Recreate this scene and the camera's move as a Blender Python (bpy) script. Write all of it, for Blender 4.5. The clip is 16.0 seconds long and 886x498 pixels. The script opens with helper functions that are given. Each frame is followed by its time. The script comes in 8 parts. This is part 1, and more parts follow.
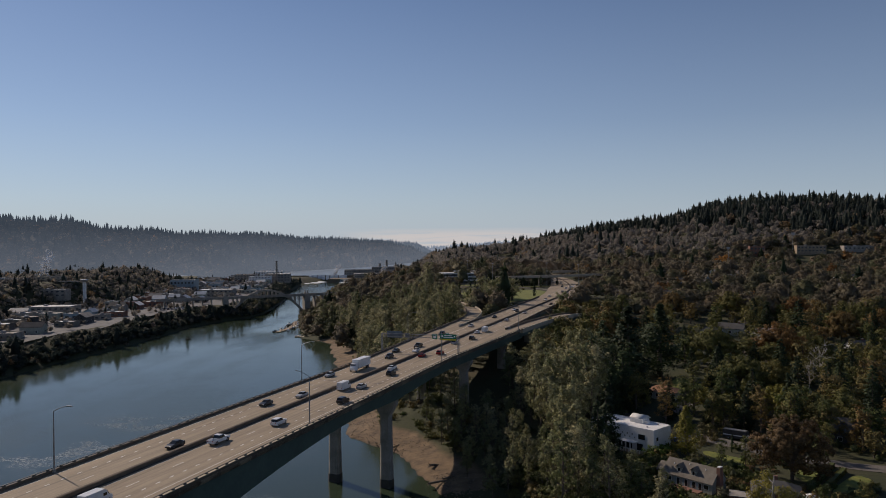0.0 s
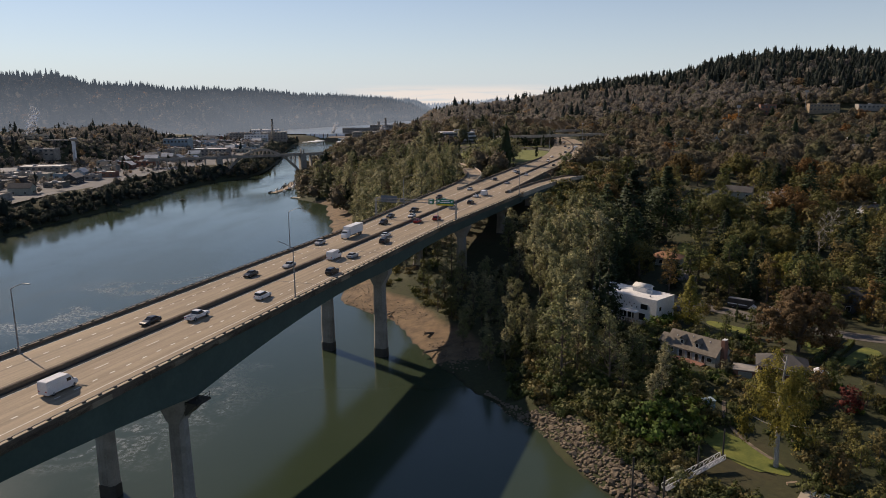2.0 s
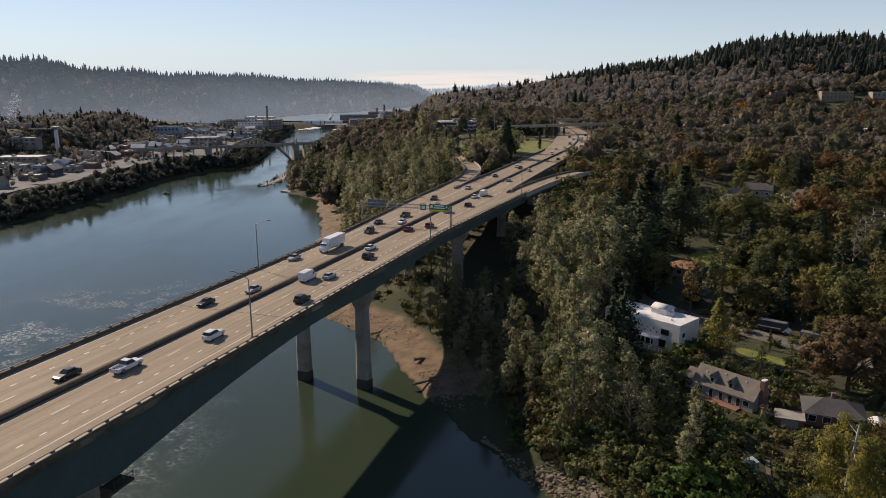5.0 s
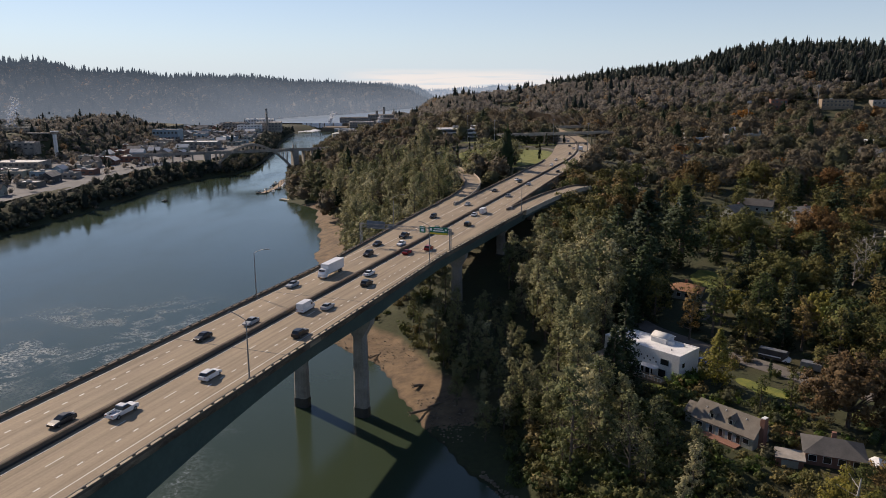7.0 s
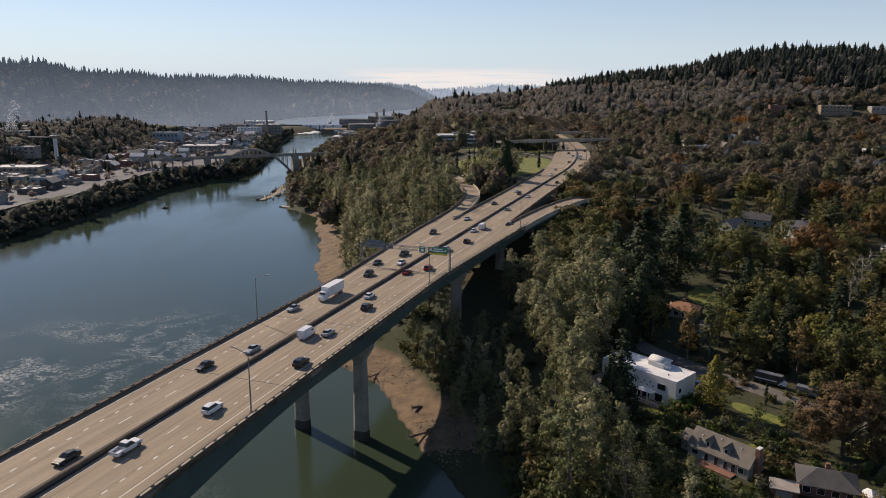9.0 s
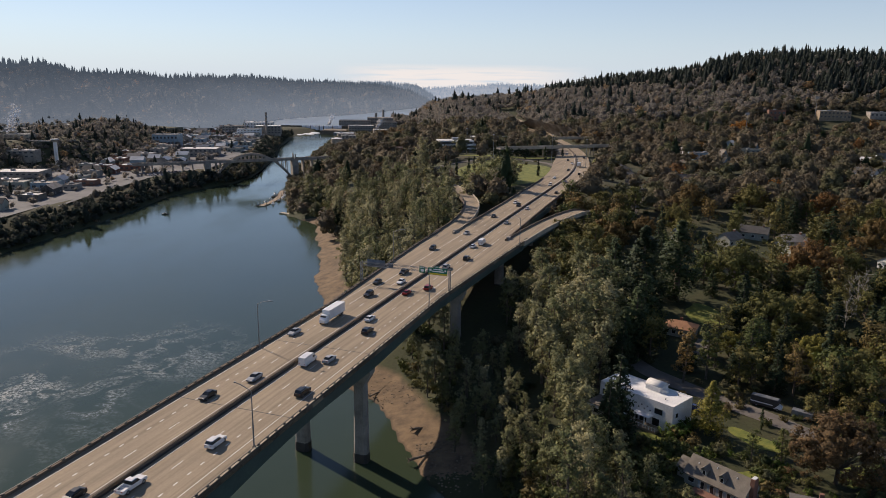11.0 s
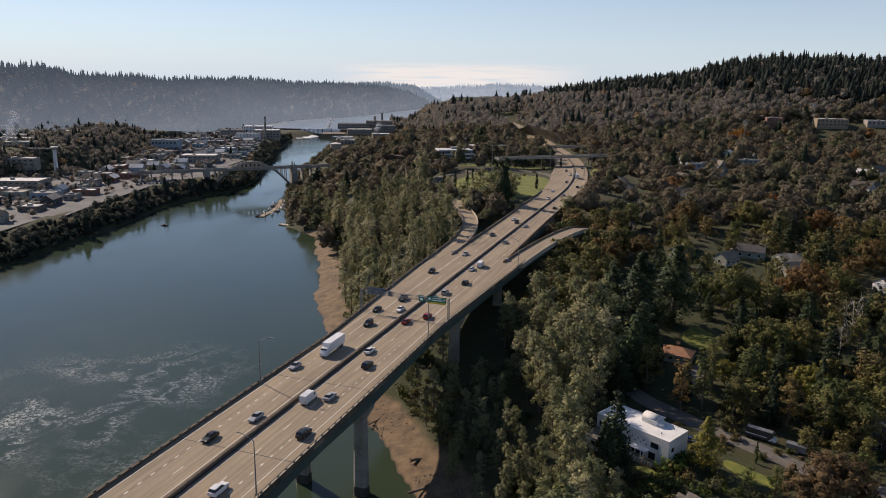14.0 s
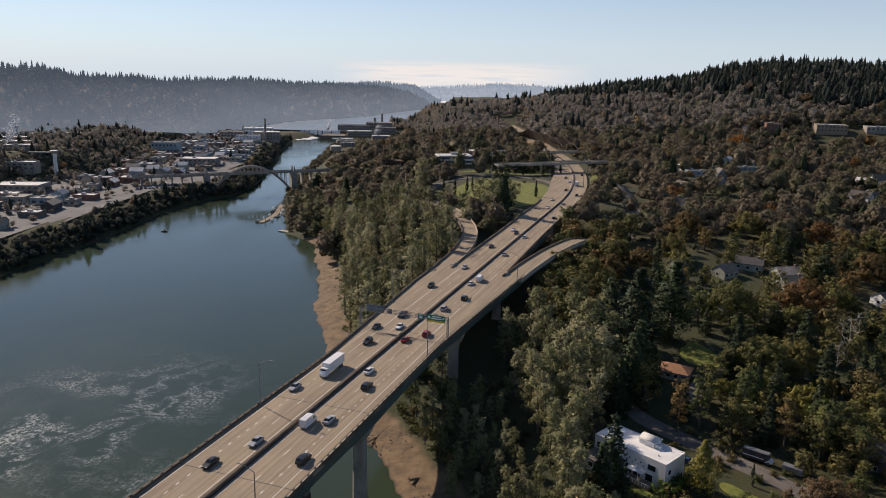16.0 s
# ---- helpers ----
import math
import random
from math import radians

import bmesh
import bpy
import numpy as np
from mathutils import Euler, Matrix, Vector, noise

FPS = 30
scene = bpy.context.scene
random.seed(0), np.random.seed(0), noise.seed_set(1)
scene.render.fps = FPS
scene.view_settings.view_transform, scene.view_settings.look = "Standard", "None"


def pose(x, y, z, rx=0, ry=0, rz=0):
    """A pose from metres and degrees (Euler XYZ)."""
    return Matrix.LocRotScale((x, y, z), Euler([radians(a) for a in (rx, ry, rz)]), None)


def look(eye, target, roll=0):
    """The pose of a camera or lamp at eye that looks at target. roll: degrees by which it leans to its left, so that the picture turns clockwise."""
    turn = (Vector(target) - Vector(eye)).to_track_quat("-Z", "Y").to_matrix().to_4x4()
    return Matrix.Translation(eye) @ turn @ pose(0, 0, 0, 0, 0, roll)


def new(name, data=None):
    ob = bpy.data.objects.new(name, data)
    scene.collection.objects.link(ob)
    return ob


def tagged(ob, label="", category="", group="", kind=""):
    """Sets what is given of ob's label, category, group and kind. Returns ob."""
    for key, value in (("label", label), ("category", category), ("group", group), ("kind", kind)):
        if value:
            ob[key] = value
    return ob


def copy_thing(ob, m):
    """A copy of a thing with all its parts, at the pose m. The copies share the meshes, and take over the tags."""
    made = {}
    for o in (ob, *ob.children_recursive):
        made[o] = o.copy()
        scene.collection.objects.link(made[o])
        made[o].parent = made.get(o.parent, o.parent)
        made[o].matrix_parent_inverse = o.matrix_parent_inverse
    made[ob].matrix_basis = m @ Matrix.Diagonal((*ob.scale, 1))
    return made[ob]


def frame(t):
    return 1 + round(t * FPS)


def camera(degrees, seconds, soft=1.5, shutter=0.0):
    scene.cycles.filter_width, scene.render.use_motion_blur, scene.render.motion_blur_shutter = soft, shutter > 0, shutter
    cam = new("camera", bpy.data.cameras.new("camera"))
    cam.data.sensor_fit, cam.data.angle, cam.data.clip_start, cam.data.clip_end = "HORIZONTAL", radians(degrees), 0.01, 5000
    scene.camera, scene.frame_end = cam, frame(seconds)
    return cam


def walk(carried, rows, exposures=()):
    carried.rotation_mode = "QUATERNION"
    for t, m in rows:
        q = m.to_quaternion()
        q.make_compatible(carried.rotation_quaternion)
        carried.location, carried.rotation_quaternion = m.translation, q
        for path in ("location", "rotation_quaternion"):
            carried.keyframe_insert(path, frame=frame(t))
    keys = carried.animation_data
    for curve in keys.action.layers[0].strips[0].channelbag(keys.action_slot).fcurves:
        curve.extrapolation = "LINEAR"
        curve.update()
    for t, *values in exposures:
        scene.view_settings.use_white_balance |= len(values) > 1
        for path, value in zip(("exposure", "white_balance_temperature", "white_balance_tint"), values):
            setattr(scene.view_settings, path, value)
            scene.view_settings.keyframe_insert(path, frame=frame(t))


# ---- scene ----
cam = camera(63.0, 16.0, soft=0.9)
PATH = [
    (0, (-2.004, -18.485, 76.296), (-2.089, -16.487, 76.276), -0.5),
    (0.5, (-1.922, -14.929, 75.797), (-2.007, -12.932, 75.735), -0.5),
    (1, (-1.645, -11.368, 75.957), (-1.732, -9.378, 75.775), -0.4),
    (1.5, (-1.307, -7.886, 76.277), (-1.396, -5.914, 75.958), -0.5),
    (2, (-1.081, -3.369, 76.7), (-1.17, -1.413, 76.293), -0.4),
    (2.5, (-0.58, 2.054, 76.847), (-0.671, 4.003, 76.408), -0.5),
    (3, (-0.299, 7.473, 76.944), (-0.391, 9.421, 76.503), -0.4),
    (3.5, (-0.167, 12.855, 77.059), (-0.259, 14.804, 76.617), -0.4),
    (4, (-0.006, 18.424, 77.257), (-0.098, 20.372, 76.815), -0.4),
    (5.0, (-0.02, 26.07, 79.05), (-0.111, 28.018, 78.604), -0.3),
    (5.75, (-0.05, 28.38, 81.6), (-0.14, 30.327, 81.153), -0.15),
    (6.5, (-0.074, 28.912, 84.443), (-0.163, 30.859, 83.995), -0.0),
    (7, (-0.227, 28.822, 86.29), (-0.315, 30.77, 85.842), 0.1),
    (7.5, (-0.261, 28.793, 88.074), (-0.348, 30.74, 87.625), 0.2),
    (8, (-0.281, 28.56, 90.051), (-0.368, 30.507, 89.601), 0.2),
    (8.5, (-0.469, 28.507, 91.91), (-0.555, 30.453, 91.458), 0.3),
    (9, (-0.433, 28.688, 93.573), (-0.518, 30.634, 93.121), 0.4),
    (11.5, (-0.924, 28.483, 102.887), (-1.005, 30.428, 102.427), 0.7),
    (12, (-0.801, 28.82, 104.281), (-0.881, 30.765, 103.821), 0.7),
    (12.5, (-1.074, 28.509, 106.364), (-1.154, 30.453, 105.903), 0.8),
    (13, (-1.27, 28.515, 108.292), (-1.348, 30.459, 107.829), 0.8),
    (13.5, (-1.154, 28.632, 110.035), (-1.232, 30.576, 109.571), 0.9),
    (14, (-1.375, 28.637, 111.843), (-1.451, 30.581, 111.379), 0.9),
    (14.5, (-1.496, 28.485, 113.73), (-1.572, 30.428, 113.264), 1.0),
    (15, (-1.66, 28.523, 115.588), (-1.734, 30.466, 115.121), 1.0),
    (15.5, (-1.7, 28.679, 117.249), (-1.774, 30.622, 116.781), 1.1),
    (16, (-1.578, 29.084, 118.574), (-1.652, 31.027, 118.106), 1.2),
]
EXPOSURE = [(0.0, -0.5, 6200, 18), (1.0, -0.45, 6300, 18), (1.6, -0.15, 6600, 18), (2.6, 0.08, 6700, 18), (4.2, 0.12, 6650, 18), (6.5, 0.12, 6400, 18), (16.0, 0.12, 6350, 18)]
walk(cam, [(t, look(e, g, r)) for t, e, g, r in PATH], EXPOSURE)

# ---- daylight: low autumn sun ahead and to the left ----
SUN_AZ, SUN_EL = radians(-50), radians(32)
world = bpy.data.worlds.new("world")
scene.world = world
world.use_nodes = True
wn, wl = world.node_tree.nodes, world.node_tree.links
sky = wn.new("ShaderNodeTexSky")
sky.sky_type = "NISHITA"
sky.sun_disc = False
sky.sun_elevation, sky.sun_rotation = SUN_EL, SUN_AZ
sky.altitude = 1500
sky.air_density, sky.dust_density, sky.ozone_density = 1.0, 0.15, 1.2
way = wn.new("ShaderNodeTexCoord")
split = wn.new("ShaderNodeSeparateXYZ")
wl.new(way.outputs["Generated"], split.inputs[0])


def sky_ramp(fac, stops):
    r = wn.new("ShaderNodeValToRGB")
    while len(r.color_ramp.elements) < len(stops):
        r.color_ramp.elements.new(0.5)
    for el, (p, v) in zip(r.color_ramp.elements, stops):
        el.position, el.color = p, (v, v, v, 1)
    wl.new(fac, r.inputs[0])
    return r.outputs[0]


# moist air, thickest at the horizon
haze = wn.new("ShaderNodeMixRGB")
haze.inputs[2].default_value = (5.7, 6.95, 7.75, 1)
wl.new(sky_ramp(split.outputs[2], [(0.0, 0.85), (0.06, 0.52), (0.16, 0.2), (0.32, 0.03)]), haze.inputs[0])
wl.new(sky.outputs[0], haze.inputs[1])
# a thin bank of cream cloud low over the end of the valley
stretch = wn.new("ShaderNodeMapping")
stretch.inputs["Scale"].default_value = (5, 5, 90)
wl.new(way.outputs["Generated"], stretch.inputs[0])
wisps = wn.new("ShaderNodeTexNoise")
wisps.inputs["Scale"].default_value, wisps.inputs["Detail"].default_value = 2.2, 5
wl.new(stretch.outputs[0], wisps.inputs["Vector"])
cloud, breadth = wn.new("ShaderNodeMath"), wn.new("ShaderNodeMath")
cloud.operation = breadth.operation = "MULTIPLY"
shifted = wn.new("ShaderNodeMath")
shifted.operation, shifted.inputs[1].default_value = "ADD", 0.5
wl.new(split.outputs[0], shifted.inputs[0])
wl.new(sky_ramp(shifted.outputs[0], [(0.31, 0.0), (0.38, 1.0), (0.56, 1.0), (0.66, 0.0)]), breadth.inputs[0])
wl.new(cloud.outputs[0], breadth.inputs[1])
wl.new(sky_ramp(split.outputs[2], [(0.0, 1.0), (0.009, 1.0), (0.013, 0.7), (0.019, 0.0)]), cloud.inputs[0])
wl.new(sky_ramp(wisps.outputs[0], [(0.3, 0.1), (0.5, 0.85)]), cloud.inputs[1])
bank_of = wn.new("ShaderNodeMixRGB")
bank_of.inputs[2].default_value = (9.2, 8.6, 7.6, 1)
wl.new(breadth.outputs[0], bank_of.inputs[0])
wl.new(haze.outputs[0], bank_of.inputs[1])
wl.new(bank_of.outputs[0], wn["Background"].inputs[0])
wn["Background"].inputs[1].default_value = 0.09
lamp = bpy.data.lights.new("sun", "SUN")
lamp.energy, lamp.angle, lamp.color = 5.2, radians(0.6), (1.0, 0.84, 0.63)
sun = new("sun", lamp)
sun.matrix_world = look((math.sin(SUN_AZ) * 10, math.cos(SUN_AZ) * 10, math.tan(SUN_EL) * 10 + 200), (0, 0, 200))

# ---- materials ----
def material(name, rough=0.8, metal=0.0):
    m = bpy.data.materials.new(name)
    m.use_nodes = True
    nt = m.node_tree
    b = nt.nodes["Principled BSDF"]
    b.inputs["Roughness"].default_value = rough
    b.inputs["Metallic"].default_value = metal
    return m, nt.nodes, nt.links, b


def coords(n, l, scale=(1, 1, 1), space="Object"):
    c, mp = n.new("ShaderNodeTexCoord"), n.new("ShaderNodeMapping")
    mp.inputs["Scale"].default_value = scale
    l.new(c.outputs[space], mp.inputs[0])
    return mp.outputs[0]


def world_coords(n, l, scale=(1, 1, 1)):
    c, mp = n.new("ShaderNodeNewGeometry"), n.new("ShaderNodeMapping")
    mp.inputs["Scale"].default_value = scale
    l.new(c.outputs["Position"], mp.inputs[0])
    return mp.outputs[0]


def noise_tex(n, l, vec, scale, detail=5.0, rough=0.6):
    t = n.new("ShaderNodeTexNoise")
    t.inputs["Scale"].default_value, t.inputs["Detail"].default_value, t.inputs["Roughness"].default_value = scale, detail, rough
    l.new(vec, t.inputs["Vector"])
    return t.outputs[0]


def ramp(n, l, fac, stops):
    r = n.new("ShaderNodeValToRGB")
    e = r.color_ramp.elements
    while len(e) < len(stops):
        e.new(0.5)
    for el, (p, c) in zip(e, stops):
        el.position, el.color = p, (*c, 1) if len(c) == 3 else c
    l.new(fac, r.inputs[0])
    return r.outputs[0]


def mix(n, l, fac, a, b, kind="MIX"):
    m = n.new("ShaderNodeMix")
    m.data_type, m.blend_type = "RGBA", kind
    for sock, v in ((m.inputs[0], fac), (m.inputs[6], a), (m.inputs[7], b)):
        if isinstance(v, (int, float)):
            sock.default_value = v
        elif isinstance(v, tuple):
            sock.default_value = (*v, 1)
        else:
            l.new(v, sock)
    return m.outputs[2]


def maths(n, l, op, a, b=0.0, c=0.0):
    m = n.new("ShaderNodeMath")
    m.operation = op
    m.use_clamp = False
    for sock, v in zip(m.inputs, (a, b, c)):
        if isinstance(v, (int, float)):
            sock.default_value = v
        else:
            l.new(v, sock)
    return m.outputs[0]


def bump(n, l, b, h, strength, dist):
    k = n.new("ShaderNodeBump")
    k.inputs["Strength"].default_value, k.inputs["Distance"].default_value = strength, dist
    l.new(h, k.inputs["Height"])
    l.new(k.outputs[0], b.inputs["Normal"])


def mottled(name, a, b_, scale, rough=0.8, metal=0.0, relief=0.0, fine=None):
    """A surface whose colour wanders between a and b_ at two scales."""
    m, n, l, b = material(name, rough, metal)
    v = world_coords(n, l)
    big = noise_tex(n, l, v, scale)
    col = ramp(n, l, big, [(0.3, a), (0.7, b_)])
    small = noise_tex(n, l, v, fine or scale * 9)
    col = mix(n, l, 0.35, col, ramp(n, l, small, [(0.3, (0.45,) * 3), (0.7, (1.0,) * 3)]), "MULTIPLY")
    l.new(col, b.inputs["Base Color"])
    if relief:
        bump(n, l, b, small, 0.5, relief)
    return m


def object_tinted(name, stops, rough=0.4, metal=0.0, coat=0.0):
    m, n, l, b = material(name, rough, metal)
    i = n.new("ShaderNodeObjectInfo")
    l.new(ramp(n, l, i.outputs["Random"], stops), b.inputs["Base Color"])
    b.inputs["Coat Weight"].default_value = coat
    return m


def deck_concrete():
    m, n, l, b = material("deck_concrete", 0.85)
    v = coords(n, l, (1, 0.02, 1))
    streak = noise_tex(n, l, v, 1.1, 4)
    base = ramp(n, l, streak, [(0.25, (0.19, 0.15, 0.1)), (0.5, (0.3, 0.238, 0.16)), (0.8, (0.38, 0.305, 0.205))])
    blot = noise_tex(n, l, coords(n, l, (1, 0.4, 1)), 0.12)
    base = mix(n, l, 0.6, base, ramp(n, l, blot, [(0.3, (0.62, 0.62, 0.64)), (0.7, (1.0, 1.0, 1.0))]), "MULTIPLY")
    grit = noise_tex(n, l, coords(n, l), 2.5, 8)
    base = mix(n, l, 0.4, base, ramp(n, l, grit, [(0.3, (0.6,) * 3), (0.7, (1.0,) * 3)]), "MULTIPLY")
    l.new(base, b.inputs["Base Color"])
    bump(n, l, b, grit, 0.3, 0.02)
    return m


def water_material(name="river_water", gloss=0.08, chop=0.32, silt_or_sheen_tones=((0.03, 0.046, 0.027), (0.042, 0.058, 0.037))):
    m, n, l, b = material(name, gloss)
    b.inputs["IOR"].default_value = 1.33
    v = world_coords(n, l)
    silt = noise_tex(n, l, v, 0.008)
    base = ramp(n, l, silt, [(0.3, silt_or_sheen_tones[0]), (0.7, silt_or_sheen_tones[1])])
    # foam, in curling rafts on the open water beside the bridge
    sep = n.new("ShaderNodeSeparateXYZ")
    l.new(v, sep.inputs[0])
    warp = n.new("ShaderNodeTexNoise")
    warp.inputs["Scale"].default_value, warp.inputs["Detail"].default_value = 0.03, 3
    l.new(v, warp.inputs["Vector"])
    moved = n.new("ShaderNodeMixRGB")
    moved.blend_type, moved.inputs[0].default_value = "LINEAR_LIGHT", 1.0
    sc = n.new("ShaderNodeVectorMath")
    sc.operation = "SCALE"
    sc.inputs[3].default_value = 0.02
    l.new(v, sc.inputs[0])
    l.new(sc.outputs[0], moved.inputs[1])
    l.new(warp.outputs["Color"], moved.inputs[2])
    curls = noise_tex(n, l, moved.outputs[0], 2.2, 3, 0.5)
    lines = maths(n, l, "ABSOLUTE", maths(n, l, "SUBTRACT", curls, 0.5))
    lines = ramp(n, l, lines, [(0.0, (1,) * 3), (0.045, (0.8,) * 3), (0.11, (0.0,) * 3)])
    lace = ramp(n, l, noise_tex(n, l, v, 0.8, 8, 0.82), [(0.46, (0,) * 3), (0.6, (1,) * 3)])
    rafts = ramp(n, l, noise_tex(n, l, v, 0.022, 3, 0.5), [(0.45, (0.04,) * 3), (0.58, (1,) * 3)])
    lace = mix(n, l, 1.0, lace, rafts, "MULTIPLY")
    where_x = maths(n, l, "MULTIPLY", maths(n, l, "ADD", sep.outputs[0], 126.0), 1 / 74.0)
    where_y = maths(n, l, "MULTIPLY", maths(n, l, "SUBTRACT", sep.outputs[1], 205.0), 1 / 118.0)
    r2 = maths(n, l, "ADD", maths(n, l, "MULTIPLY", where_x, where_x), maths(n, l, "MULTIPLY", where_y, where_y))
    here = ramp(n, l, r2, [(0.35, (0.85,) * 3), (1.0, (0.0,) * 3)])
    foam = mix(n, l, 1.0, mix(n, l, 1.0, lines, lace, "MULTIPLY"), here, "MULTIPLY")
    base = mix(n, l, foam, base, (0.28, 0.31, 0.32))
    # wind-ruffled streaks between calm water
    breeze = ramp(n, l, noise_tex(n, l, world_coords(n, l, (1, 0.35, 1)), 0.016, 5, 0.65), [(0.42, (0,) * 3), (0.6, (1,) * 3)])
    l.new(base, b.inputs["Base Color"])
    l.new(maths(n, l, "ADD", maths(n, l, "MULTIPLY", foam, 0.5), maths(n, l, "MULTIPLY_ADD", breeze, 0.12, gloss)), b.inputs["Roughness"])
    w1 = noise_tex(n, l, world_coords(n, l, (1, 0.6, 1)), 0.35, 4)
    w2 = noise_tex(n, l, v, 0.012, 3)
    calm = ramp(n, l, w2, [(0.35, (0.15,) * 3), (0.65, (1,) * 3)])
    bump(n, l, b, maths(n, l, "MULTIPLY", w1, calm), chop, 0.1)
    return m


def ground_material():
    m, n, l, b = material("earth_and_litter", 0.95)
    v = world_coords(n, l)
    sep = n.new("ShaderNodeSeparateXYZ")
    l.new(v, sep.inputs[0])
    big = noise_tex(n, l, v, 0.03)
    soil = ramp(n, l, big, [(0.3, (0.02, 0.03, 0.006)), (0.5, (0.036, 0.042, 0.01)), (0.7, (0.06, 0.048, 0.018))])
    small = noise_tex(n, l, v, 0.8, 7)
    soil = mix(n, l, 0.6, soil, ramp(n, l, small, [(0.3, (0.4,) * 3), (0.7, (1.0,) * 3)]), "MULTIPLY")
    sand = ramp(n, l, noise_tex(n, l, v, 0.25, 8), [(0.3, (0.065, 0.045, 0.027)), (0.45, (0.12, 0.083, 0.048)), (0.6, (0.165, 0.113, 0.064)), (0.78, (0.215, 0.148, 0.085))])
    edge = maths(n, l, "ADD", sep.outputs[2], maths(n, l, "MULTIPLY", big, 2.0))
    sandy = ramp(n, l, maths(n, l, "MULTIPLY", edge, 0.2), [(0.82, (1,) * 3), (1.0, (0,) * 3)])
    reach = maths(n, l, "MULTIPLY", maths(n, l, "LESS_THAN", sep.outputs[1], 540.0), maths(n, l, "GREATER_THAN", sep.outputs[0], -150.0))
    wander = maths(n, l, "MULTIPLY_ADD", small, 14.0, sep.outputs[1])
    reach = maths(n, l, "MULTIPLY", reach, maths(n, l, "GREATER_THAN", wander, 204.0))
    sandy = mix(n, l, 1.0, sandy, reach, "MULTIPLY")
    wet = ramp(n, l, sep.outputs[2], [(0.02, (0.5,) * 3), (0.35, (1,) * 3)])
    l.new(mix(n, l, 1.0, mix(n, l, sandy, soil, sand), wet, "MULTIPLY"), b.inputs["Base Color"])
    bump(n, l, b, small, 0.6, 0.25)
    return m


def leaf_material(name, stops, attr="", through_=0.22):
    """Leaves; the hue comes from the tree (its own random number or the attribute), the shade from each leaf clump."""
    m, n, l, b = material(name, 0.75)
    if attr:
        a = n.new("ShaderNodeAttribute")
        a.attribute_name = attr
        hue = a.outputs["Fac"]
    else:
        hue = n.new("ShaderNodeObjectInfo").outputs["Random"]
    col = ramp(n, l, hue, stops)
    g = n.new("ShaderNodeNewGeometry")
    col = mix(n, l, 1.0, col, ramp(n, l, g.outputs["Random Per Island"], [(0.0, (0.78,) * 3), (0.6, (1.0,) * 3), (1.0, (1.18, 1.14, 1.05))] if attr else [(0.0, (0.6, 0.6, 0.6)), (0.6, (1.0, 1.0, 1.0)), (1.0, (1.35, 1.25, 1.05))]), "MULTIPLY")
    patch = noise_tex(n, l, world_coords(n, l), 0.25, 3)
    col = mix(n, l, 0.7, col, ramp(n, l, patch, [(0.3, (0.65, 0.7, 0.7)), (0.7, (1.15, 1.05, 0.9))]), "MULTIPLY")
    l.new(col, b.inputs["Base Color"])
    b.inputs["Specular IOR Level"].default_value = 0.25
    if attr:
        bump(n, l, b, noise_tex(n, l, world_coords(n, l), 0.9, 4, 0.7), 0.9, 0.9)
    t = n.new("ShaderNodeBsdfTranslucent")
    l.new(col, t.inputs["Color"])
    s = n.new("ShaderNodeMixShader")
    s.inputs[0].default_value = through_
    l.new(b.outputs[0], s.inputs[1])
    l.new(t.outputs[0], s.inputs[2])
    l.new(s.outputs[0], n["Material Output"].inputs[0])
    return m


M_DECK = deck_concrete()
M_WATER = water_material()
# pool base paled to blue-grey, sky reflection painted into the colour
M_WATER_UPPER = water_material("upper_river_water", 0.3, 1.6, ((0.19, 0.23, 0.26), (0.24, 0.28, 0.31)))
M_GROUND = ground_material()
M_GIRDER = mottled("green_painted_steel", (0.05, 0.082, 0.073), (0.075, 0.115, 0.102), 0.15, 0.55)
M_CONCRETE = mottled("weathered_concrete", (0.2, 0.18, 0.155), (0.36, 0.33, 0.29), 0.25, 0.9, 0, 0.03)
# parapet tone: shade of the inner face put into the colour
M_PARAPET = mottled("dark_brown_concrete", (0.1, 0.075, 0.055), (0.16, 0.125, 0.09), 0.3, 0.9)
M_CURB = mottled("pale_curb_concrete", (0.34, 0.29, 0.22), (0.46, 0.4, 0.31), 0.4, 0.9)
M_RAIL = mottled("dark_steel_rail", (0.03, 0.028, 0.026), (0.06, 0.055, 0.05), 0.5, 0.6)
M_STEEL = mottled("galvanised_steel", (0.2, 0.21, 0.22), (0.32, 0.33, 0.34), 0.8, 0.45, 0.5)
M_PAINT = mottled("white_road_paint", (0.5, 0.48, 0.44), (0.72, 0.7, 0.66), 1.5, 0.8)
M_ASPHALT = mottled("grey_asphalt", (0.1, 0.088, 0.078), (0.16, 0.145, 0.125), 0.2, 0.95)
M_GRASS = mottled("lawn_grass", (0.075, 0.105, 0.014), (0.2, 0.205, 0.035), 0.3, 0.95, 0, 0.15, 2.2)
M_ROCK = mottled("river_rock", (0.085, 0.066, 0.046), (0.22, 0.175, 0.12), 0.6, 0.9, 0, 0.1)
M_BARK = mottled("bark", (0.07, 0.055, 0.04), (0.16, 0.13, 0.1), 0.8, 0.95, 0, 0.05)
M_PALEBARK = mottled("pale_bark", (0.25, 0.23, 0.2), (0.48, 0.45, 0.4), 0.7, 0.9)
M_DRIFT = mottled("driftwood", (0.1, 0.08, 0.06), (0.24, 0.19, 0.14), 0.7, 0.95)
M_WHITE = mottled("white_paint", (0.66, 0.66, 0.65), (0.8, 0.8, 0.79), 0.25, 0.7)
M_SIDING = mottled("grey_green_siding", (0.26, 0.27, 0.23), (0.34, 0.35, 0.3), 0.4, 0.8)
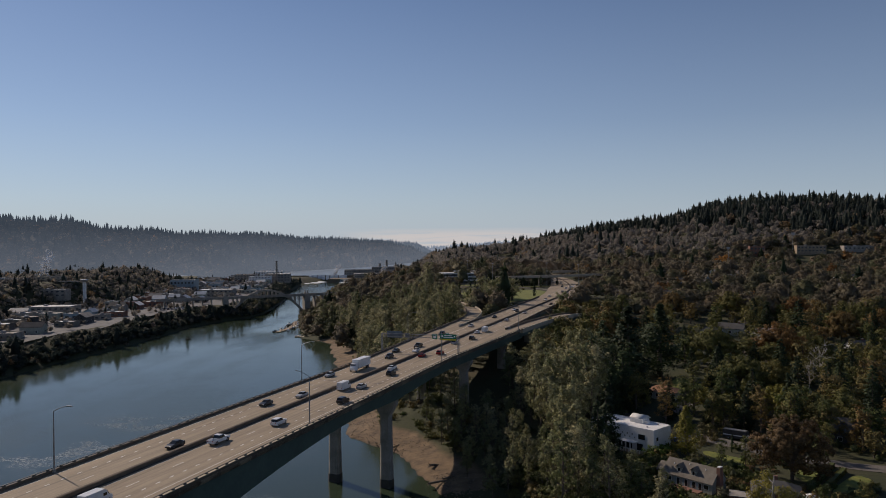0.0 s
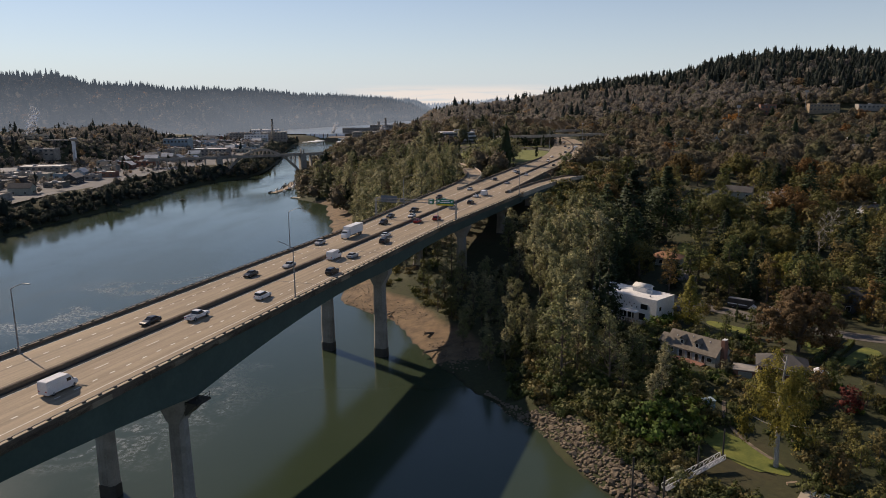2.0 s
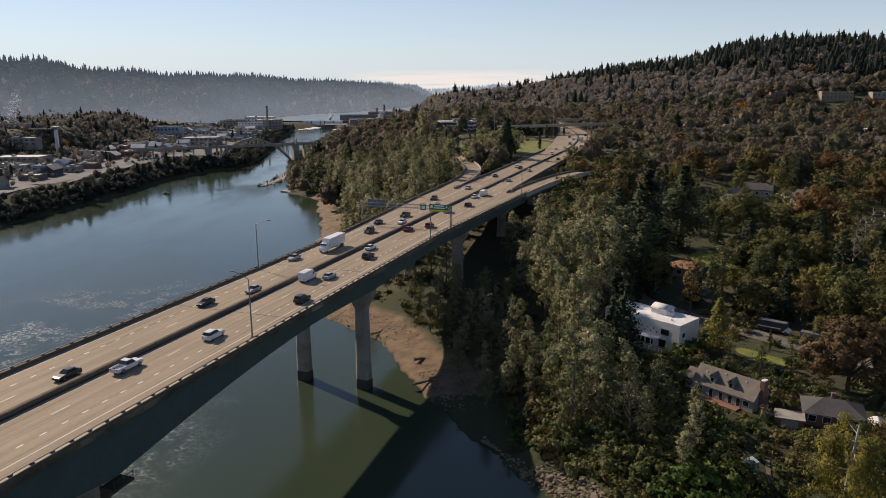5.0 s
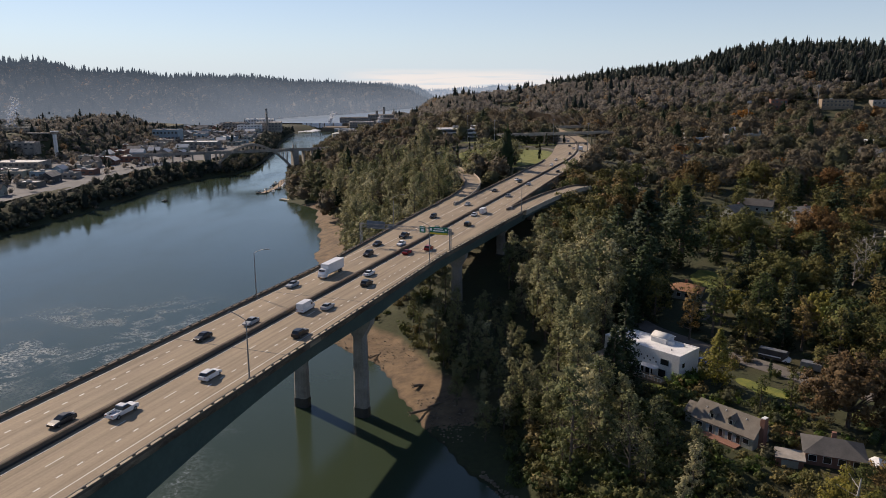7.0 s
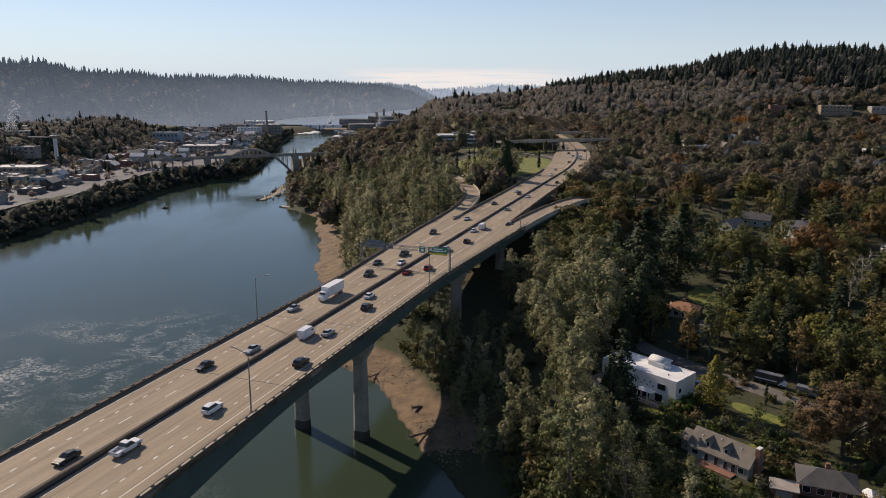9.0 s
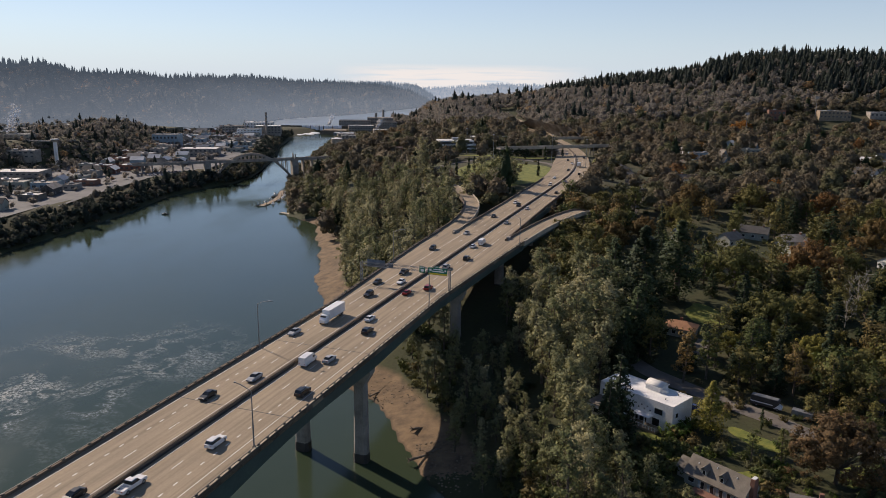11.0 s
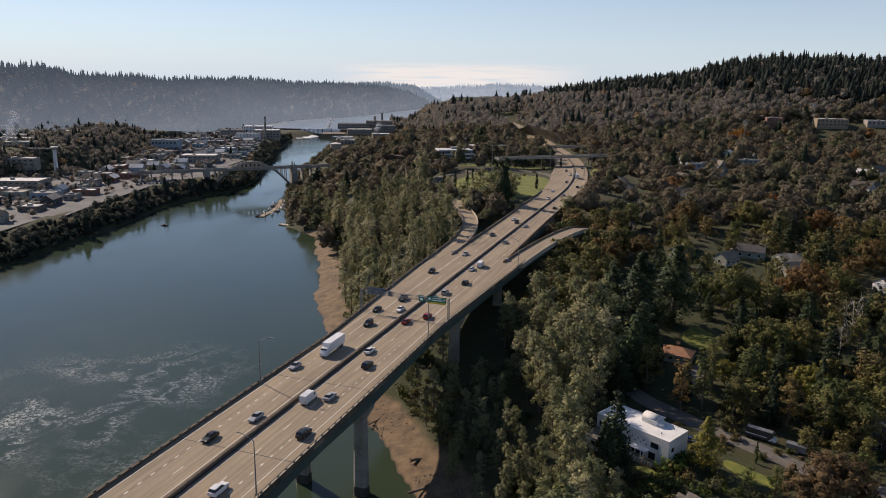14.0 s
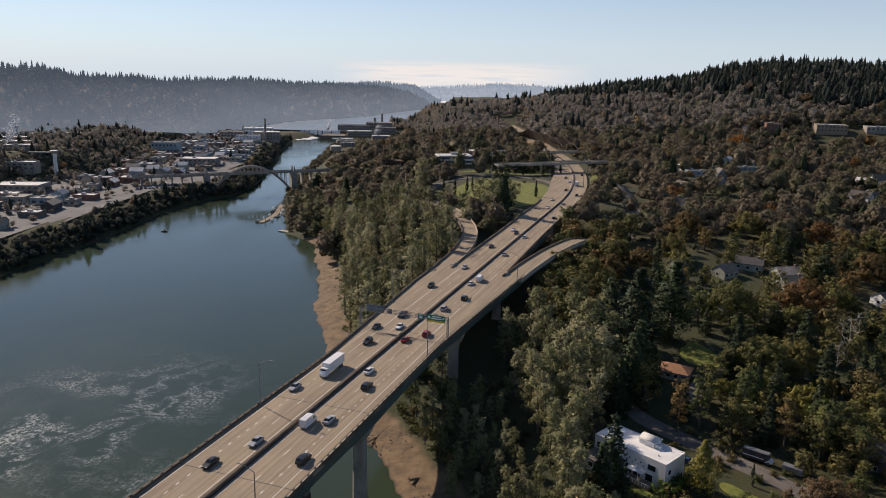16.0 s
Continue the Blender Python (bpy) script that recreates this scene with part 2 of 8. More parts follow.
M_SHINGLE = mottled("grey_brown_shingles", (0.13, 0.115, 0.095), (0.2, 0.18, 0.15), 0.5, 0.95)
M_BRICK = mottled("red_brick", (0.17, 0.085, 0.06), (0.26, 0.13, 0.09), 0.9, 0.9)
M_DARKROOF = mottled("dark_roofing", (0.05, 0.05, 0.05), (0.1, 0.095, 0.09), 0.3, 0.9)
M_PALEROOF = mottled("pale_roofing", (0.45, 0.45, 0.44), (0.7, 0.7, 0.68), 0.1, 0.8)
M_TERRACOTTA = mottled("terracotta_roof", (0.24, 0.12, 0.065), (0.36, 0.19, 0.1), 0.5, 0.9)
M_WOOD = mottled("weathered_wood", (0.2, 0.15, 0.1), (0.33, 0.26, 0.18), 0.7, 0.85)
M_SIGN = mottled("green_sign_face", (0.0, 0.16, 0.09), (0.005, 0.2, 0.11), 0.4, 0.5)
M_SIGNBACK = mottled("blue_grey_sign_back", (0.1, 0.13, 0.16), (0.16, 0.19, 0.23), 0.4, 0.5)
M_SIGNWHITE = material("white_lettering", 0.6)[0]
M_SIGNWHITE.node_tree.nodes["Principled BSDF"].inputs["Base Color"].default_value = (0.8, 0.8, 0.78, 1)
M_SIGNYELLOW = mottled("yellow_sign_panel", (0.6, 0.45, 0.02), (0.7, 0.52, 0.04), 1.0, 0.5)
M_GLASS = material("dark_window_glass", 0.06)[0]
M_GLASS.node_tree.nodes["Principled BSDF"].inputs["Base Color"].default_value = (0.015, 0.018, 0.02, 1)
M_RUBBER = material("black_rubber", 0.8)[0]
M_RUBBER.node_tree.nodes["Principled BSDF"].inputs["Base Color"].default_value = (0.015, 0.015, 0.015, 1)
M_BLUE = mottled("blue_grey_paint", (0.2, 0.28, 0.32), (0.3, 0.38, 0.42), 0.4, 0.6)
M_CARS = object_tinted("car_paint", [(0.0, (0.015, 0.015, 0.018)), (0.28, (0.03, 0.03, 0.035)), (0.42, (0.2, 0.01, 0.01)), (0.5, (0.25, 0.26, 0.28)), (0.65, (0.75, 0.75, 0.75)), (1.0, (0.85, 0.85, 0.85))], 0.3, 0.0, 0.6)
M_VANWHITE = mottled("white_van_paint", (0.7, 0.7, 0.7), (0.8, 0.8, 0.8), 0.5, 0.35)
GREEN, OLIVE, RUST, BROWN, DARK = (0.075, 0.105, 0.03), (0.135, 0.13, 0.042), (0.22, 0.115, 0.04), (0.14, 0.11, 0.07), (0.028, 0.046, 0.022)
M_LEAF_RIVER = leaf_material("cottonwood_leaves", [(0.0, (0.145, 0.17, 0.08)), (0.5, (0.225, 0.235, 0.12)), (1.0, (0.34, 0.335, 0.21))], "", 0.3)
M_LEAF_BROAD = leaf_material("autumn_leaves", [(0.0, GREEN), (0.35, OLIVE), (0.6, (0.15, 0.15, 0.048)), (0.85, (0.165, 0.14, 0.055)), (1.0, (0.2, 0.125, 0.045))])
M_LEAF_FIR = leaf_material("fir_needles", [(0.0, (0.025, 0.042, 0.02)), (1.0, (0.045, 0.07, 0.03))], "", 0.15)
M_LEAF_BUSH = leaf_material("shrub_leaves", [(0.0, (0.06, 0.09, 0.026)), (0.5, (0.11, 0.125, 0.042)), (1.0, (0.17, 0.14, 0.06))])
M_LEAF_BIRCH = leaf_material("birch_leaves", [(0.0, (0.22, 0.21, 0.05)), (1.0, (0.26, 0.23, 0.055))], "", 0.45)
M_LEAF_MAPLE = leaf_material("copper_leaves", [(0.0, (0.115, 0.078, 0.04)), (1.0, (0.125, 0.085, 0.04))])
# greys lifted and cooled: distance haze put into the leaf colour
M_LEAF_HILL = leaf_material("haze_paled_woods", [(0.0, (0.045, 0.06, 0.055)), (0.25, (0.06, 0.08, 0.07)), (0.35, (0.22, 0.212, 0.2)), (0.7, (0.265, 0.247, 0.23)), (1.0, (0.32, 0.22, 0.12))], "tint", 0.52)
M_LEAF_FAR = leaf_material("far_woods_leaves", [(0.0, DARK), (0.25, (0.05, 0.075, 0.035)), (0.33, (0.125, 0.13, 0.07)), (0.5, (0.145, 0.13, 0.095)), (0.7, (0.165, 0.138, 0.1)), (0.85, (0.2, 0.15, 0.08)), (1.0, RUST)], "tint", 0.36)
M_LEAF_CEDAR = leaf_material("cedar_fronds", [(0.0, (0.055, 0.085, 0.04)), (1.0, (0.075, 0.11, 0.05))], "", 0.2)
M_LEAF_GOLD = leaf_material("olive_gold_leaves", [(0.0, (0.13, 0.14, 0.045)), (1.0, (0.18, 0.165, 0.055))], "", 0.3)
M_LEAF_AMBER = leaf_material("amber_leaves", [(0.0, (0.16, 0.125, 0.05)), (0.6, (0.18, 0.12, 0.048)), (1.0, (0.22, 0.115, 0.04))], "", 0.3)
M_LEAF_ORANGE = leaf_material("orange_leaves", [(0.0, (0.34, 0.16, 0.035)), (1.0, (0.36, 0.19, 0.04))], "", 0.35)
M_LEAF_EGG = leaf_material("yellow_green_leaves", [(0.0, (0.2, 0.21, 0.045)), (1.0, (0.23, 0.215, 0.05))], "", 0.3)
M_LEAF_GREEN = leaf_material("fresh_green_leaves", [(0.0, (0.07, 0.13, 0.025)), (1.0, (0.11, 0.16, 0.035))], "", 0.3)
M_LEAF_RED = leaf_material("dark_red_leaves", [(0.0, (0.11, 0.025, 0.02)), (1.0, (0.14, 0.03, 0.022))])

# ---- building blocks ----
class Geo:
    """Gathers verts and faces of one mesh."""

    def __init__(self):
        self.v, self.f = [], []

    def add(self, vs, fs):
        k = len(self.v)
        self.v += [tuple(p) for p in vs]
        self.f += [tuple(i + k for i in q) for q in fs]
        return self

    def box(self, x0, x1, y0, y1, z0, z1, m=None, taper=0.0, cut=0.0):
        """A box; taper draws the top in, cut chamfers the upright edges."""
        if cut:
            ring = [(x0 + cut, y0), (x1 - cut, y0), (x1, y0 + cut), (x1, y1 - cut), (x1 - cut, y1), (x0 + cut, y1), (x0, y1 - cut), (x0, y0 + cut)]
        else:
            ring = [(x0, y0), (x1, y0), (x1, y1), (x0, y1)]
        cx, cy, n = (x0 + x1) / 2, (y0 + y1) / 2, len(ring)
        vs = [Vector((x, y, z0)) for x, y in ring] + [Vector((cx + (x - cx) * (1 - taper), cy + (y - cy) * (1 - taper), z1)) for x, y in ring]
        if m is not None:
            vs = [m @ p for p in vs]
        fs = [tuple(reversed(range(n))), tuple(range(n, 2 * n))] + [(i, (i + 1) % n, n + (i + 1) % n, n + i) for i in range(n)]
        return self.add(vs, fs)

    def tube(self, p, q, r0, r1=None, n=7, caps=True):
        p, q = Vector(p), Vector(q)
        r1 = r0 if r1 is None else r1
        w = (q - p).normalized()
        u = w.orthogonal().normalized()
        t = w.cross(u)
        vs = []
        for c, r in ((p, r0), (q, r1)):
            vs += [c + (u * math.cos(a) + t * math.sin(a)) * r for a in (2 * math.pi * i / n for i in range(n))]
        fs = [(i, (i + 1) % n, n + (i + 1) % n, n + i) for i in range(n)]
        if caps:
            fs += [tuple(reversed(range(n))), tuple(range(n, 2 * n))]
        return self.add(vs, fs)

    def sweep(self, rings, closed=True):
        """Joins rings of equal length end to end."""
        n, k = len(rings[0]), len(rings)
        vs = [p for r in rings for p in r]
        fs = []
        for a in range(k - 1):
            for i in range(n if closed else n - 1):
                j = (i + 1) % n
                fs.append((a * n + i, a * n + j, (a + 1) * n + j, (a + 1) * n + i))
        if closed:
            fs += [tuple(reversed(range(n))), tuple((k - 1) * n + i for i in range(n))]
        return self.add(vs, fs)

    def extrude(self, outline, y0, y1, m=None):
        """An outline in x and z, drawn out along y."""
        rings = [[Vector((x, y, z)) for x, z in outline] for y in (y0, y1)]
        if m is not None:
            rings = [[m @ p for p in r] for r in rings]
        return self.sweep(rings)

    def mesh(self, name):
        me = bpy.data.meshes.new(name)
        me.from_pydata(self.v, [], self.f)
        bm = bmesh.new()
        bm.from_mesh(me)
        bmesh.ops.recalc_face_normals(bm, faces=bm.faces)
        bm.to_mesh(me)
        bm.free()
        return me


def part(name, geo, mat, parent=None, label="", smooth=False):
    me = geo.mesh(name) if isinstance(geo, Geo) else geo
    if mat and not me.materials:
        me.materials.append(mat)
    if smooth:
        me.polygons.foreach_set("use_smooth", [True] * len(me.polygons))
    ob = new(name, me)
    ob.parent = parent
    return tagged(ob, label) if label else ob


def thing(name, m, label, category, group="", kind=""):
    ob = new(name)
    ob.empty_display_size = 0.2
    ob.matrix_world = m
    return tagged(ob, label, category, group, kind)


def raw_mesh(name, V, F, mat, tint=None, smooth=False, normals=None):
    """A mesh straight from arrays; F holds triangles or quads."""
    V, F = np.asarray(V, np.float32), np.asarray(F, np.int32)
    me = bpy.data.meshes.new(name)
    me.vertices.add(len(V))
    me.vertices.foreach_set("co", V.ravel())
    k = F.shape[1]
    me.loops.add(F.size)
    me.loops.foreach_set("vertex_index", F.ravel())
    me.polygons.add(len(F))
    me.polygons.foreach_set("loop_start", np.arange(0, F.size, k, dtype=np.int32))
    if smooth:
        me.polygons.foreach_set("use_smooth", np.ones(len(F), bool))
    if tint is not None:
        a = me.attributes.new("tint", "FLOAT", "POINT")
        a.data.foreach_set("value", np.asarray(tint, np.float32))
    if normals is not None:
        me.polygons.foreach_set("use_smooth", np.ones(len(F), bool))
        a = me.attributes.new("custom_normal", "FLOAT_VECTOR", "POINT")
        a.data.foreach_set("vector", np.asarray(normals, np.float32).ravel())
    me.update(calc_edges=True)
    me.materials.append(mat)
    return me


def smooth01(a, b, x):
    t = np.clip((x - a) / (b - a), 0, 1)
    return t * t * (3 - 2 * t)


# ---- the lie of the land ----
BRIDGE_AT, BRIDGE_DIR = np.array((-60.4, 139.5)), np.array((0.2941, 0.9558))
BRIDGE = Matrix(((0.9558, 0.2941, 0, -60.4), (-0.2941, 0.9558, 0, 139.5), (0, 0, 1, 0), (0, 0, 0, 1)))
DECK = 33.0
LEFT_SHORE = [(-262, -900), (-265, 100), (-272, 300), (-272, 430), (-264, 500), (-261, 560), (-262, 630), (-250, 680), (-234, 715), (-230, 760), (-236, 810), (-247, 883), (-262, 973), (-287, 1082), (-304, 1200), (-322, 1330), (-300, 1392)]
RIGHT_SHORE = [(-262, 1392), (-240, 1290), (-230, 1180), (-214, 1008), (-204, 870), (-187, 737), (-160, 630), (-139, 556), (-112, 524), (-93, 449), (-78, 373), (-66, 335), (-57, 292), (-51, 262), (-39, 249), (-30, 239),
               (-25, 226), (-17, 214), (-14, 206), (-10, 197), (-4, 182), (2, 171), (7, 164), (13.5, 156.5), (18.5, 147.5), (22.5, 134), (27, 126), (42, 100), (70, 60), (110, -20), (140, -900)]
UPPER_RIVER = [(-300, 1402), (-345, 1400), (-425, 1388), (-470, 1440), (-450, 1560), (-420, 1650), (-340, 1760), (-260, 1890), (-178, 2080), (-110, 2400), (-60, 2400), (-95, 2080), (-140, 1866), (-200, 1700), (-262, 1560), (-280, 1408)]


def shore_distance(P, poly):
    """Distance to a closed outline, below nought inside it."""
    A = np.array(poly, float)
    B = np.roll(A, -1, 0)
    best = np.full(len(P), 1e18)
    inside = np.zeros(len(P), bool)
    for (ax, ay), (bx, by) in zip(A, B):
        dx, dy = bx - ax, by - ay
        t = np.clip(((P[:, 0] - ax) * dx + (P[:, 1] - ay) * dy) / (dx * dx + dy * dy), 0, 1)
        best = np.minimum(best, (P[:, 0] - ax - t * dx) ** 2 + (P[:, 1] - ay - t * dy) ** 2)
        cross = ((ay > P[:, 1]) != (by > P[:, 1])) & (P[:, 0] < dx * (P[:, 1] - ay) / (dy if dy else 1e-9) + ax)
        inside ^= cross
    return np.where(inside, -1, 1) * np.sqrt(best)


def ripple(x, y, size, seed):
    """Cheap rolling noise between about -1 and 1."""
    r = np.random.RandomState(seed)
    out = 0
    for k in range(5):
        a, p = r.uniform(0, 6.28, 2)
        w = 6.28 / size * r.uniform(0.6, 1.9)
        out = out + np.sin((x * math.cos(a) + y * math.sin(a)) * w + p)
    return out / 3


def road_offset(s):
    """How far the highway's middle line swings off the bridge's straight."""
    s = np.asarray(s, float)
    k = np.clip(s - 400, 0, 330)
    return -6e-4 * k * k - 0.396 * np.clip(s - 730, 0, 1e9)


def road_height(s):
    return DECK + 4 * smooth01(700, 950, np.asarray(s, float)) 


def height(x, y):
    x, y = np.asarray(x, float).ravel(), np.asarray(y, float).ravel()
    P = np.stack([x, y], 1)
    d1, d2 = shore_distance(P, LEFT_SHORE + RIGHT_SHORE), shore_distance(P, UPPER_RIVER)
    d1 = d1 + ripple(x, y, 34, 12) * 1.6 * (np.abs(d1) < 40) * (x > -200)
    az, r = np.degrees(np.arctan2(x, np.maximum(y, 1))), np.hypot(x, y)
    middle = np.interp(y, [-300, 400, 600, 800, 1050, 1350, 1660, 1870, 2080, 2400, 3500, 5000], [-110, -180, -210, -215, -255, -300, -330, -235, -150, -85, -60, -60])
    left = x < middle
    # right bank: river terraces, then the wooded ridge
    terrace = np.interp(y, [-600, 110, 140, 165, 240, 300, 400, 500, 620, 760, 1000], [8, 5, 6, 9, 9, 12, 20, 27, 31, 33, 36])
    crest = np.interp(az, [-9, -5, -3.4, -1.7, 0, 2.2, 5, 10, 15, 17.7, 22.5, 26, 30, 60], [0, 0, 2, 13, 16, 21, 32, 50, 65, 88, 100, 96, 88, 80])
    hill = crest * smooth01(940, 1460, r) * (1 - 0.75 * smooth01(1900, 2600, r) * (az < 9))
    terrace = np.where(y > 560, np.minimum(terrace, 11 + 0.135 * np.maximum(d1, 0) + 25 * (1 - smooth01(560, 640, y))), terrace)
    right_h = terrace + hill + ripple(x, y, 160, 3) * 2.0 * smooth01(260, 500, y) + ripple(x, y, 40, 4) * 0.3
    rise = 0.5 + np.minimum(d1, 12) * 0.2 + np.maximum(d1 - 12, 0) * 0.36
    steep = 0.3 + d1 * 0.6
    rise = np.where(y < 168, steep, rise)
    right_h = np.minimum(right_h, rise)
    # left bank: bluff, town terrace, long ridge
    r0 = np.interp(az, [-90, -33, -20, -16, -12, -6.5, -4.5], [560, 680, 1400, 1650, 1800, 2200, 2300])
    r1 = np.interp(az, [-90, -33, -20, -16, -12, -6.5, -4.5], [1000, 1180, 1720, 1950, 2200, 2900, 3000])
    top = np.interp(az, [-90, -33, -26, -20, -16, -12, -6.5, -4.5], [0, 0, 0, 0, 0, 0, 0, 0])
    left_h = 13 + 25 * smooth01(140, 205, d1) * (1 - smooth01(980, 1160, y)) + top * smooth01(r0, r1, r) + ripple(x, y, 220, 7) * 3 * smooth01(300, 700, d1)
    left_h = np.minimum(left_h, 0.3 + np.maximum(d1, 0) * 0.5)
    left_h = np.where(((y > 1260) & (x > -470)) | ((y > 1385) & (x > -900)), np.minimum(left_h, 10.5), left_h)
    h = np.where(left, left_h, right_h)
    # level far floor under the distant ridges
    h = np.where((r > 2600) & (az < 12), np.minimum(h, 90 - 0.2 * (r - 2600)), h)
    # low mill flats beside the falls
    flats = (~left) & (y > 1020)
    h = np.where(flats, np.minimum(h, 8 + 500 * smooth01(-150, 80, x + (y - 1400) * 0.12) ** 2), h)
    # water: bed of the lower river, and the pool above the falls
    h = np.where(d1 < 0, np.maximum(-4, d1 * 0.35), h)
    h = np.where(d2 < 25, np.minimum(h, 13 + np.maximum(d2, 0) * 0.5), h)
    h = np.where(d2 < 0, 8, h)
    # the highway's bench past the bridge
    rx, ry = x - BRIDGE_AT[0], y - BRIDGE_AT[1]
    s, o = rx * BRIDGE_DIR[0] + ry * BRIDGE_DIR[1], rx * BRIDGE_DIR[1] - ry * BRIDGE_DIR[0]
    off = np.abs(o - road_offset(s))
    bench = (1 - smooth01(20, 60, off)) * smooth01(300, 400, s) * (1 - smooth01(1120, 1240, s))
    h = h + (road_height(s) - 1.3 - h) * bench
    # level lawn inside the loop beside the highway
    lawn = (1 - smooth01(0.8, 1.6, np.hypot((x - 15) / 48, (y - 590) / 62)))
    h = h + (32.3 - h) * lawn * (d1 > 30)
    return h


def hz(x, y):
    return float(height([x], [y])[0])


xs = np.concatenate([np.arange(-3600, -500, 60), np.arange(-500, -150, 10), np.arange(-150, -90, 5), np.arange(-90, 130, 2.5), np.arange(130, 300, 6), np.arange(300, 800, 20), np.arange(800, 3601, 70)])
ys = np.concatenate([np.arange(-900, 60, 40), np.arange(60, 100, 5), np.arange(100, 320, 2.5), np.arange(320, 520, 5), np.arange(520, 1200, 12), np.arange(1200, 2400, 30), np.arange(2400, 4801, 80)])
gx, gy = np.meshgrid(xs, ys)
gz = height(gx, gy)
nx, ny = len(xs), len(ys)
ii = (np.arange(ny - 1)[:, None] * nx + np.arange(nx - 1)[None]).ravel()
ground = new("ground", raw_mesh("ground", np.stack([gx.ravel(), gy.ravel(), gz], 1), np.stack([ii, ii + 1, ii + 1 + nx, ii + nx], 1), M_GROUND, smooth=True))
tagged(ground, "leaf-littered river banks with brown sandy beach and wooded hills", "ground", kind="structure")


def sheet(name, outline, z, mat, label, category):
    bm = bmesh.new()
    bm.faces.new([bm.verts.new((x, y, z)) for x, y in outline])
    bmesh.ops.triangulate(bm, faces=bm.faces)
    me = bpy.data.meshes.new(name)
    bm.to_mesh(me)
    bm.free()
    me.materials.append(mat)
    return tagged(new(name, me), label, category, kind="structure")


sheet("water", [(-420, -890), (250, -890), (250, 300), (20, 300), (-20, 560), (-120, 900), (-200, 1396), (-420, 1396), (-420, 900)], 0.0, M_WATER, "calm grey-green river with drifting rafts of white foam", "river")
sheet("water", [(-700, 1400), (-250, 1400), (-90, 1800), (0, 2420), (-160, 2420), (-700, 1900)], 11.8, M_WATER_UPPER, "pale broad river pool above the falls", "river")

# ---- the highway bridge and the road that it carries, in the bridge's own frame: x across, y along ----
bridge = thing("highway_bridge", BRIDGE, "long green steel girder highway bridge on concrete piers", "bridge", kind="structure")
S_NEAR, S_END = -330.0, 1170.0


def right_edge(s):
    return np.interp(s, [-400, -40, 40, 120, 170, 207, 216], [16.3, 16.1, 15.7, 15.4, 18.2, 20.6, 21.2]) if s < 216 else float(np.interp(s, [216, 300, 400], [12.9, 11.6, 11.4]))


def left_edge(s):
    return np.interp(s, [-400, 100, 190, 221], [-13.8, -14.4, -20.4, -21.2]) if s < 221 else float(np.interp(s, [221, 300, 400, 520, 700], [-13.6, -13.6, -14.5, -19.5, -13.5]))


def at(s, o, dz=0.0):
    return Vector((float(o + road_offset(s)), float(s), float(road_height(s) + dz)))


def stations(a, b, step):
    n = max(1, int(round((b - a) / step)))
    return [a + (b - a) * i / n for i in range(n + 1)]


def strip(a, b, step, oa, ob, z0, z1):
    """A bar along the road between two offsets, from z0 to z1 over the deck."""
    rings = []
    for s in stations(a, b, step):
        p, q = (oa(s) if callable(oa) else oa), (ob(s) if callable(ob) else ob)
        rings.append([at(s, p, z0), at(s, q, z0), at(s, q, z1), at(s, p, z1)])
    return Geo().sweep(rings)


road_slab = Geo()
for a, b in ((S_NEAR, 215.9), (216, 220.9), (221, S_END)):
    rings = [[at(s, left_edge(s), -0.9), at(s, right_edge(s), -0.9), at(s, right_edge(s), 0), at(s, left_edge(s), 0)] for s in stations(a, b, 6)]
    road_slab.sweep(rings)
part("deck", road_slab, M_DECK, bridge, "worn tan concrete deck with dark tyre streaks")


# exit and entry ramps: a middle line and a width
def ribbon(line, half, z0, z1, inner=None):
    rings = []
    for i, p in enumerate(line):
        a, b = line[max(0, i - 1)], line[min(len(line) - 1, i + 1)]
        t = Vector((b[0] - a[0], b[1] - a[1], 0)).normalized()
        n = Vector((t.y, -t.x, 0))
        c = Vector(p)
        lo, hi = (-half, half) if inner is None else inner
        rings.append([c + n * lo + Vector((0, 0, z0)), c + n * hi + Vector((0, 0, z0)), c + n * hi + Vector((0, 0, z1)), c + n * lo + Vector((0, 0, z1))])
    return Geo().sweep(rings)


def curve_through(pts, n=40):
    """A smooth line through a few points."""
    P = [Vector(p) for p in pts]
    out = []
    for i in range(len(P) - 1):
        a, b, c, d = P[max(0, i - 1)], P[i], P[i + 1], P[min(len(P) - 1, i + 2)]
        for k in range(n // (len(P) - 1)):
            t = k / (n // (len(P) - 1))
            out.append(0.5 * (2 * b + (c - a) * t + (2 * a - 5 * b + 4 * c - d) * t * t + (3 * b - a - 3 * c + d) * t ** 3))
    return out + [P[-1]]


LEFT_RAMP = curve_through([(-17.2, 214, DECK), (-18.0, 236, DECK), (-21.5, 262, DECK - 0.2), (-28, 290, DECK - 0.4), (-37.5, 315, DECK - 0.6), (-50, 339, DECK - 0.8), (-67, 363, DECK - 1.0), (-92, 387, DECK - 1.4)], 49)
RIGHT_RAMP = curve_through([(17.0, 209, DECK), (19.6, 238, DECK), (23.4, 268, DECK - 0.2), (29.5, 296, DECK - 0.6), (34, 310, DECK - 2.4), (40, 324, DECK - 6.0)], 40)
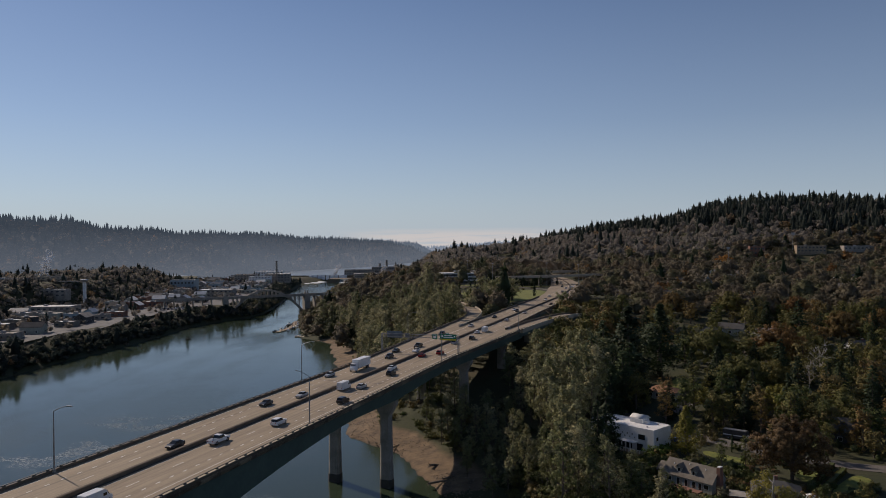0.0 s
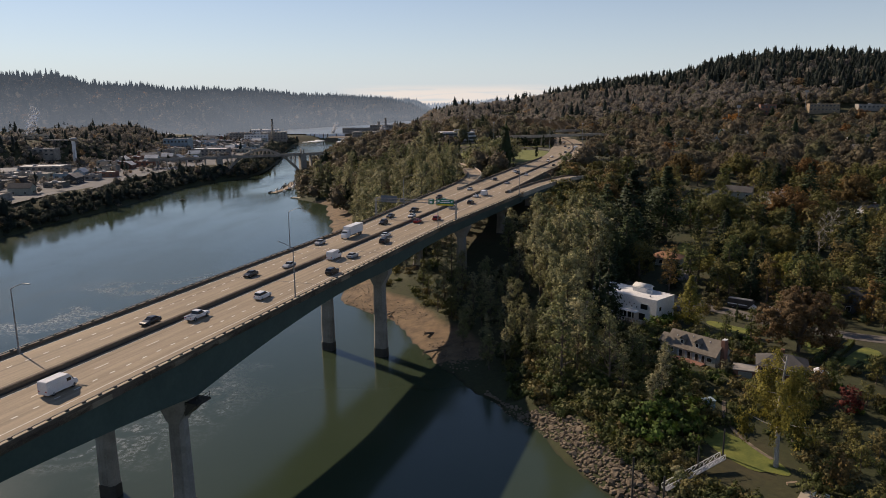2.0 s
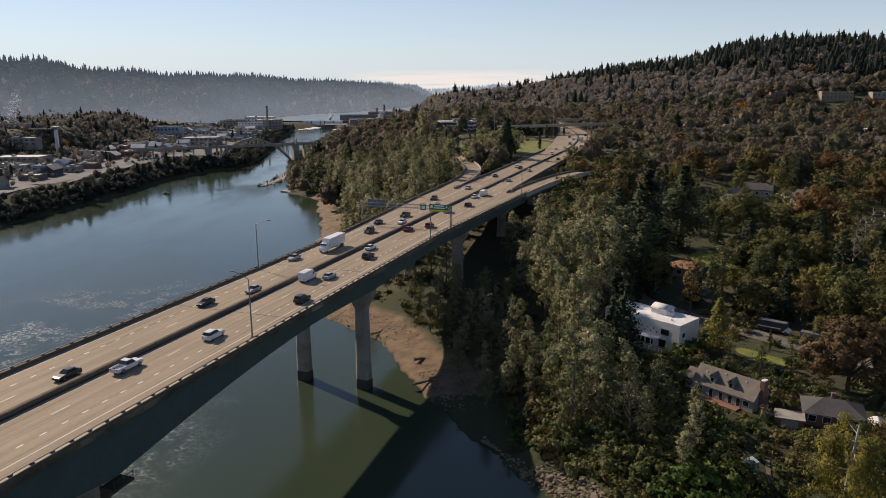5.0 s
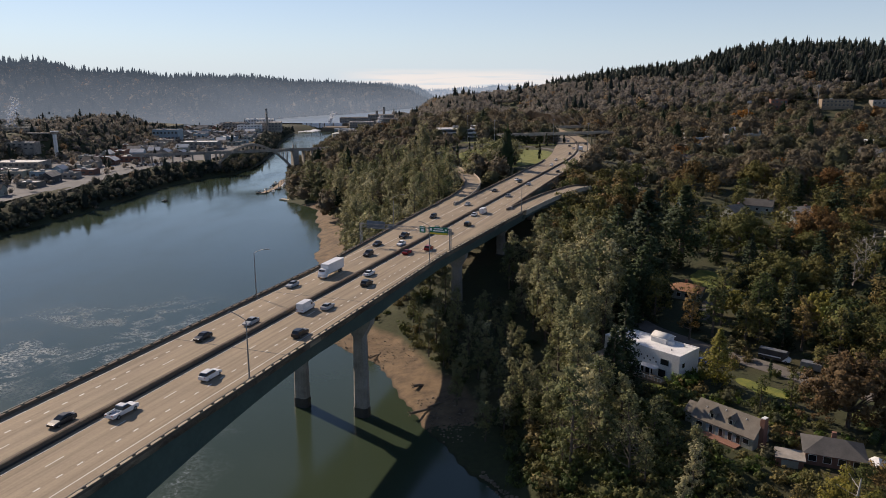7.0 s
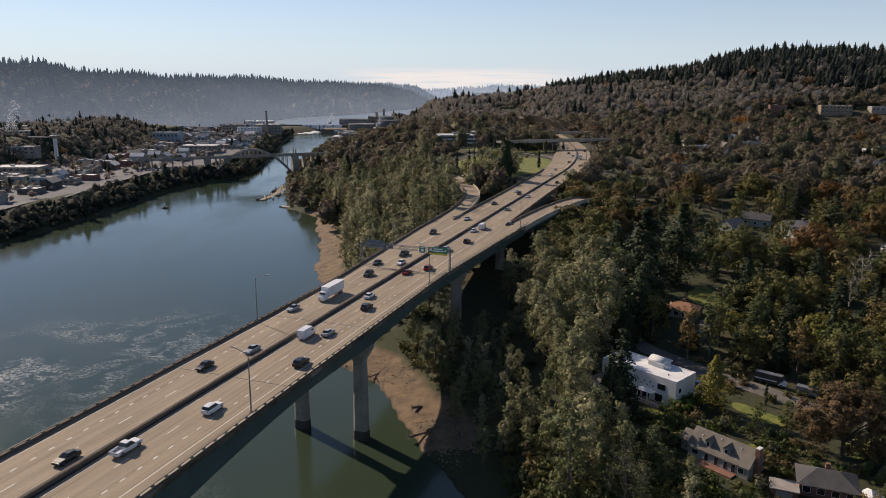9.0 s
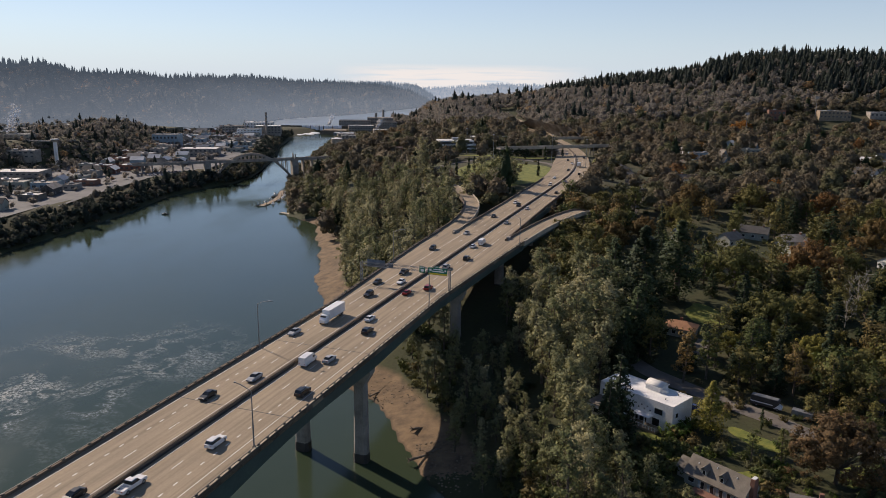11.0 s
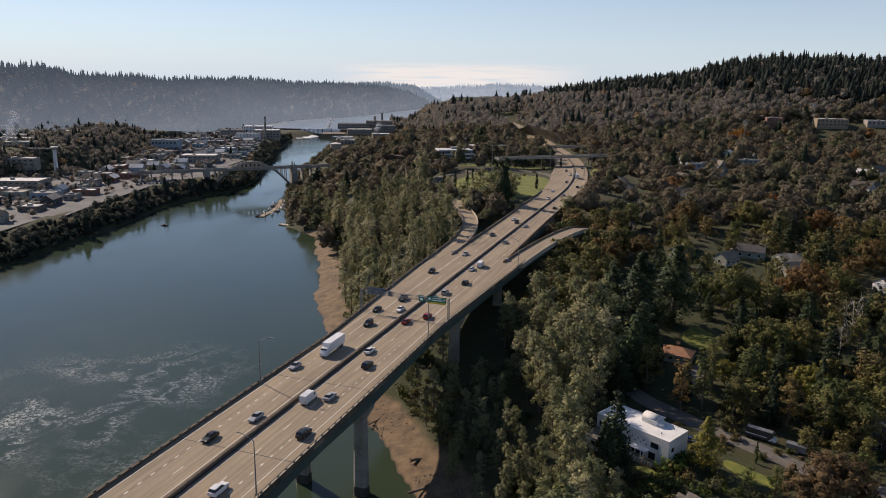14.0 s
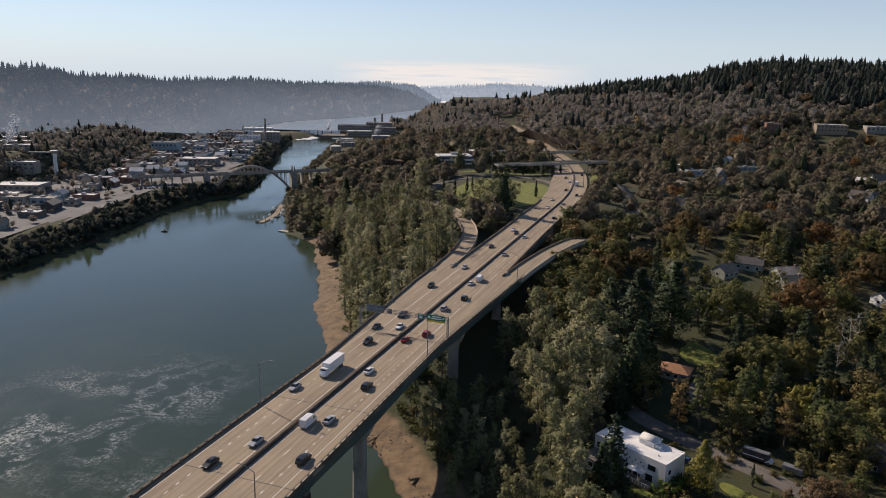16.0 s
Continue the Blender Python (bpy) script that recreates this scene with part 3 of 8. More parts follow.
for line, half in ((LEFT_RAMP, 4.0), (RIGHT_RAMP, 4.2)):
    part("ramp_deck", ribbon(line, half, -1.3, -0.004), M_DECK, bridge, "curving concrete ramp")
    # left ramp wall takes the same shade-darkened tone, the right one stays pale
    part("ramp_parapet", ribbon(line, half, -1.3, 0.85, (-half - 0.4, -half)), M_PARAPET, bridge)
    part("ramp_parapet", ribbon(line, half, -1.3, 0.85, (half, half + 0.4)), M_CURB, bridge)
    part("ramp_girder", ribbon(line, half - 1, -3.2, -1.3), M_GIRDER, bridge)


def soffit(s):
    """Depth of the main girders, haunched over the river piers."""
    d = 4.3
    for p in (-18.0, -198.0):
        u = abs(s - p)
        d = max(d, 4.3 + 4.6 * max(0.0, 1 - u / 62.0) ** 1.8)
    u = abs(s - 72)
    return d + 0.9 * max(0.0, 1 - u / 30.0)


for side in (-1, 1):
    rings = []
    for s in stations(S_NEAR, 330, 3):
        e = (right_edge(min(s, 215)) - 0.7) if side > 0 else (left_edge(min(s, 220)) + 0.7)
        if s > 215:
            e = 12.0 if side > 0 else -12.6
        i = e - side * 3.4
        z = -soffit(s)
        rings.append([at(s, e, -0.85), at(s, e - side * 0.5, z), at(s, i + side * 0.3, z), at(s, i, -0.85)])
    part("girder", Geo().sweep(rings), M_GIRDER, bridge, "dark green painted steel box girder")
cross = Geo()
for s in stations(S_NEAR + 4, 320, 7.5):
    cross.box(-10.5, 11.5, s - 0.25, s + 0.25, DECK - 2.6, DECK - 0.9)
part("cross_beams", cross, M_GIRDER, bridge)

# parapets: kerb walls with a rail on posts; the dark brown holds their shade
for side, edge, mat in ((-1, left_edge, M_PARAPET), (1, right_edge, M_PARAPET)):
    stop = 220 if side < 0 else 215
    inn = (lambda s, e=edge, k=side: e(s) - k * 0.45)
    part("parapet", strip(S_NEAR, stop, 6, edge, inn, -0.9, 0.5), mat, bridge, "dark brown concrete parapet")
    # left cap darkened like the shaded wall under it
    part("parapet_cap", strip(S_NEAR, stop, 6, (lambda s, e=edge, k=side: e(s) + k * 0.06), (lambda s, e=edge, k=side: e(s) - k * 0.5), 0.503, 0.58), M_CURB if side > 0 else M_PARAPET, bridge)
    part("handrail", strip(S_NEAR, stop, 6, (lambda s, e=edge, k=side: e(s) - k * 0.12), (lambda s, e=edge, k=side: e(s) - k * 0.28), 0.8, 0.9), M_RAIL, bridge, "dark steel handrail")
    posts = Geo()
    for s in stations(S_NEAR, stop, 3.05):
        o = float(edge(s)) - side * 0.2
        p = at(s, o)
        posts.box(p.x - 0.22, p.x + 0.22, s - 0.3, s + 0.3, DECK + 0.45, DECK + 0.88, taper=0.3)
    tagged(part("rail_posts", posts, M_RAIL, bridge), kind="stuff")
    part("parapet", strip(stop + 1, 420, 6, edge, inn, -0.9, 0.85), mat, bridge)
for s, o in ((219, -13.4), (214, 13.1)):
    g = Geo().box(o - 0.9, o + 0.9, s - 2.2, s + 1.0, DECK, DECK + 1.1, taper=0.25)
    part("gore_barrier", g, M_CONCRETE, bridge)

# median barrier in dark brown, with a narrow dark strip either side
part("median_barrier", strip(S_NEAR, 900, 6, -0.42, 0.42, 0.0, 0.8), M_PARAPET, bridge, "dark brown concrete median barrier")
part("median_footing", strip(S_NEAR, 900, 6, -0.8, 0.8, 0.0, 0.16), M_RAIL, bridge)
part("median_top", strip(S_NEAR, 900, 6, -0.2, 0.2, 0.803, 0.86), M_PARAPET, bridge)

# road markings: dotted outer lane lines, long dashes, solid edge lines
dots, dashes, solids = Geo(), Geo(), Geo()


def mark(g, s, o, length, w=0.14):
    p, q = at(s, o, 0.006), at(s + length, o, 0.006)
    for h in (0.0,):
        g.add([(p.x - w, p.y, p.z), (p.x + w, p.y, p.z), (q.x + w, q.y, q.z), (q.x - w, q.y, q.z)], [(0, 1, 2, 3)])


for o in (-9.0, 9.4):
    s = -120.0
    while s < 150:
        mark(dots, s, o, 1.1)
        s += 3.66
for o in (-5.2, 5.5):
    s = -300.0
    while s < 600:
        mark(dashes, s, o, 3.2, 0.1)
        s += 12.2
for o in (-9.0, 9.2):
    s = 160.0
    while s < 600:
        mark(dashes, s, o, 3.2, 0.1)
        s += 12.2
for o, a, b in ((12.6, -300, 130), (-1.6, -300, 600), (1.6, -300, 600), (-12.6, -300, 130), (9.2, 128, 205), (-9.1, 105, 215)):
    s = a
    while s < b:
        mark(solids, s, o, 6.0, 0.09)
        s += 6.0
for nm, g in (("dotted_lane_line", dots), ("dashed_lane_line", dashes), ("edge_line", solids)):
    tagged(part(nm, g, M_PAINT, bridge), kind="stuff")
joints = Geo()
for s in (-62.0, 30.0, 68.0, 128.0):
    joints.box(left_edge(s) + 0.5, right_edge(s) - 0.5, s - 0.12, s + 0.12, DECK + 0.002, DECK + 0.012)
part("expansion_joint", joints, M_RAIL, bridge)


def pier(s, base, hammer, columns=(-8.0, 10.0)):
    """Two chamfered columns that flare into caps under the girders, with dark wet feet."""
    p = thing("pier", BRIDGE @ Matrix.Translation((1.5, s, base)), "tall fluted concrete bridge pier with dark waterline stain", "bridge pier", "river piers")
    top = DECK - soffit(s) - 0.5 - base
    for o in columns:
        x = o - 1.5
        g = Geo().box(x - 2.05, x + 2.05, -1.5, 1.5, -6, top, taper=0.2, cut=0.65)
        for k in (-0.55, 0.55):
            g.box(x + k - 0.25, x + k + 0.25, -1.5, 1.5, 3.0, top - 2.0, taper=0.14)
        part("column", g, M_CONCRETE, p)
        g = Geo().box(x - 2.1, x + 2.1, -1.56, 1.56, -6, 2.6 if base < 1 else 0.6, cut=0.7)
        part("foot", g, M_RAIL, p, "dark wet waterline band")
        cap = [(x - 1.35, top - 5), (x + 1.35, top - 5), (x + 3.4, top - 1.4), (x + 3.6, top), (x - 3.6, top), (x - 3.4, top - 1.4)]
        part("cap", Geo().extrude(cap, -1.5, 1.5), M_CONCRETE, p)
        part("bearing", Geo().box(x - 1.0, x + 1.0, -0.8, 0.8, top, top + 0.55), M_RAIL, p)
    tie = Geo().box(columns[0] - 1.5, columns[1] - 1.5, -0.9, 0.9, top - 2.6, top - 0.4)
    part("tie_beam", tie, M_CONCRETE, p)
    if hammer:
        x = columns[1] - 1.5
        part("catwalk", Geo().box(x + 3.4, x + 6.2, -1.9, 1.9, top - 0.7, top - 0.3), M_RAIL, p, "dark steel inspection catwalk")
        g = Geo()
        for y in (-1.8, 0, 1.8):
            g.tube((x + 6.1, y, top - 0.3), (x + 6.1, y, top + 0.8), 0.06, n=5)
        for z in (0.25, 0.8):
            g.tube((x + 6.1, -1.8, top + z), (x + 6.1, 1.8, top + z), 0.05, n=5)
        part("catwalk_rail", g, M_RAIL, p)
        part("bracket", Geo().extrude([(x + 3.0, top - 3.2), (x + 5.6, top - 0.7), (x + 3.0, top - 0.7)], -1.5, 1.5), M_RAIL, p)


pier(-18.0, 0.0, True)
pier(-198.0, 0.0, True)
pier(72.0, 0.0, False)
for s in (146.0, 205.0, 262.0):
    c = BRIDGE @ Vector((3, s, 0))
    pier(s, hz(c.x, c.y) - 0.3, False, (-7.0, 11.5))
for line, ks in ((LEFT_RAMP, (20, 34)), (RIGHT_RAMP, (18, 30))):
    for k in ks:
        c = line[k]
        w = BRIDGE @ c
        z = hz(w.x, w.y)
        p = thing("ramp_pier", Matrix.Translation((w.x, w.y, z)), "round concrete ramp pier", "bridge pier", "ramp piers")
        part("column", Geo().tube((0, 0, -2), (0, 0, c.z - 3.2 - z), 1.3, 1.3, 12), M_CONCRETE, p)

# ---- trees ----
def leaf_cloud(centres, radii, per, size, rng, flat=0.75, droop=0.0):
    """Small bent leaf clumps scattered on the outside of many blobs."""
    n = len(centres) * per
    C = np.repeat(np.asarray(centres, float), per, 0)
    R = np.repeat(np.asarray(radii, float), per)[:, None]
    d = rng.normal(size=(n, 3))
    d /= np.linalg.norm(d, axis=1)[:, None]
    p = C + d * R * rng.uniform(0.45, 1.08, (n, 1)) * (1, 1, flat)
    mid = np.asarray(centres, float).mean(0) * (1, 1, 0.85)
    away = p - mid
    away /= np.linalg.norm(away, axis=1)[:, None] + 1e-6
    nrm = d * 0.55 + away * 0.8 + rng.normal(size=(n, 3)) * 0.3 + (0, 0, 0.2)
    nrm /= np.linalg.norm(nrm, axis=1)[:, None]
    u = np.cross(nrm, rng.normal(size=(n, 3)))
    u /= np.linalg.norm(u, axis=1)[:, None]
    w = np.cross(nrm, u)
    if droop:
        w = w * (1 - droop) + np.array((0, 0, -1.0)) * droop
    k = size * rng.uniform(0.55, 1.3, (n, 1))
    bend = nrm * k * 0.25
    V = np.stack([p - u * k * 0.6 - bend, p + u * k * 0.6 - bend - w * k * 0.2, p + w * k * 1.1 * (1 + droop)], 1).reshape(-1, 3)
    F = np.arange(3 * n).reshape(-1, 3)
    soft = d * 0.6 + away * 0.75 + rng.normal(size=(n, 3)) * 0.12 + (0, 0, 0.1)
    return V, F, np.repeat(soft / np.linalg.norm(soft, axis=1)[:, None], 3, 0)


def limbs(g, rng, h, r, n, lo, spread, up):
    ends = []
    for i in range(n):
        z = h * (lo + (0.92 - lo) * (i + rng.uniform(0, 0.8)) / n)
        a = i * 2.4 + rng.uniform(-0.5, 0.5)
        k = spread * (1 - 0.55 * (z / h - lo) / (1 - lo)) * rng.uniform(0.7, 1.15)
        q = (math.cos(a) * k, math.sin(a) * k, z + up * k)
        mid = (q[0] * 0.5, q[1] * 0.5, z + up * k * 0.3)
        w = r * 0.4 * (1 - 0.7 * z / h)
        g.tube((0, 0, z), mid, w, w * 0.7, 5, False)
        g.tube(mid, q, w * 0.7, w * 0.2, 5, False)
        ends.append((q, mid))
    return ends


def make_tree(kind, seed):
    """Trunk mesh and crown mesh of one variant, standing at the origin."""
    rng = np.random.RandomState(seed)
    g = Geo()
    if kind == "fir":
        h, r = rng.uniform(24, 30), 0.5
        g.tube((0, 0, -1), (0, 0, h * 0.5), r, r * 0.6, 8, False).tube((0, 0, h * 0.5), (0, 0, h), r * 0.6, 0.04, 6, False)
        cs, rs = [], []
        z = 2.5
        while z < h - 0.6:
            f = 1 - z / h
            reach = 5.4 * f ** 0.8 * rng.uniform(0.8, 1.1) + 0.25
            m = max(3, int(reach * 2.6))
            for i in range(m):
                a = rng.uniform(0, 6.28)
                for k in np.arange(0.45, 1.01, 0.27):
                    cs.append((math.cos(a) * reach * k, math.sin(a) * reach * k, z - reach * k * 0.28))
                    rs.append(0.35 + 0.32 * reach * 0.35)
            z += 0.6 + 0.75 * f
        V, F, N = leaf_cloud(cs, rs, 7, 0.55, rng, 0.5)
        return g, V, F, N
    if kind == "cypress":
        h, r = rng.uniform(22, 25), 0.7
        g.tube((0, 0, -1), (0, 0, h * 0.9), r, 0.1, 7, False)
        cs, rs = [], []
        for i in range(170):
            z = h * rng.uniform(0.06, 1.0)
            f = min(1, (1.02 - z / h) * 1.5) ** 0.8 * (0.75 + 0.25 * min(1, z / h * 4))
            a = rng.uniform(0, 6.28)
            k = 4.2 * f * rng.uniform(0.3, 0.95)
            cs.append((math.cos(a) * k, math.sin(a) * k, z))
            rs.append(0.9 * f + 0.35)
        V, F, N = leaf_cloud(cs, rs, 24, 0.46, rng, 1.2)
        return g, V, F, N
    if kind == "birch":
        h, r = 17.0, 0.32
        g.tube((0, 0, -1), (0.3, 0, h * 0.55), r, r * 0.7, 8, False).tube((0.3, 0, h * 0.55), (0, 0.3, h * 0.97), r * 0.7, 0.06, 6, False)
        ends = limbs(g, rng, h, r, 16, 0.34, 4.8, 0.25)
        cs, rs = [], []
        for q, mid in ends:
            for k in range(6):
                t = rng.uniform(0.4, 1.1)
                x, y, z = q[0] * t, q[1] * t, mid[2] + (q[2] - mid[2]) * t
                for drop in np.arange(0, rng.uniform(1.5, 4.5), 0.8):
                    cs.append((x + rng.normal() * 0.3, y + rng.normal() * 0.3, z - drop))
                    rs.append(0.55)
        V, F, N = leaf_cloud(cs, rs, 30, 0.19, rng, 1.2, 0.65)
        return g, V, F, N
    if kind == "bush":
        h = rng.uniform(2.6, 4.2)
        for i in range(5):
            a = rng.uniform(0, 6.28)
            g.tube((0, 0, -0.4), (math.cos(a) * 1.2, math.sin(a) * 1.2, h * 0.7), 0.1, 0.03, 5, False)
        cs = [(rng.normal() * 1.3, rng.normal() * 1.3, h * rng.uniform(0.1, 0.85)) for i in range(26)]
        rs = [rng.uniform(0.6, 1.1) for c in cs]
        V, F, N = leaf_cloud(cs, rs, 20, 0.44, rng, 0.9)
        return g, V, F, N
    if kind == "cone_shrub":
        h = rng.uniform(8, 9)
        g.tube((0, 0, -0.5), (0, 0, h * 0.8), 0.16, 0.03, 6, False)
        cs, rs = [], []
        for i in range(70):
            z = h * rng.uniform(0.05, 1)
            f = min(1.0, 1.5 * (1.03 - z / h)) * min(1, 0.5 + z / h * 2)
            a, k = rng.uniform(0, 6.28), 1.05 * f * rng.uniform(0.2, 0.9)
            cs.append((math.cos(a) * k, math.sin(a) * k, z))
            rs.append(0.4 * f + 0.15)
        V, F, N = leaf_cloud(cs, rs, 18, 0.27, rng, 1.3)
        return g, V, F, N
    if kind == "bare":
        h, r = rng.uniform(13, 17), 0.28
        g.tube((0, 0, -1), (0, 0, h * 0.45), r, r * 0.75, 7, False).tube((0, 0, h * 0.45), (0.5, 0.3, h), r * 0.75, 0.04, 6, False)
        ends = limbs(g, rng, h, r * 1.2, 16, 0.25, 4.5, 0.75)
        for q, mid in ends:
            for k in range(7):
                t = rng.uniform(0.3, 1)
                b = Vector(mid).lerp(Vector(q), t)
                g.tube(b, b + Vector((rng.normal() * 1.0, rng.normal() * 1.0, rng.uniform(0.3, 1.9))), 0.05, 0.015, 4, False)
        cs = [Vector(q) + Vector((rng.normal(), rng.normal(), rng.uniform(-1, 1))) for q, mid in ends for k in range(3)]
        V, F, N = leaf_cloud([tuple(c) for c in cs], [1.0] * len(cs), 14, 0.25, rng, 1.0)
        return g, V, F, N
    if kind == "egg":
        h, r = 15.0, 0.3
        g.tube((0, 0, -1), (0, 0, h * 0.9), r, 0.05, 8, False)
        cs, rs = [], []
        for i in range(230):
            z = h * rng.uniform(0.1, 1.0)
            f = min(1.0, 1.55 * (1.0 - z / h) + 0.05) * min(1, 0.55 + z / h * 1.8)
            a, k = rng.uniform(0, 6.28), 4.6 * f * rng.uniform(0.35, 0.98)
            cs.append((math.cos(a) * k, math.sin(a) * k, z))
            rs.append(0.55 * f + 0.3)
        V, F, N = leaf_cloud(cs, rs, 24, 0.32, rng, 1.1)
        return g, V, F, N
    if kind == "dome":
        h, r = 18.0, 0.55
        g.tube((0, 0, -1), (0.2, 0, 4.5), r, r * 0.75, 9, False)
        ends = []
        for i in range(46):
            a, e = i * 2.4, rng.uniform(-0.25, 1.45)
            k = 10.2 * rng.uniform(0.8, 1.08)
            q = (math.cos(a) * math.cos(e) * k, math.sin(a) * math.cos(e) * k, 7.2 + math.sin(e) * k)
            m = (q[0] * 0.4, q[1] * 0.4, 4.5 + (q[2] - 4.5) * 0.5)
            g.tube((0.1, 0, 4.0), m, r * 0.4, r * 0.22, 5, False).tube(m, q, r * 0.22, 0.03, 5, False)
            ends.append((m, q))
        cs, rs = [], []
        for m, q in ends:
            for k in range(9):
                t = rng.uniform(0.25, 1.03)
                cs.append(tuple(m[j] + (q[j] - m[j]) * t + rng.normal() * 1.0 for j in range(3)))
                rs.append(rng.uniform(0.7, 1.3))
        V, F, N = leaf_cloud(cs, rs, 46, 0.4, rng, 0.9)
        return g, V, F, N
    # spreading and tall deciduous crowns
    tall = kind == "cottonwood"
    h = rng.uniform(19, 25) if tall else rng.uniform(11, 15)
    r = 0.42 if tall else 0.36
    lean = rng.normal(size=2) * 0.5
    g.tube((0, 0, -1.5), (lean[0], lean[1], h * 0.5), r, r * 0.65, 8, False).tube((lean[0], lean[1], h * 0.5), (lean[0] * 1.5, lean[1] * 1.5, h * 0.95), r * 0.65, 0.05, 6, False)
    ends = limbs(g, rng, h, r * 1.3, 15 if tall else 13, 0.18 if tall else 0.13, 4.0 if tall else 5.8, 0.55 if tall else 0.4)
    cs, rs = [], []
    for q, mid in ends:
        for k in range(5 if tall else 6):
            t = rng.uniform(0.35, 1.12)
            cs.append((q[0] * t + rng.normal() * 0.7, q[1] * t + rng.normal() * 0.7, mid[2] + (q[2] - mid[2]) * t + rng.normal() * 0.8))
            rs.append(rng.uniform(0.7, 1.45) * (1 if tall else 1.15))
    for k in range(8):
        cs.append((lean[0] * 1.4 + rng.normal() * 0.9, lean[1] * 1.4 + rng.normal() * 0.9, h * rng.uniform(0.8, 0.99)))
        rs.append(rng.uniform(0.6, 1.2))
    V, F, N = leaf_cloud(cs, rs, 21 if tall else 14, 0.44 if tall else 0.58, rng, 0.85)
    return g, V, F, N


TREES = {}


def tree_meshes(kind, seed, leaf, bark=None):
    if (kind, seed, leaf.name) not in TREES:
        g, V, F, N = make_tree(kind, seed)
        t = g.mesh("trunk")
        t.materials.append(bark or M_BARK)
        TREES[kind, seed, leaf.name] = (t, raw_mesh("crown", V, F, leaf, normals=N))
    return TREES[kind, seed, leaf.name]


def plant(kind, name, x, y, label, group, leaf, scale=1.0, variants=4, rng=random, bark=None, wide=1.0, z=None):
    t, c = tree_meshes(kind, rng.randrange(variants) + 11, leaf, bark)
    m = Matrix.Translation((x, y, hz(x, y) - 0.15 if z is None else z)) @ Matrix.Rotation(rng.uniform(0, 6.28), 4, "Z") @ Matrix.Diagonal((scale * wide, scale * wide, scale, 1))
    ob = thing(name, m, label, "tree" if "bush" not in kind and "shrub" not in kind else "shrub", group)
    part("trunk", t, None, ob)
    part("crown", c, None, ob)
    return ob

# ---- where things stand and the camera must see them, so no tree grows there ----
BIG_TREES = [("dome", "broadleaf_tree", "GOLD", 112, 332, 1.15, 1.0, "large olive-green maple behind a shaded lawn"), ("dome", "broadleaf_tree", "AMBER", 145, 336, 1.2, 1.0, "large amber-brown maple among houses"),
             ("dome", "broadleaf_tree", "GOLD", 107, 280, 1.0, 1.1, "broad olive-gold maple with pale bare limbs"), ("dome", "broadleaf_tree", "GOLD", 121, 286, 0.85, 1.0, "broad olive-gold maple with pale bare limbs"), ("dome", "broadleaf_tree", "GREEN", 110, 253, 0.72, 1.0, "yellow-green rounded tree above the street"),
             ("dome", "broadleaf_tree", "GOLD", 100, 290, 0.6, 1.0, "olive rounded tree beside the shaded lawn"), ("dome", "broadleaf_tree", "GREEN", 87, 264, 0.5, 1.0, "dark green rounded tree below the driveway"), ("dome", "broadleaf_tree", "GOLD", 136, 322, 0.8, 1.0, "olive maple beside the amber maple"),
             ("fir", "fir_tree", "FIR", 176, 386, 1.05, 1.25, "tall dark fir above the houses"), ("dome", "broadleaf_tree", "AMBER", 201, 390, 0.95, 1.0, "orange-red maple among houses"), ("bare", "bare_tree", "GOLD", 150, 306, 1.2, 1.1, "thin half-bare brown tree"), ("fir", "fir_tree", "FIR", 135, 268, 0.75, 1.2, "dark fir above the street"),
             ("bare", "bare_tree", "GOLD", 138, 290, 0.9, 1.0, "thin half-bare brown tree"), ("cypress", "sequoia_tree", "FIR", 66, 305, 1.55, 1.5, "tall dense dark green sequoia with columnar crown"), ("cypress", "sequoia_tree", "FIR", 83, 317, 1.5, 1.5, "tall dense dark green sequoia with columnar crown"),
             ("fir", "cedar_tree", "CEDAR", 49, 298, 1.0, 1.35, "layered green cedar beside the sequoias"), ("fir", "cedar_tree", "CEDAR", 57, 316, 1.1, 1.3, "layered green cedar beside the sequoias"), ("dome", "broadleaf_tree", "AMBER", 70, 386, 0.8, 1.0, "red-brown maple beside the ramp"), ("dome", "broadleaf_tree", "AMBER", 88, 400, 0.8, 1.0, "red-brown maple beside the ramp"),
             ("dome", "broadleaf_tree", "GOLD", 108, 420, 0.85, 1.0, "olive rounded tree above the ramp"), ("dome", "broadleaf_tree", "AMBER", 128, 462, 0.9, 1.0, "amber maple above the houses"), ("dome", "broadleaf_tree", "GOLD", 168, 470, 1.0, 1.0, "golden-leaved maple above the houses"), ("dome", "broadleaf_tree", "AMBER", 205, 455, 0.9, 1.0, "amber maple above the houses"),
             ("dome", "broadleaf_tree", "GOLD", 232, 430, 0.9, 1.0, "olive maple above the houses"), ("dome", "broadleaf_tree", "AMBER", 240, 400, 0.8, 1.0, "orange maple above the houses"), ("dome", "broadleaf_tree", "GOLD", 170, 350, 0.7, 1.0, "olive rounded tree among houses"), ("fir", "fir_tree", "FIR", 160, 300, 0.7, 1.2, "dark fir among shaded yards"), ("dome", "broadleaf_tree", "ORANGE", 322, 930, 1.1, 1.2, "broad bright orange maple on the hillside"), ("dome", "broadleaf_tree", "ORANGE", 196, 512, 0.6, 1.0, "golden-orange maple above the houses")]
CLEAR = [(t[3], t[4], (9.5 if t[0] == "dome" else 5.0) * t[5]) for t in BIG_TREES]
CLEAR += [(132, 376, 8), (150, 384, 8), (118, 366, 8), (168, 376, 8), (92, 290, 9), (96, 312, 9)]
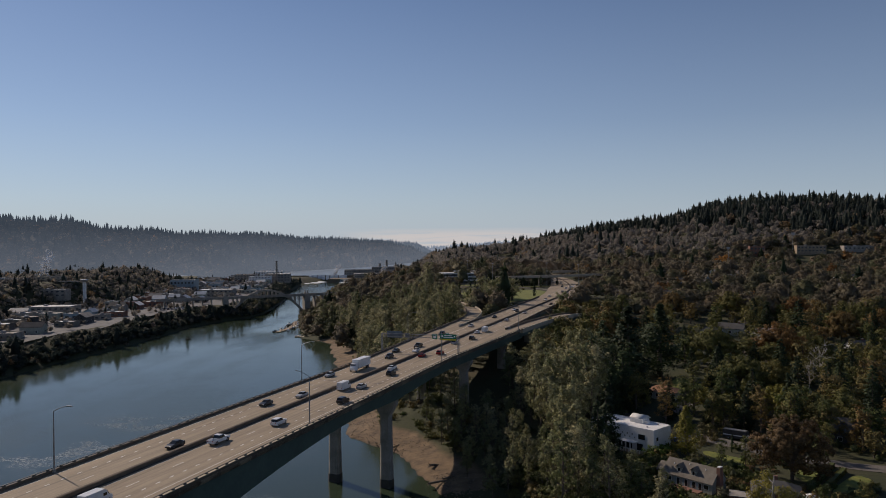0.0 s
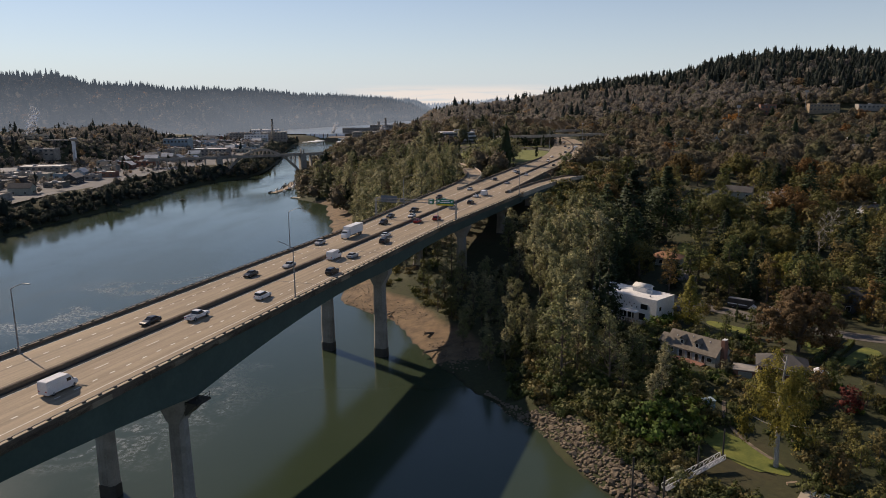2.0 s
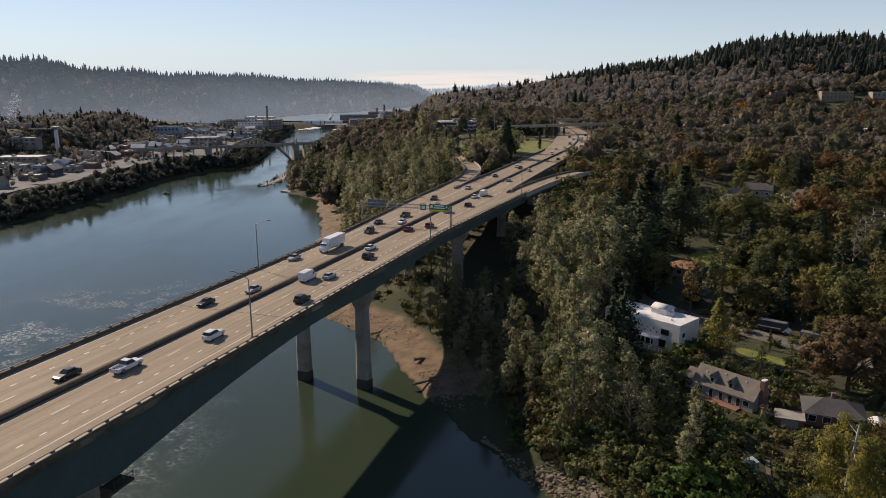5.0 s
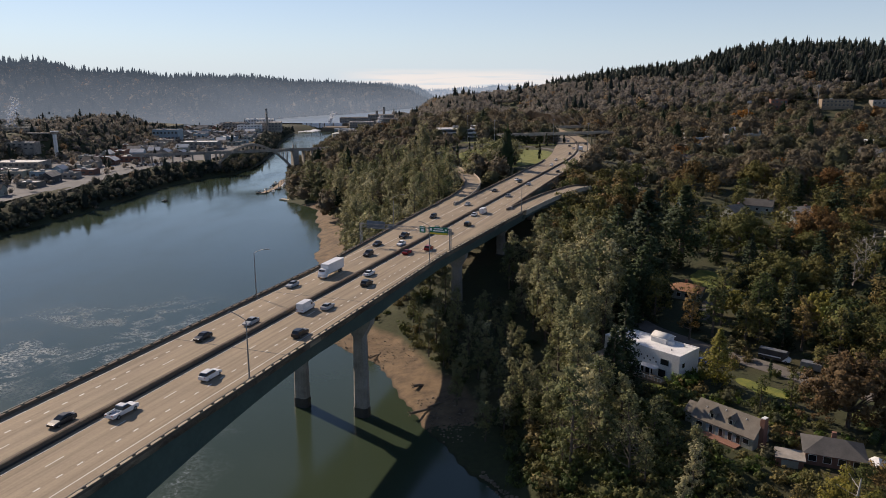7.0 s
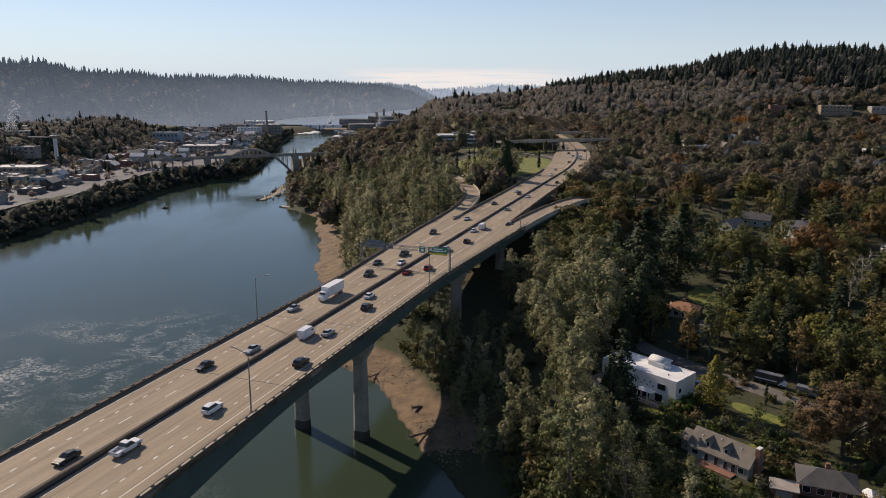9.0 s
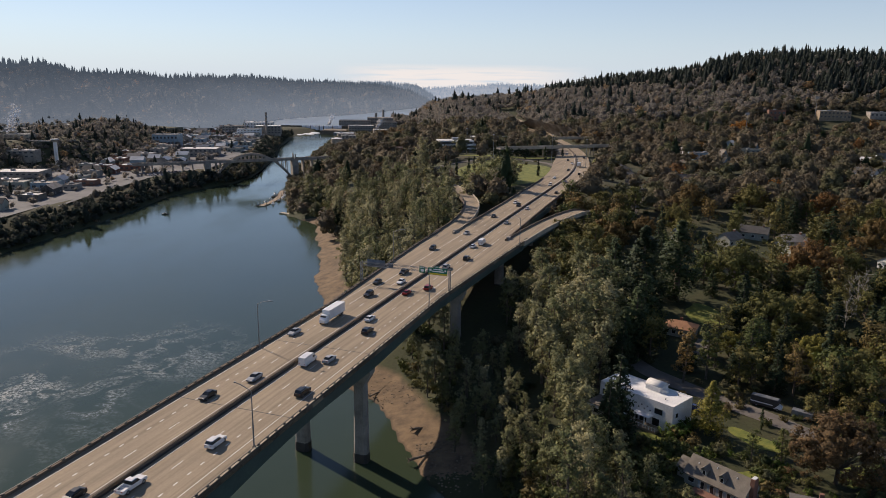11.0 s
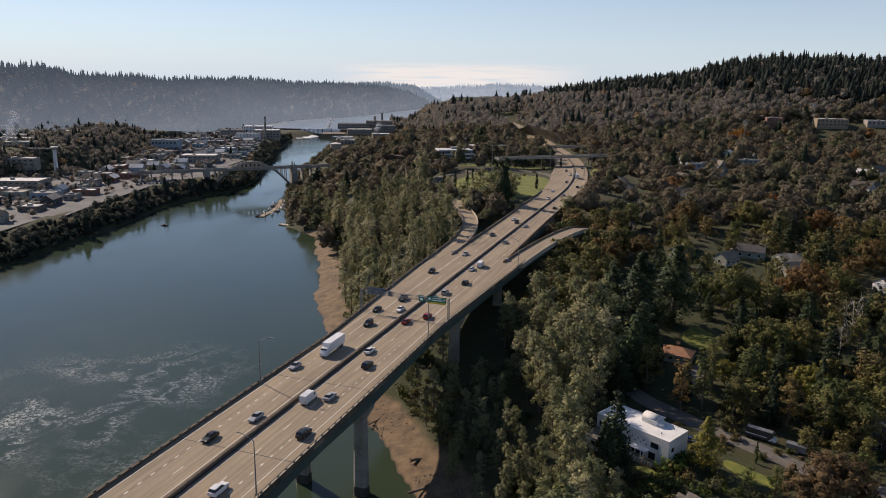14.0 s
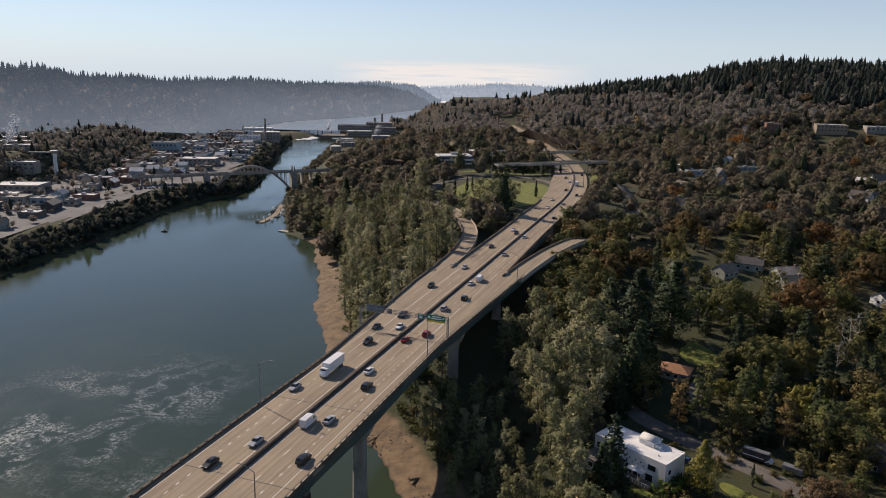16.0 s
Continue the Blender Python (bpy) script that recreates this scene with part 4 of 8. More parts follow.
CLEAR += [(70, 313, 5), (88, 325, 5), (49, 221, 15), (56, 180, 11), (52, 152, 3), (75, 170, 10), (66, 168, 4.5), (82, 166, 4), (86, 226, 8), (92, 212, 9), (74, 212, 9), (47, 207, 5), (100, 192, 12), (110, 188, 12), (76, 283, 10), (82, 268, 9), (92, 305, 12), (57, 128, 9), (46, 127, 6), (86, 186, 9), (63.5, 209, 6), (70, 234, 8), (58, 248, 7)]

CLEAR += [(62, 296, 9), (76, 302, 9), (66, 300, 9), (80, 312, 9), (72, 298, 8), (84, 296, 9), (78, 270, 9), (88, 284, 8), (74, 258, 7)]
# houses in the woods, trees cleared in front so the camera sees them
for a, b, r in ((131, 398, 11), (148, 410, 11), (163, 398, 11), (160, 385, 10), (197, 366, 11), (247, 773, 12), (262, 790, 14), (338, 664, 15), (352, 672, 14), (215, 700, 22), (262, 728, 18), (457, 985, 32), (506, 980, 28), (393, 1010, 18), (445, 955, 24), (490, 948, 22), (294, 585, 13), (305, 590, 13), (170, 620, 13), (202, 637, 14), (-20, 726, 18)):
    CLEAR += [(a, b, r * 0.95), (a * (1 - 17 / b), b - 17, r * 0.75)]


# some of these open the camera's view to roads, offices and houses
CLEAR += [(-18, 692, 16), (8, 700, 24), (36, 690, 24), (66, 680, 18), (-44, 690, 12), (-62, 622, 20), (-54, 655, 20), (-75, 735, 22), (-98, 745, 16), (60, 650, 18), (30, 668, 18), (118, 690, 9), (112, 640, 9), (113, 590, 9), (112, 540, 9), (98, 500, 8), (96, 470, 7), (110, 890, 12), (96, 930, 12), (82, 980, 12), (128, 850, 10), (12, 1490, 20), (10, 1455, 14), (14, 1525, 20), (121, 661, 12), (118, 625, 12), (115, 590, 12), (113, 560, 12), (112, 530, 11), (105, 505, 9), (104, 630, 9), (208, 678, 15), (203, 660, 12), (254, 705, 14), (249, 688, 11), (241, 752, 12), (256, 768, 11)]


def free(x, y, margin=1.0):
    """Where trees may stand: off the road, the ramps, lawns, houses and sight lines."""
    rx, ry = x - BRIDGE_AT[0], y - BRIDGE_AT[1]
    s, o = rx * BRIDGE_DIR[0] + ry * BRIDGE_DIR[1], rx * BRIDGE_DIR[1] - ry * BRIDGE_DIR[0]
    off = o - road_offset(s)
    ok = (s > S_END + 14) | ((s > 620) & (off < np.where(s > 990, -15, -21))) | ((s > 620) & (off > 19)) | (off < np.where((s > 60) & (s < 260), -24, -20)) | (off > np.where((s > 100) & (s < 260), 24, 20)) 
    for a, b, r in CLEAR:
        ok &= (x - a) ** 2 + (y - b) ** 2 > (r * margin) ** 2
    for line in (LEFT_RAMP, RIGHT_RAMP):
        for c in line[::3]:
            ok &= (o - c.x) ** 2 + (s - c.y) ** 2 > 36
    return ok & (np.hypot((x - 18) / 54, (y - 582) / 82) > 1)


LOWER = LEFT_SHORE + RIGHT_SHORE


def scatter(rng, n, x0, x1, y0, y1, gap, ok):
    """Up to n jittered places about gap apart, where ok holds."""
    r = np.random.RandomState(rng.randrange(10 ** 6))
    X, Y = np.meshgrid(np.arange(x0, x1, float(gap)), np.arange(y0, y1, float(gap)))
    X, Y = X.astype(float), Y.astype(float)
    X[1::2] += gap / 2
    X, Y = (X + r.uniform(-0.38, 0.38, X.shape) * gap).ravel(), (Y + r.uniform(-0.38, 0.38, Y.shape) * gap).ravel()
    keep = ok(X, Y)
    P = np.stack([X[keep], Y[keep]], 1)
    return [tuple(p) for p in P[r.permutation(len(P))[:n]].tolist()]


rng = random.Random(5)


def inland(x, y, d0, d1=1e9):
    d = shore_distance(np.stack([x, y], 1), LOWER)
    return (d > d0) & (d < d1)


# riverside cottonwoods on both sides of the bridge's landing
for x, y in scatter(rng, 105, -8, 62, 168, 335, 5.0, lambda x, y: (free(x, y)) & (inland(x, y, 7)) & (x < np.interp(y, [165, 190, 216, 240, 335], [31, 31, 29, 40, 72]))):
    plant("cottonwood", "cottonwood_tree", x, y, "tall olive-green cottonwood on the wooded river bank", "riverside trees", M_LEAF_RIVER, rng.uniform(0.72, 1.05) * (0.52 if x < 20 and y < 262 else 1.0), 5, rng)
for x, y in scatter(rng, 120, -130, -8, 285, 560, 7.4, lambda x, y: (free(x, y)) & (inland(x, y, 10)) & (x < BRIDGE_AT[0] + (y - 139) * 0.308)):
    plant("cottonwood", "cottonwood_tree", x, y, "tall olive-gold cottonwood above the sandy beach", "beach trees", M_LEAF_RIVER, rng.uniform(0.85, 1.3), 5, rng)
for x, y in scatter(rng, 60, 25, 95, 318, 455, 7.0, lambda x, y: free(x, y) & (x < 52 + (y - 330) * 0.36)):
    plant("maple", "alder_tree", x, y, "brown-leaved broadleaf tree beside the ramp", "ramp trees", M_LEAF_BROAD, rng.uniform(0.85, 1.25), 6, rng)
# yards and streets right of the bridge
for x, y in scatter(rng, 150, 50, 285, 240, 450, 11.5, lambda x, y: (free(x, y)) & (x > 20 + (y - 165) * 0.28)):
    plant("maple", "broadleaf_tree", x, y, "rounded autumn broadleaf tree in a yard", "yard trees", M_LEAF_BROAD, rng.uniform(0.75, 1.25), 6, rng)
for x, y in scatter(rng, 70, 95, 210, 120, 240, 8.5, lambda x, y: (free(x, y))):
    plant("maple", "garden_tree", x, y, "rounded autumn broadleaf tree in a yard", "yard trees", M_LEAF_BROAD, rng.uniform(0.6, 1.0), 6, rng)
# dark firs, many added to fill yards that lie in deep shade
for x, y in scatter(rng, 46, 58, 240, 232, 440, 11, lambda x, y: (free(x, y))):
    plant("fir", "fir_tree", x, y, "dark green pointed fir among autumn trees", "firs", M_LEAF_FIR, rng.uniform(0.45, 0.85), 3, rng, None, 1.25)

# woods farther off, joined: crowns of a few dozen clumps each
def far_template(conifer, seed, far):
    """Triangles of one small tree: a lumpy core under loose leaf clumps."""
    r = np.random.RandomState(seed)
    bm = bmesh.new()
    bmesh.ops.create_icosphere(bm, subdivisions=1 if far else 2, radius=1)
    core = np.array([v.co for v in bm.verts])
    tris = np.array([[v.index for v in f.verts] for f in bm.faces])
    bm.free()
    lump = 1 + 0.2 * np.sin(core @ r.normal(size=3) * 4 + 1) + 0.18 * np.sin(core @ r.normal(size=3) * 6) + r.uniform(-0.1, 0.1, len(core))
    if conifer:
        z = core[:, 2] * 0.5 + 0.5
        k = (1.02 - z) ** 0.85 * 2.3 * lump * np.where(z < 0.05, 0.5, 1)
        V = np.stack([core[:, 0] * k, core[:, 1] * k, 0.5 + z * 12.5], 1)
        m = 34
        cs = [(math.cos(a) * 2.9 * (1 - t), math.sin(a) * 2.9 * (1 - t), 0.8 + t * 12.8) for a, t in zip(r.uniform(0, 6.28, m), r.uniform(0, 0.86, m) ** 1.3)]
        rs = [1.2 * (1 - (c[2] - 1.2) / 13) + 0.1 for c in cs]
        L, Q, N = leaf_cloud(cs, rs, 2 if far else 7, 0.95 if far else 0.7, r, 0.6)
    else:
        V = core * lump[:, None] * (2.4, 2.4, 2.3) + (0, 0, 4.9)
        cs = []
        for i in range(34):
            a, e = r.uniform(0, 6.28), r.uniform(-0.5, 1.5)
            k = 3.5 * r.uniform(0.7, 1.15)
            cs.append((math.cos(a) * math.cos(e) * k, math.sin(a) * math.cos(e) * k, 5.0 + math.sin(e) * k * 0.95))
        L, Q, N = leaf_cloud(cs, r.uniform(0.6, 1.2, 34), 2 if far else 10, 1.05 if far else 0.62, r, 0.85)
    out = core * (1, 1, 0.4 if conifer else 1) + (0, 0, 0.15)
    return np.concatenate([V, L]), np.concatenate([tris, Q + len(V)]), np.concatenate([out, N])


def woods(name, places, conifer, tints, sizes, seed, label, far=False, leaf=None):
    """One joined stand of trees at the given places."""
    r = np.random.RandomState(seed)
    temps = [[far_template(k, 30 + i, far) for i in range(6)] for k in (0, 1)]
    P = np.array(places)
    Z = height(P[:, 0], P[:, 1])
    vs, fs, ts, ns, k = [], [], [], [], 0
    for (x, y), z in zip(P, Z):
        c = r.uniform() < (conifer(x, y) if callable(conifer) else conifer)
        V, F, N = temps[int(c)][r.randint(6)]
        sc = r.uniform(*sizes) * (1.15 if c else 1.0)
        a, sx, sy = r.uniform(0, 6.28), r.uniform(0.85, 1.2), r.uniform(0.85, 1.2)
        if c:
            sx, sy = sx * 1.2, sy * 1.2
        R = np.array(((math.cos(a) * sx, -math.sin(a) * sy, 0), (math.sin(a) * sx, math.cos(a) * sy, 0), (0, 0, r.uniform(0.65, 1.2)))) * sc
        vs.append(V @ R.T + (x, y, z - 0.8))
        fs.append(F + k)
        turned = N @ R.T
        ns.append(turned / np.linalg.norm(turned, axis=1)[:, None])
        k += len(V)
        t = r.uniform(0.0, 0.22) if c else r.uniform(*tints) if r.uniform() < 0.95 else r.uniform(0.75, 1.0)
        ts.append(np.full(len(V), t))
    me = raw_mesh(name, np.concatenate(vs), np.concatenate(fs), leaf or M_LEAF_FAR, np.concatenate(ts), normals=np.concatenate(ns))
    return tagged(new(name, me), label, "woods", kind="stuff")


def dry(x, y):
    P = np.stack([x, y], 1)
    return (shore_distance(P, LOWER) > 3) & (shore_distance(P, UPPER_RIVER) > 8)


def wedge(x, y, lo=-36, hi=36):
    az = np.degrees(np.arctan2(x, y))
    return (az > lo) & (az < hi)


mid = scatter(rng, 1900, -150, 640, 440, 1050, 10.6, lambda x, y: (free(x, y)) & (wedge(x, y)) & (dry(x, y)) & (x > np.interp(y, [440, 600, 800, 1050], [-100, -150, -190, -235])) & (~((y < 450) & (x < 270))))
woods("woods", mid, 0.025, (0.3, 0.74), (1.15, 2.15), 3, "mixed autumn trees over streets and houses")
bank = scatter(rng, 760, -375, -225, 300, 1392, 6.0, lambda x, y: (wedge(x, y, -45)) & inland(x, y, 2, np.where(y > 1080, 14, 21)) & (x < -225) & (y < 1290))
woods("woods", bank, 0.05, (0.14, 0.31), (0.6, 1.05), 4, "dark brushy trees along the far river bank", False, M_LEAF_HILL)
brush = scatter(rng, 420, -345, -225, 300, 1120, 5.0, lambda x, y: wedge(x, y, -45) & inland(x, y, 0.5, 12))
woods("woods", brush, 0.0, (0.12, 0.3), (0.4, 0.75), 14, "low dark brush at the far waterline", True, M_LEAF_HILL)
CLEAR += [(x, y, 15) for x, y in ((-470, 690), (-452, 735), (-484, 770), (-500, 722), (-506, 812))]
bluff = scatter(rng, 4600, -960, -360, 480, 1300, 8.0, lambda x, y: free(x, y) & (np.hypot(x, y) < 1240) & wedge(x, y, -42) & inland(x, y, 138, 345))
woods("woods", bluff, 0.14, (0.27, 0.55), (0.6, 1.05), 25, "dark trees on the bluff behind the riverside town", True, M_LEAF_HILL)
flats = scatter(rng, 700, -150, 40, 1040, 1430, 8.5, lambda x, y: dry(x, y) & (x > -150 + (y - 1040) * 0.05) & np.all([np.hypot(x - a, y - b) > 24 for a, b in ((-205, 1330), (-150, 1250), (-190, 1180), (-165, 1390), (-232, 1432), (-185, 1450))], 0))
woods("woods", flats, 0.08, (0.36, 0.7), (0.6, 1.05), 26, "grey-brown trees along the river flats below the falls", True)
right_brush = scatter(rng, 380, -245, -125, 545, 1230, 5.2, lambda x, y: inland(x, y, 0.6, 15))
woods("woods", right_brush, 0.0, (0.34, 0.6), (0.5, 0.95), 27, "dark brush and small trees down to the waterline", True)
under = scatter(rng, 800, 0, 290, 165, 460, 6.6, lambda x, y: free(x, y) & inland(x, y, 9) & (x > -60 + (y - 165) * 0.3))
woods("woods", under, 0.0, (0.15, 0.4), (0.35, 0.6), 28, "low shaded undergrowth below the riverside and garden trees", True)

# ---- lamps, signs and vehicles on the highway ----
def street_lamp(s, o, reach):
    """A tapered pole with a long curved arm that hangs over the road; reach below nought swings it to the left."""
    ob = thing("street_lamp", BRIDGE @ Matrix.Translation((o, s, DECK + 0.5)), "slim grey steel highway lamp with a long curved arm", "street lamp", "bridge lamps")
    part("base", Geo().box(-0.28, 0.28, -0.28, 0.28, -0.6, 0.25, taper=0.2), M_CONCRETE, ob)
    part("pole", Geo().tube((0, 0, 0.2), (0, 0, 11.2), 0.16, 0.09, 8), M_STEEL, ob)
    g, last = Geo(), Vector((0, 0, 11.2))
    for k in range(1, 6):
        t = k / 5
        p = Vector((reach * t, 0, 11.2 + 1.25 * math.sin(t * 1.45)))
        g.tube(last, p, 0.075, 0.065, 6)
        last = p
    part("arm", g, M_STEEL, ob)
    k = 1 if reach > 0 else -1
    part("lamp_head", Geo().box(last.x - 0.1 * k - 0.15, last.x + 0.8 * k + 0.15 if k > 0 else last.x + 0.25, -0.17, 0.17, last.z - 0.08, last.z + 0.1), M_STEEL, ob)


for s, o, r in ((-134, -13.6, 3.6), (-29.5, -13.6, 3.6), (61.9, -13.9, 3.6), (157, -17.4, 3.6), (-82, 15.3, -3.6), (16.4, 15.1, -3.6), (110, 14.9, -3.6), (203, 20.6, -3.6)):
    street_lamp(s, o, r)

gantry = thing("sign_gantry", BRIDGE @ Matrix.Translation((0, 127, DECK)), "grey truss sign gantry with green exit signs over the highway", "road sign", kind="")
for o in (-16.2, 15.6):
    for y in (-0.7, 0.7):
        part("post", Geo().tube((o, y, -0.9), (o, y, 7.6), 0.17, 0.14, 8), M_STEEL, gantry)
    g = Geo()
    for k in range(5):
        g.tube((o, -0.7, 1 + k * 1.3), (o, 0.7, 2.3 + k * 1.3), 0.06, n=5)
    part("post_lacing", g, M_STEEL, gantry)
for y in (-0.6, 0.6):
    for z in (6.3, 7.4):
        part("chord", Geo().tube((-16.2, y, z), (15.6, y, z), 0.08, n=6), M_STEEL, gantry)
g = Geo()
for k in range(21):
    x = -16.2 + k * 1.514
    for y in (-0.6, 0.6):
        g.tube((x, y, 6.3 if k % 2 else 7.4), (x + 1.514, y, 7.4 if k % 2 else 6.3), 0.045, n=4)
part("lacing", g, M_STEEL, gantry)


def sign_panel(x0, x1, z0, z1, y, mat, label, bars, yellow=False):
    p = part("sign_panel", Geo().box(x0, x1, y - 0.05, y + 0.05, z0, z1), mat, gantry, label)
    g = Geo()
    for bx0, bx1, bz0, bz1 in bars:
        g.box(bx0, bx1, y - 0.07, y - 0.052, bz0, bz1)
    if bars:
        part("lettering", g, M_SIGNWHITE, p)
    if yellow:
        part("exit_only_strip", Geo().box(x0 + 0.1, x1 - 0.1, y - 0.075, y - 0.055, z0 + 0.06, z0 + 0.62), M_SIGNYELLOW, p)
    return p


sign_panel(5.3, 7.3, 5.9, 8.0, -0.75, M_SIGN, "small square green route sign", [(5.5, 7.1, 7.5, 7.75), (5.75, 6.85, 6.3, 7.2)])
sign_panel(8.4, 15.0, 5.6, 8.0, -0.75, M_SIGN, "wide green exit sign with yellow lower strip", [(10.2, 13.4, 7.35, 7.7), (9.9, 13.8, 6.65, 7.0), (8.8, 9.6, 6.8, 7.6), (14.1, 14.6, 6.9, 7.5)], True)
sign_panel(10.6, 12.2, 8.02, 8.55, -0.75, M_SIGN, "green exit tab", [(10.8, 12.0, 8.18, 8.4)])
sign_panel(-14.4, -7.8, 5.7, 8.3, 0.78, M_SIGNBACK, "blue-grey back of a large highway sign", [])
sign_panel(-6.6, -4.8, 5.9, 7.6, 0.78, M_SIGNBACK, "blue-grey back of a small highway sign", [])


def wheels(ob, xs, r, w):
    for x in xs:
        for y in (-w, w):
            t = part("wheel", Geo().tube((x, y - 0.11, r), (x, y + 0.11, r), r, n=12), M_RUBBER, ob)
            part("rim", Geo().tube((x, y - 0.125, r), (x, y + 0.125, r), r * 0.58, n=8), M_STEEL, t)


def loft(profile, half_widths):
    """A body from side outline stations (x, z_low, z_high) and half widths low and high."""
    rings = []
    for (x, z0, z1), (a, b) in zip(profile, half_widths):
        rings.append([Vector((x, -a, z0)), Vector((x, -a, z0 + (z1 - z0) * 0.55)), Vector((x, -b, z1)), Vector((x, b, z1)), Vector((x, a, z0 + (z1 - z0) * 0.55)), Vector((x, a, z0))])
    return Geo().sweep(rings)


def lights_on(ob, front, back, w, z):
    for y in (-w, w):
        part("headlight", Geo().box(front - 0.08, front + 0.02, y - 0.2, y + 0.2, z, z + 0.16), M_SIGNWHITE, ob)
        part("tail_light", Geo().box(back - 0.02, back + 0.07, y - 0.13, y + 0.13, z + 0.08, z + 0.3), M_TAIL, ob)


M_TAIL = material("red_lens", 0.3)[0]
M_TAIL.node_tree.nodes["Principled BSDF"].inputs["Base Color"].default_value = (0.3, 0.01, 0.01, 1)


def car(kind, paint):
    """A vehicle facing +x with its wheels on z = 0."""
    ob = new({"sedan": "car", "suv": "car", "pickup": "pickup_truck", "van": "delivery_van"}[kind])
    if kind == "sedan":
        part("body", loft([(-2.3, 0.35, 0.85), (-2.15, 0.25, 0.98), (-1.2, 0.22, 1.0), (0.9, 0.22, 0.98), (1.9, 0.25, 0.86), (2.3, 0.35, 0.7)], [(0.78, 0.7), (0.88, 0.78), (0.9, 0.8), (0.9, 0.8), (0.88, 0.76), (0.75, 0.65)]), paint, ob)
        part("cabin_glass", loft([(-1.75, 0.95, 0.99), (-1.1, 0.95, 1.38), (0.2, 0.95, 1.4), (0.95, 0.95, 0.99)], [(0.74, 0.7), (0.76, 0.6), (0.76, 0.6), (0.74, 0.7)]), M_GLASS, ob)
        part("roof", Geo().box(-1.1, 0.15, -0.6, 0.6, 1.385, 1.45, taper=0.1), paint, ob)
        wheels(ob, (-1.4, 1.4), 0.33, 0.78)
        lights_on(ob, 2.27, -2.28, 0.55, 0.6)
    elif kind == "suv":
        part("body", loft([(-2.35, 0.4, 1.05), (-2.2, 0.3, 1.12), (0.9, 0.28, 1.12), (1.95, 0.3, 1.02), (2.35, 0.42, 0.85)], [(0.84, 0.78), (0.93, 0.84), (0.94, 0.85), (0.92, 0.82), (0.8, 0.7)]), paint, ob)
        part("cabin_glass", loft([(-2.15, 1.08, 1.14), (-1.9, 1.08, 1.66), (0.15, 1.08, 1.68), (0.95, 1.08, 1.14)], [(0.8, 0.76), (0.82, 0.68), (0.82, 0.68), (0.8, 0.76)]), M_GLASS, ob)
        part("roof", Geo().box(-1.95, 0.15, -0.7, 0.7, 1.665, 1.75, taper=0.08), paint, ob)
        wheels(ob, (-1.45, 1.45), 0.38, 0.82)
        lights_on(ob, 2.32, -2.33, 0.6, 0.75)
    elif kind == "pickup":
        part("body", loft([(-2.9, 0.5, 0.72), (0.8, 0.42, 0.72), (1.1, 0.4, 1.12), (2.5, 0.42, 1.08), (2.85, 0.5, 0.9)], [(0.9, 0.9), (0.96, 0.96), (0.96, 0.88), (0.95, 0.85), (0.85, 0.78)]), paint, ob)
        for y in (-0.9, 0.9):
            part("bed_side", Geo().box(-2.9, -0.7, y - 0.06, y + 0.06, 0.6, 1.16), paint, ob)
        part("tailgate", Geo().box(-2.93, -2.84, -0.84, 0.84, 0.62, 1.15), paint, ob)
        part("cab", loft([(-0.8, 0.7, 1.14), (0.85, 0.7, 1.14), (1.3, 0.7, 1.12)], [(0.93, 0.9), (0.93, 0.9), (0.93, 0.88)]), paint, ob)
        part("cabin_glass", loft([(-0.8, 1.1, 1.16), (-0.6, 1.1, 1.74), (0.55, 1.1, 1.76), (1.25, 1.1, 1.16)], [(0.86, 0.82), (0.86, 0.72), (0.86, 0.72), (0.86, 0.82)]), M_GLASS, ob)
        part("roof", Geo().box(-0.68, 0.5, -0.74, 0.74, 1.745, 1.83, taper=0.08), paint, ob)
        wheels(ob, (-1.85, 1.85), 0.42, 0.86)
        lights_on(ob, 2.82, -2.92, 0.65, 0.8)
    else:
        part("body", loft([(-2.9, 0.45, 2.35), (-2.8, 0.35, 2.45), (1.2, 0.35, 2.45), (1.75, 0.35, 1.95), (2.2, 0.35, 1.3), (2.9, 0.45, 1.1)], [(0.95, 0.85), (1.0, 0.9), (1.0, 0.9), (1.0, 0.85), (0.98, 0.85), (0.88, 0.75)]), paint, ob)
        part("windscreen", loft([(1.55, 1.3, 2.06), (1.8, 1.3, 1.97), (2.25, 1.26, 1.33)], [(0.9, 0.83), (0.9, 0.83), (0.88, 0.83)]), M_GLASS, ob)
        for y in (-1.0, 1.0):
            part("side_window", Geo().box(0.75, 1.5, y - 0.03, y + 0.03, 1.35, 1.85), M_GLASS, ob)
        wheels(ob, (-1.8, 1.9), 0.37, 0.88)
        lights_on(ob, 2.87, -2.9, 0.7, 0.75)
    return ob


def box_truck(long):
    ob = new("box_truck")
    n = 8.6 if long else 4.6
    part("cargo_box", Geo().box(-n, 0.6, -1.25, 1.25, 1.05, 3.75), M_VANWHITE, ob, "white cargo box")
    part("cab", loft([(0.8, 0.6, 2.6), (1.9, 0.55, 2.65), (2.5, 0.55, 1.9), (3.0, 0.6, 1.4)], [(1.1, 1.0), (1.15, 1.0), (1.12, 1.0), (1.0, 0.9)]), M_VANWHITE, ob)
    part("windscreen", Geo().box(2.0, 2.36, -0.95, 0.95, 1.85, 2.45, taper=0.1), M_GLASS, ob)
    part("chassis", Geo().box(-n + 0.3, 2.0, -0.5, 0.5, 0.6, 1.04), M_RAIL, ob)
    wheels(ob, (2.0, -n + 1.3, -n + 2.5) if long else (2.0, -n + 1.2), 0.5, 1.0)
    lights_on(ob, 2.98, -n, 0.8, 0.8)
    return ob


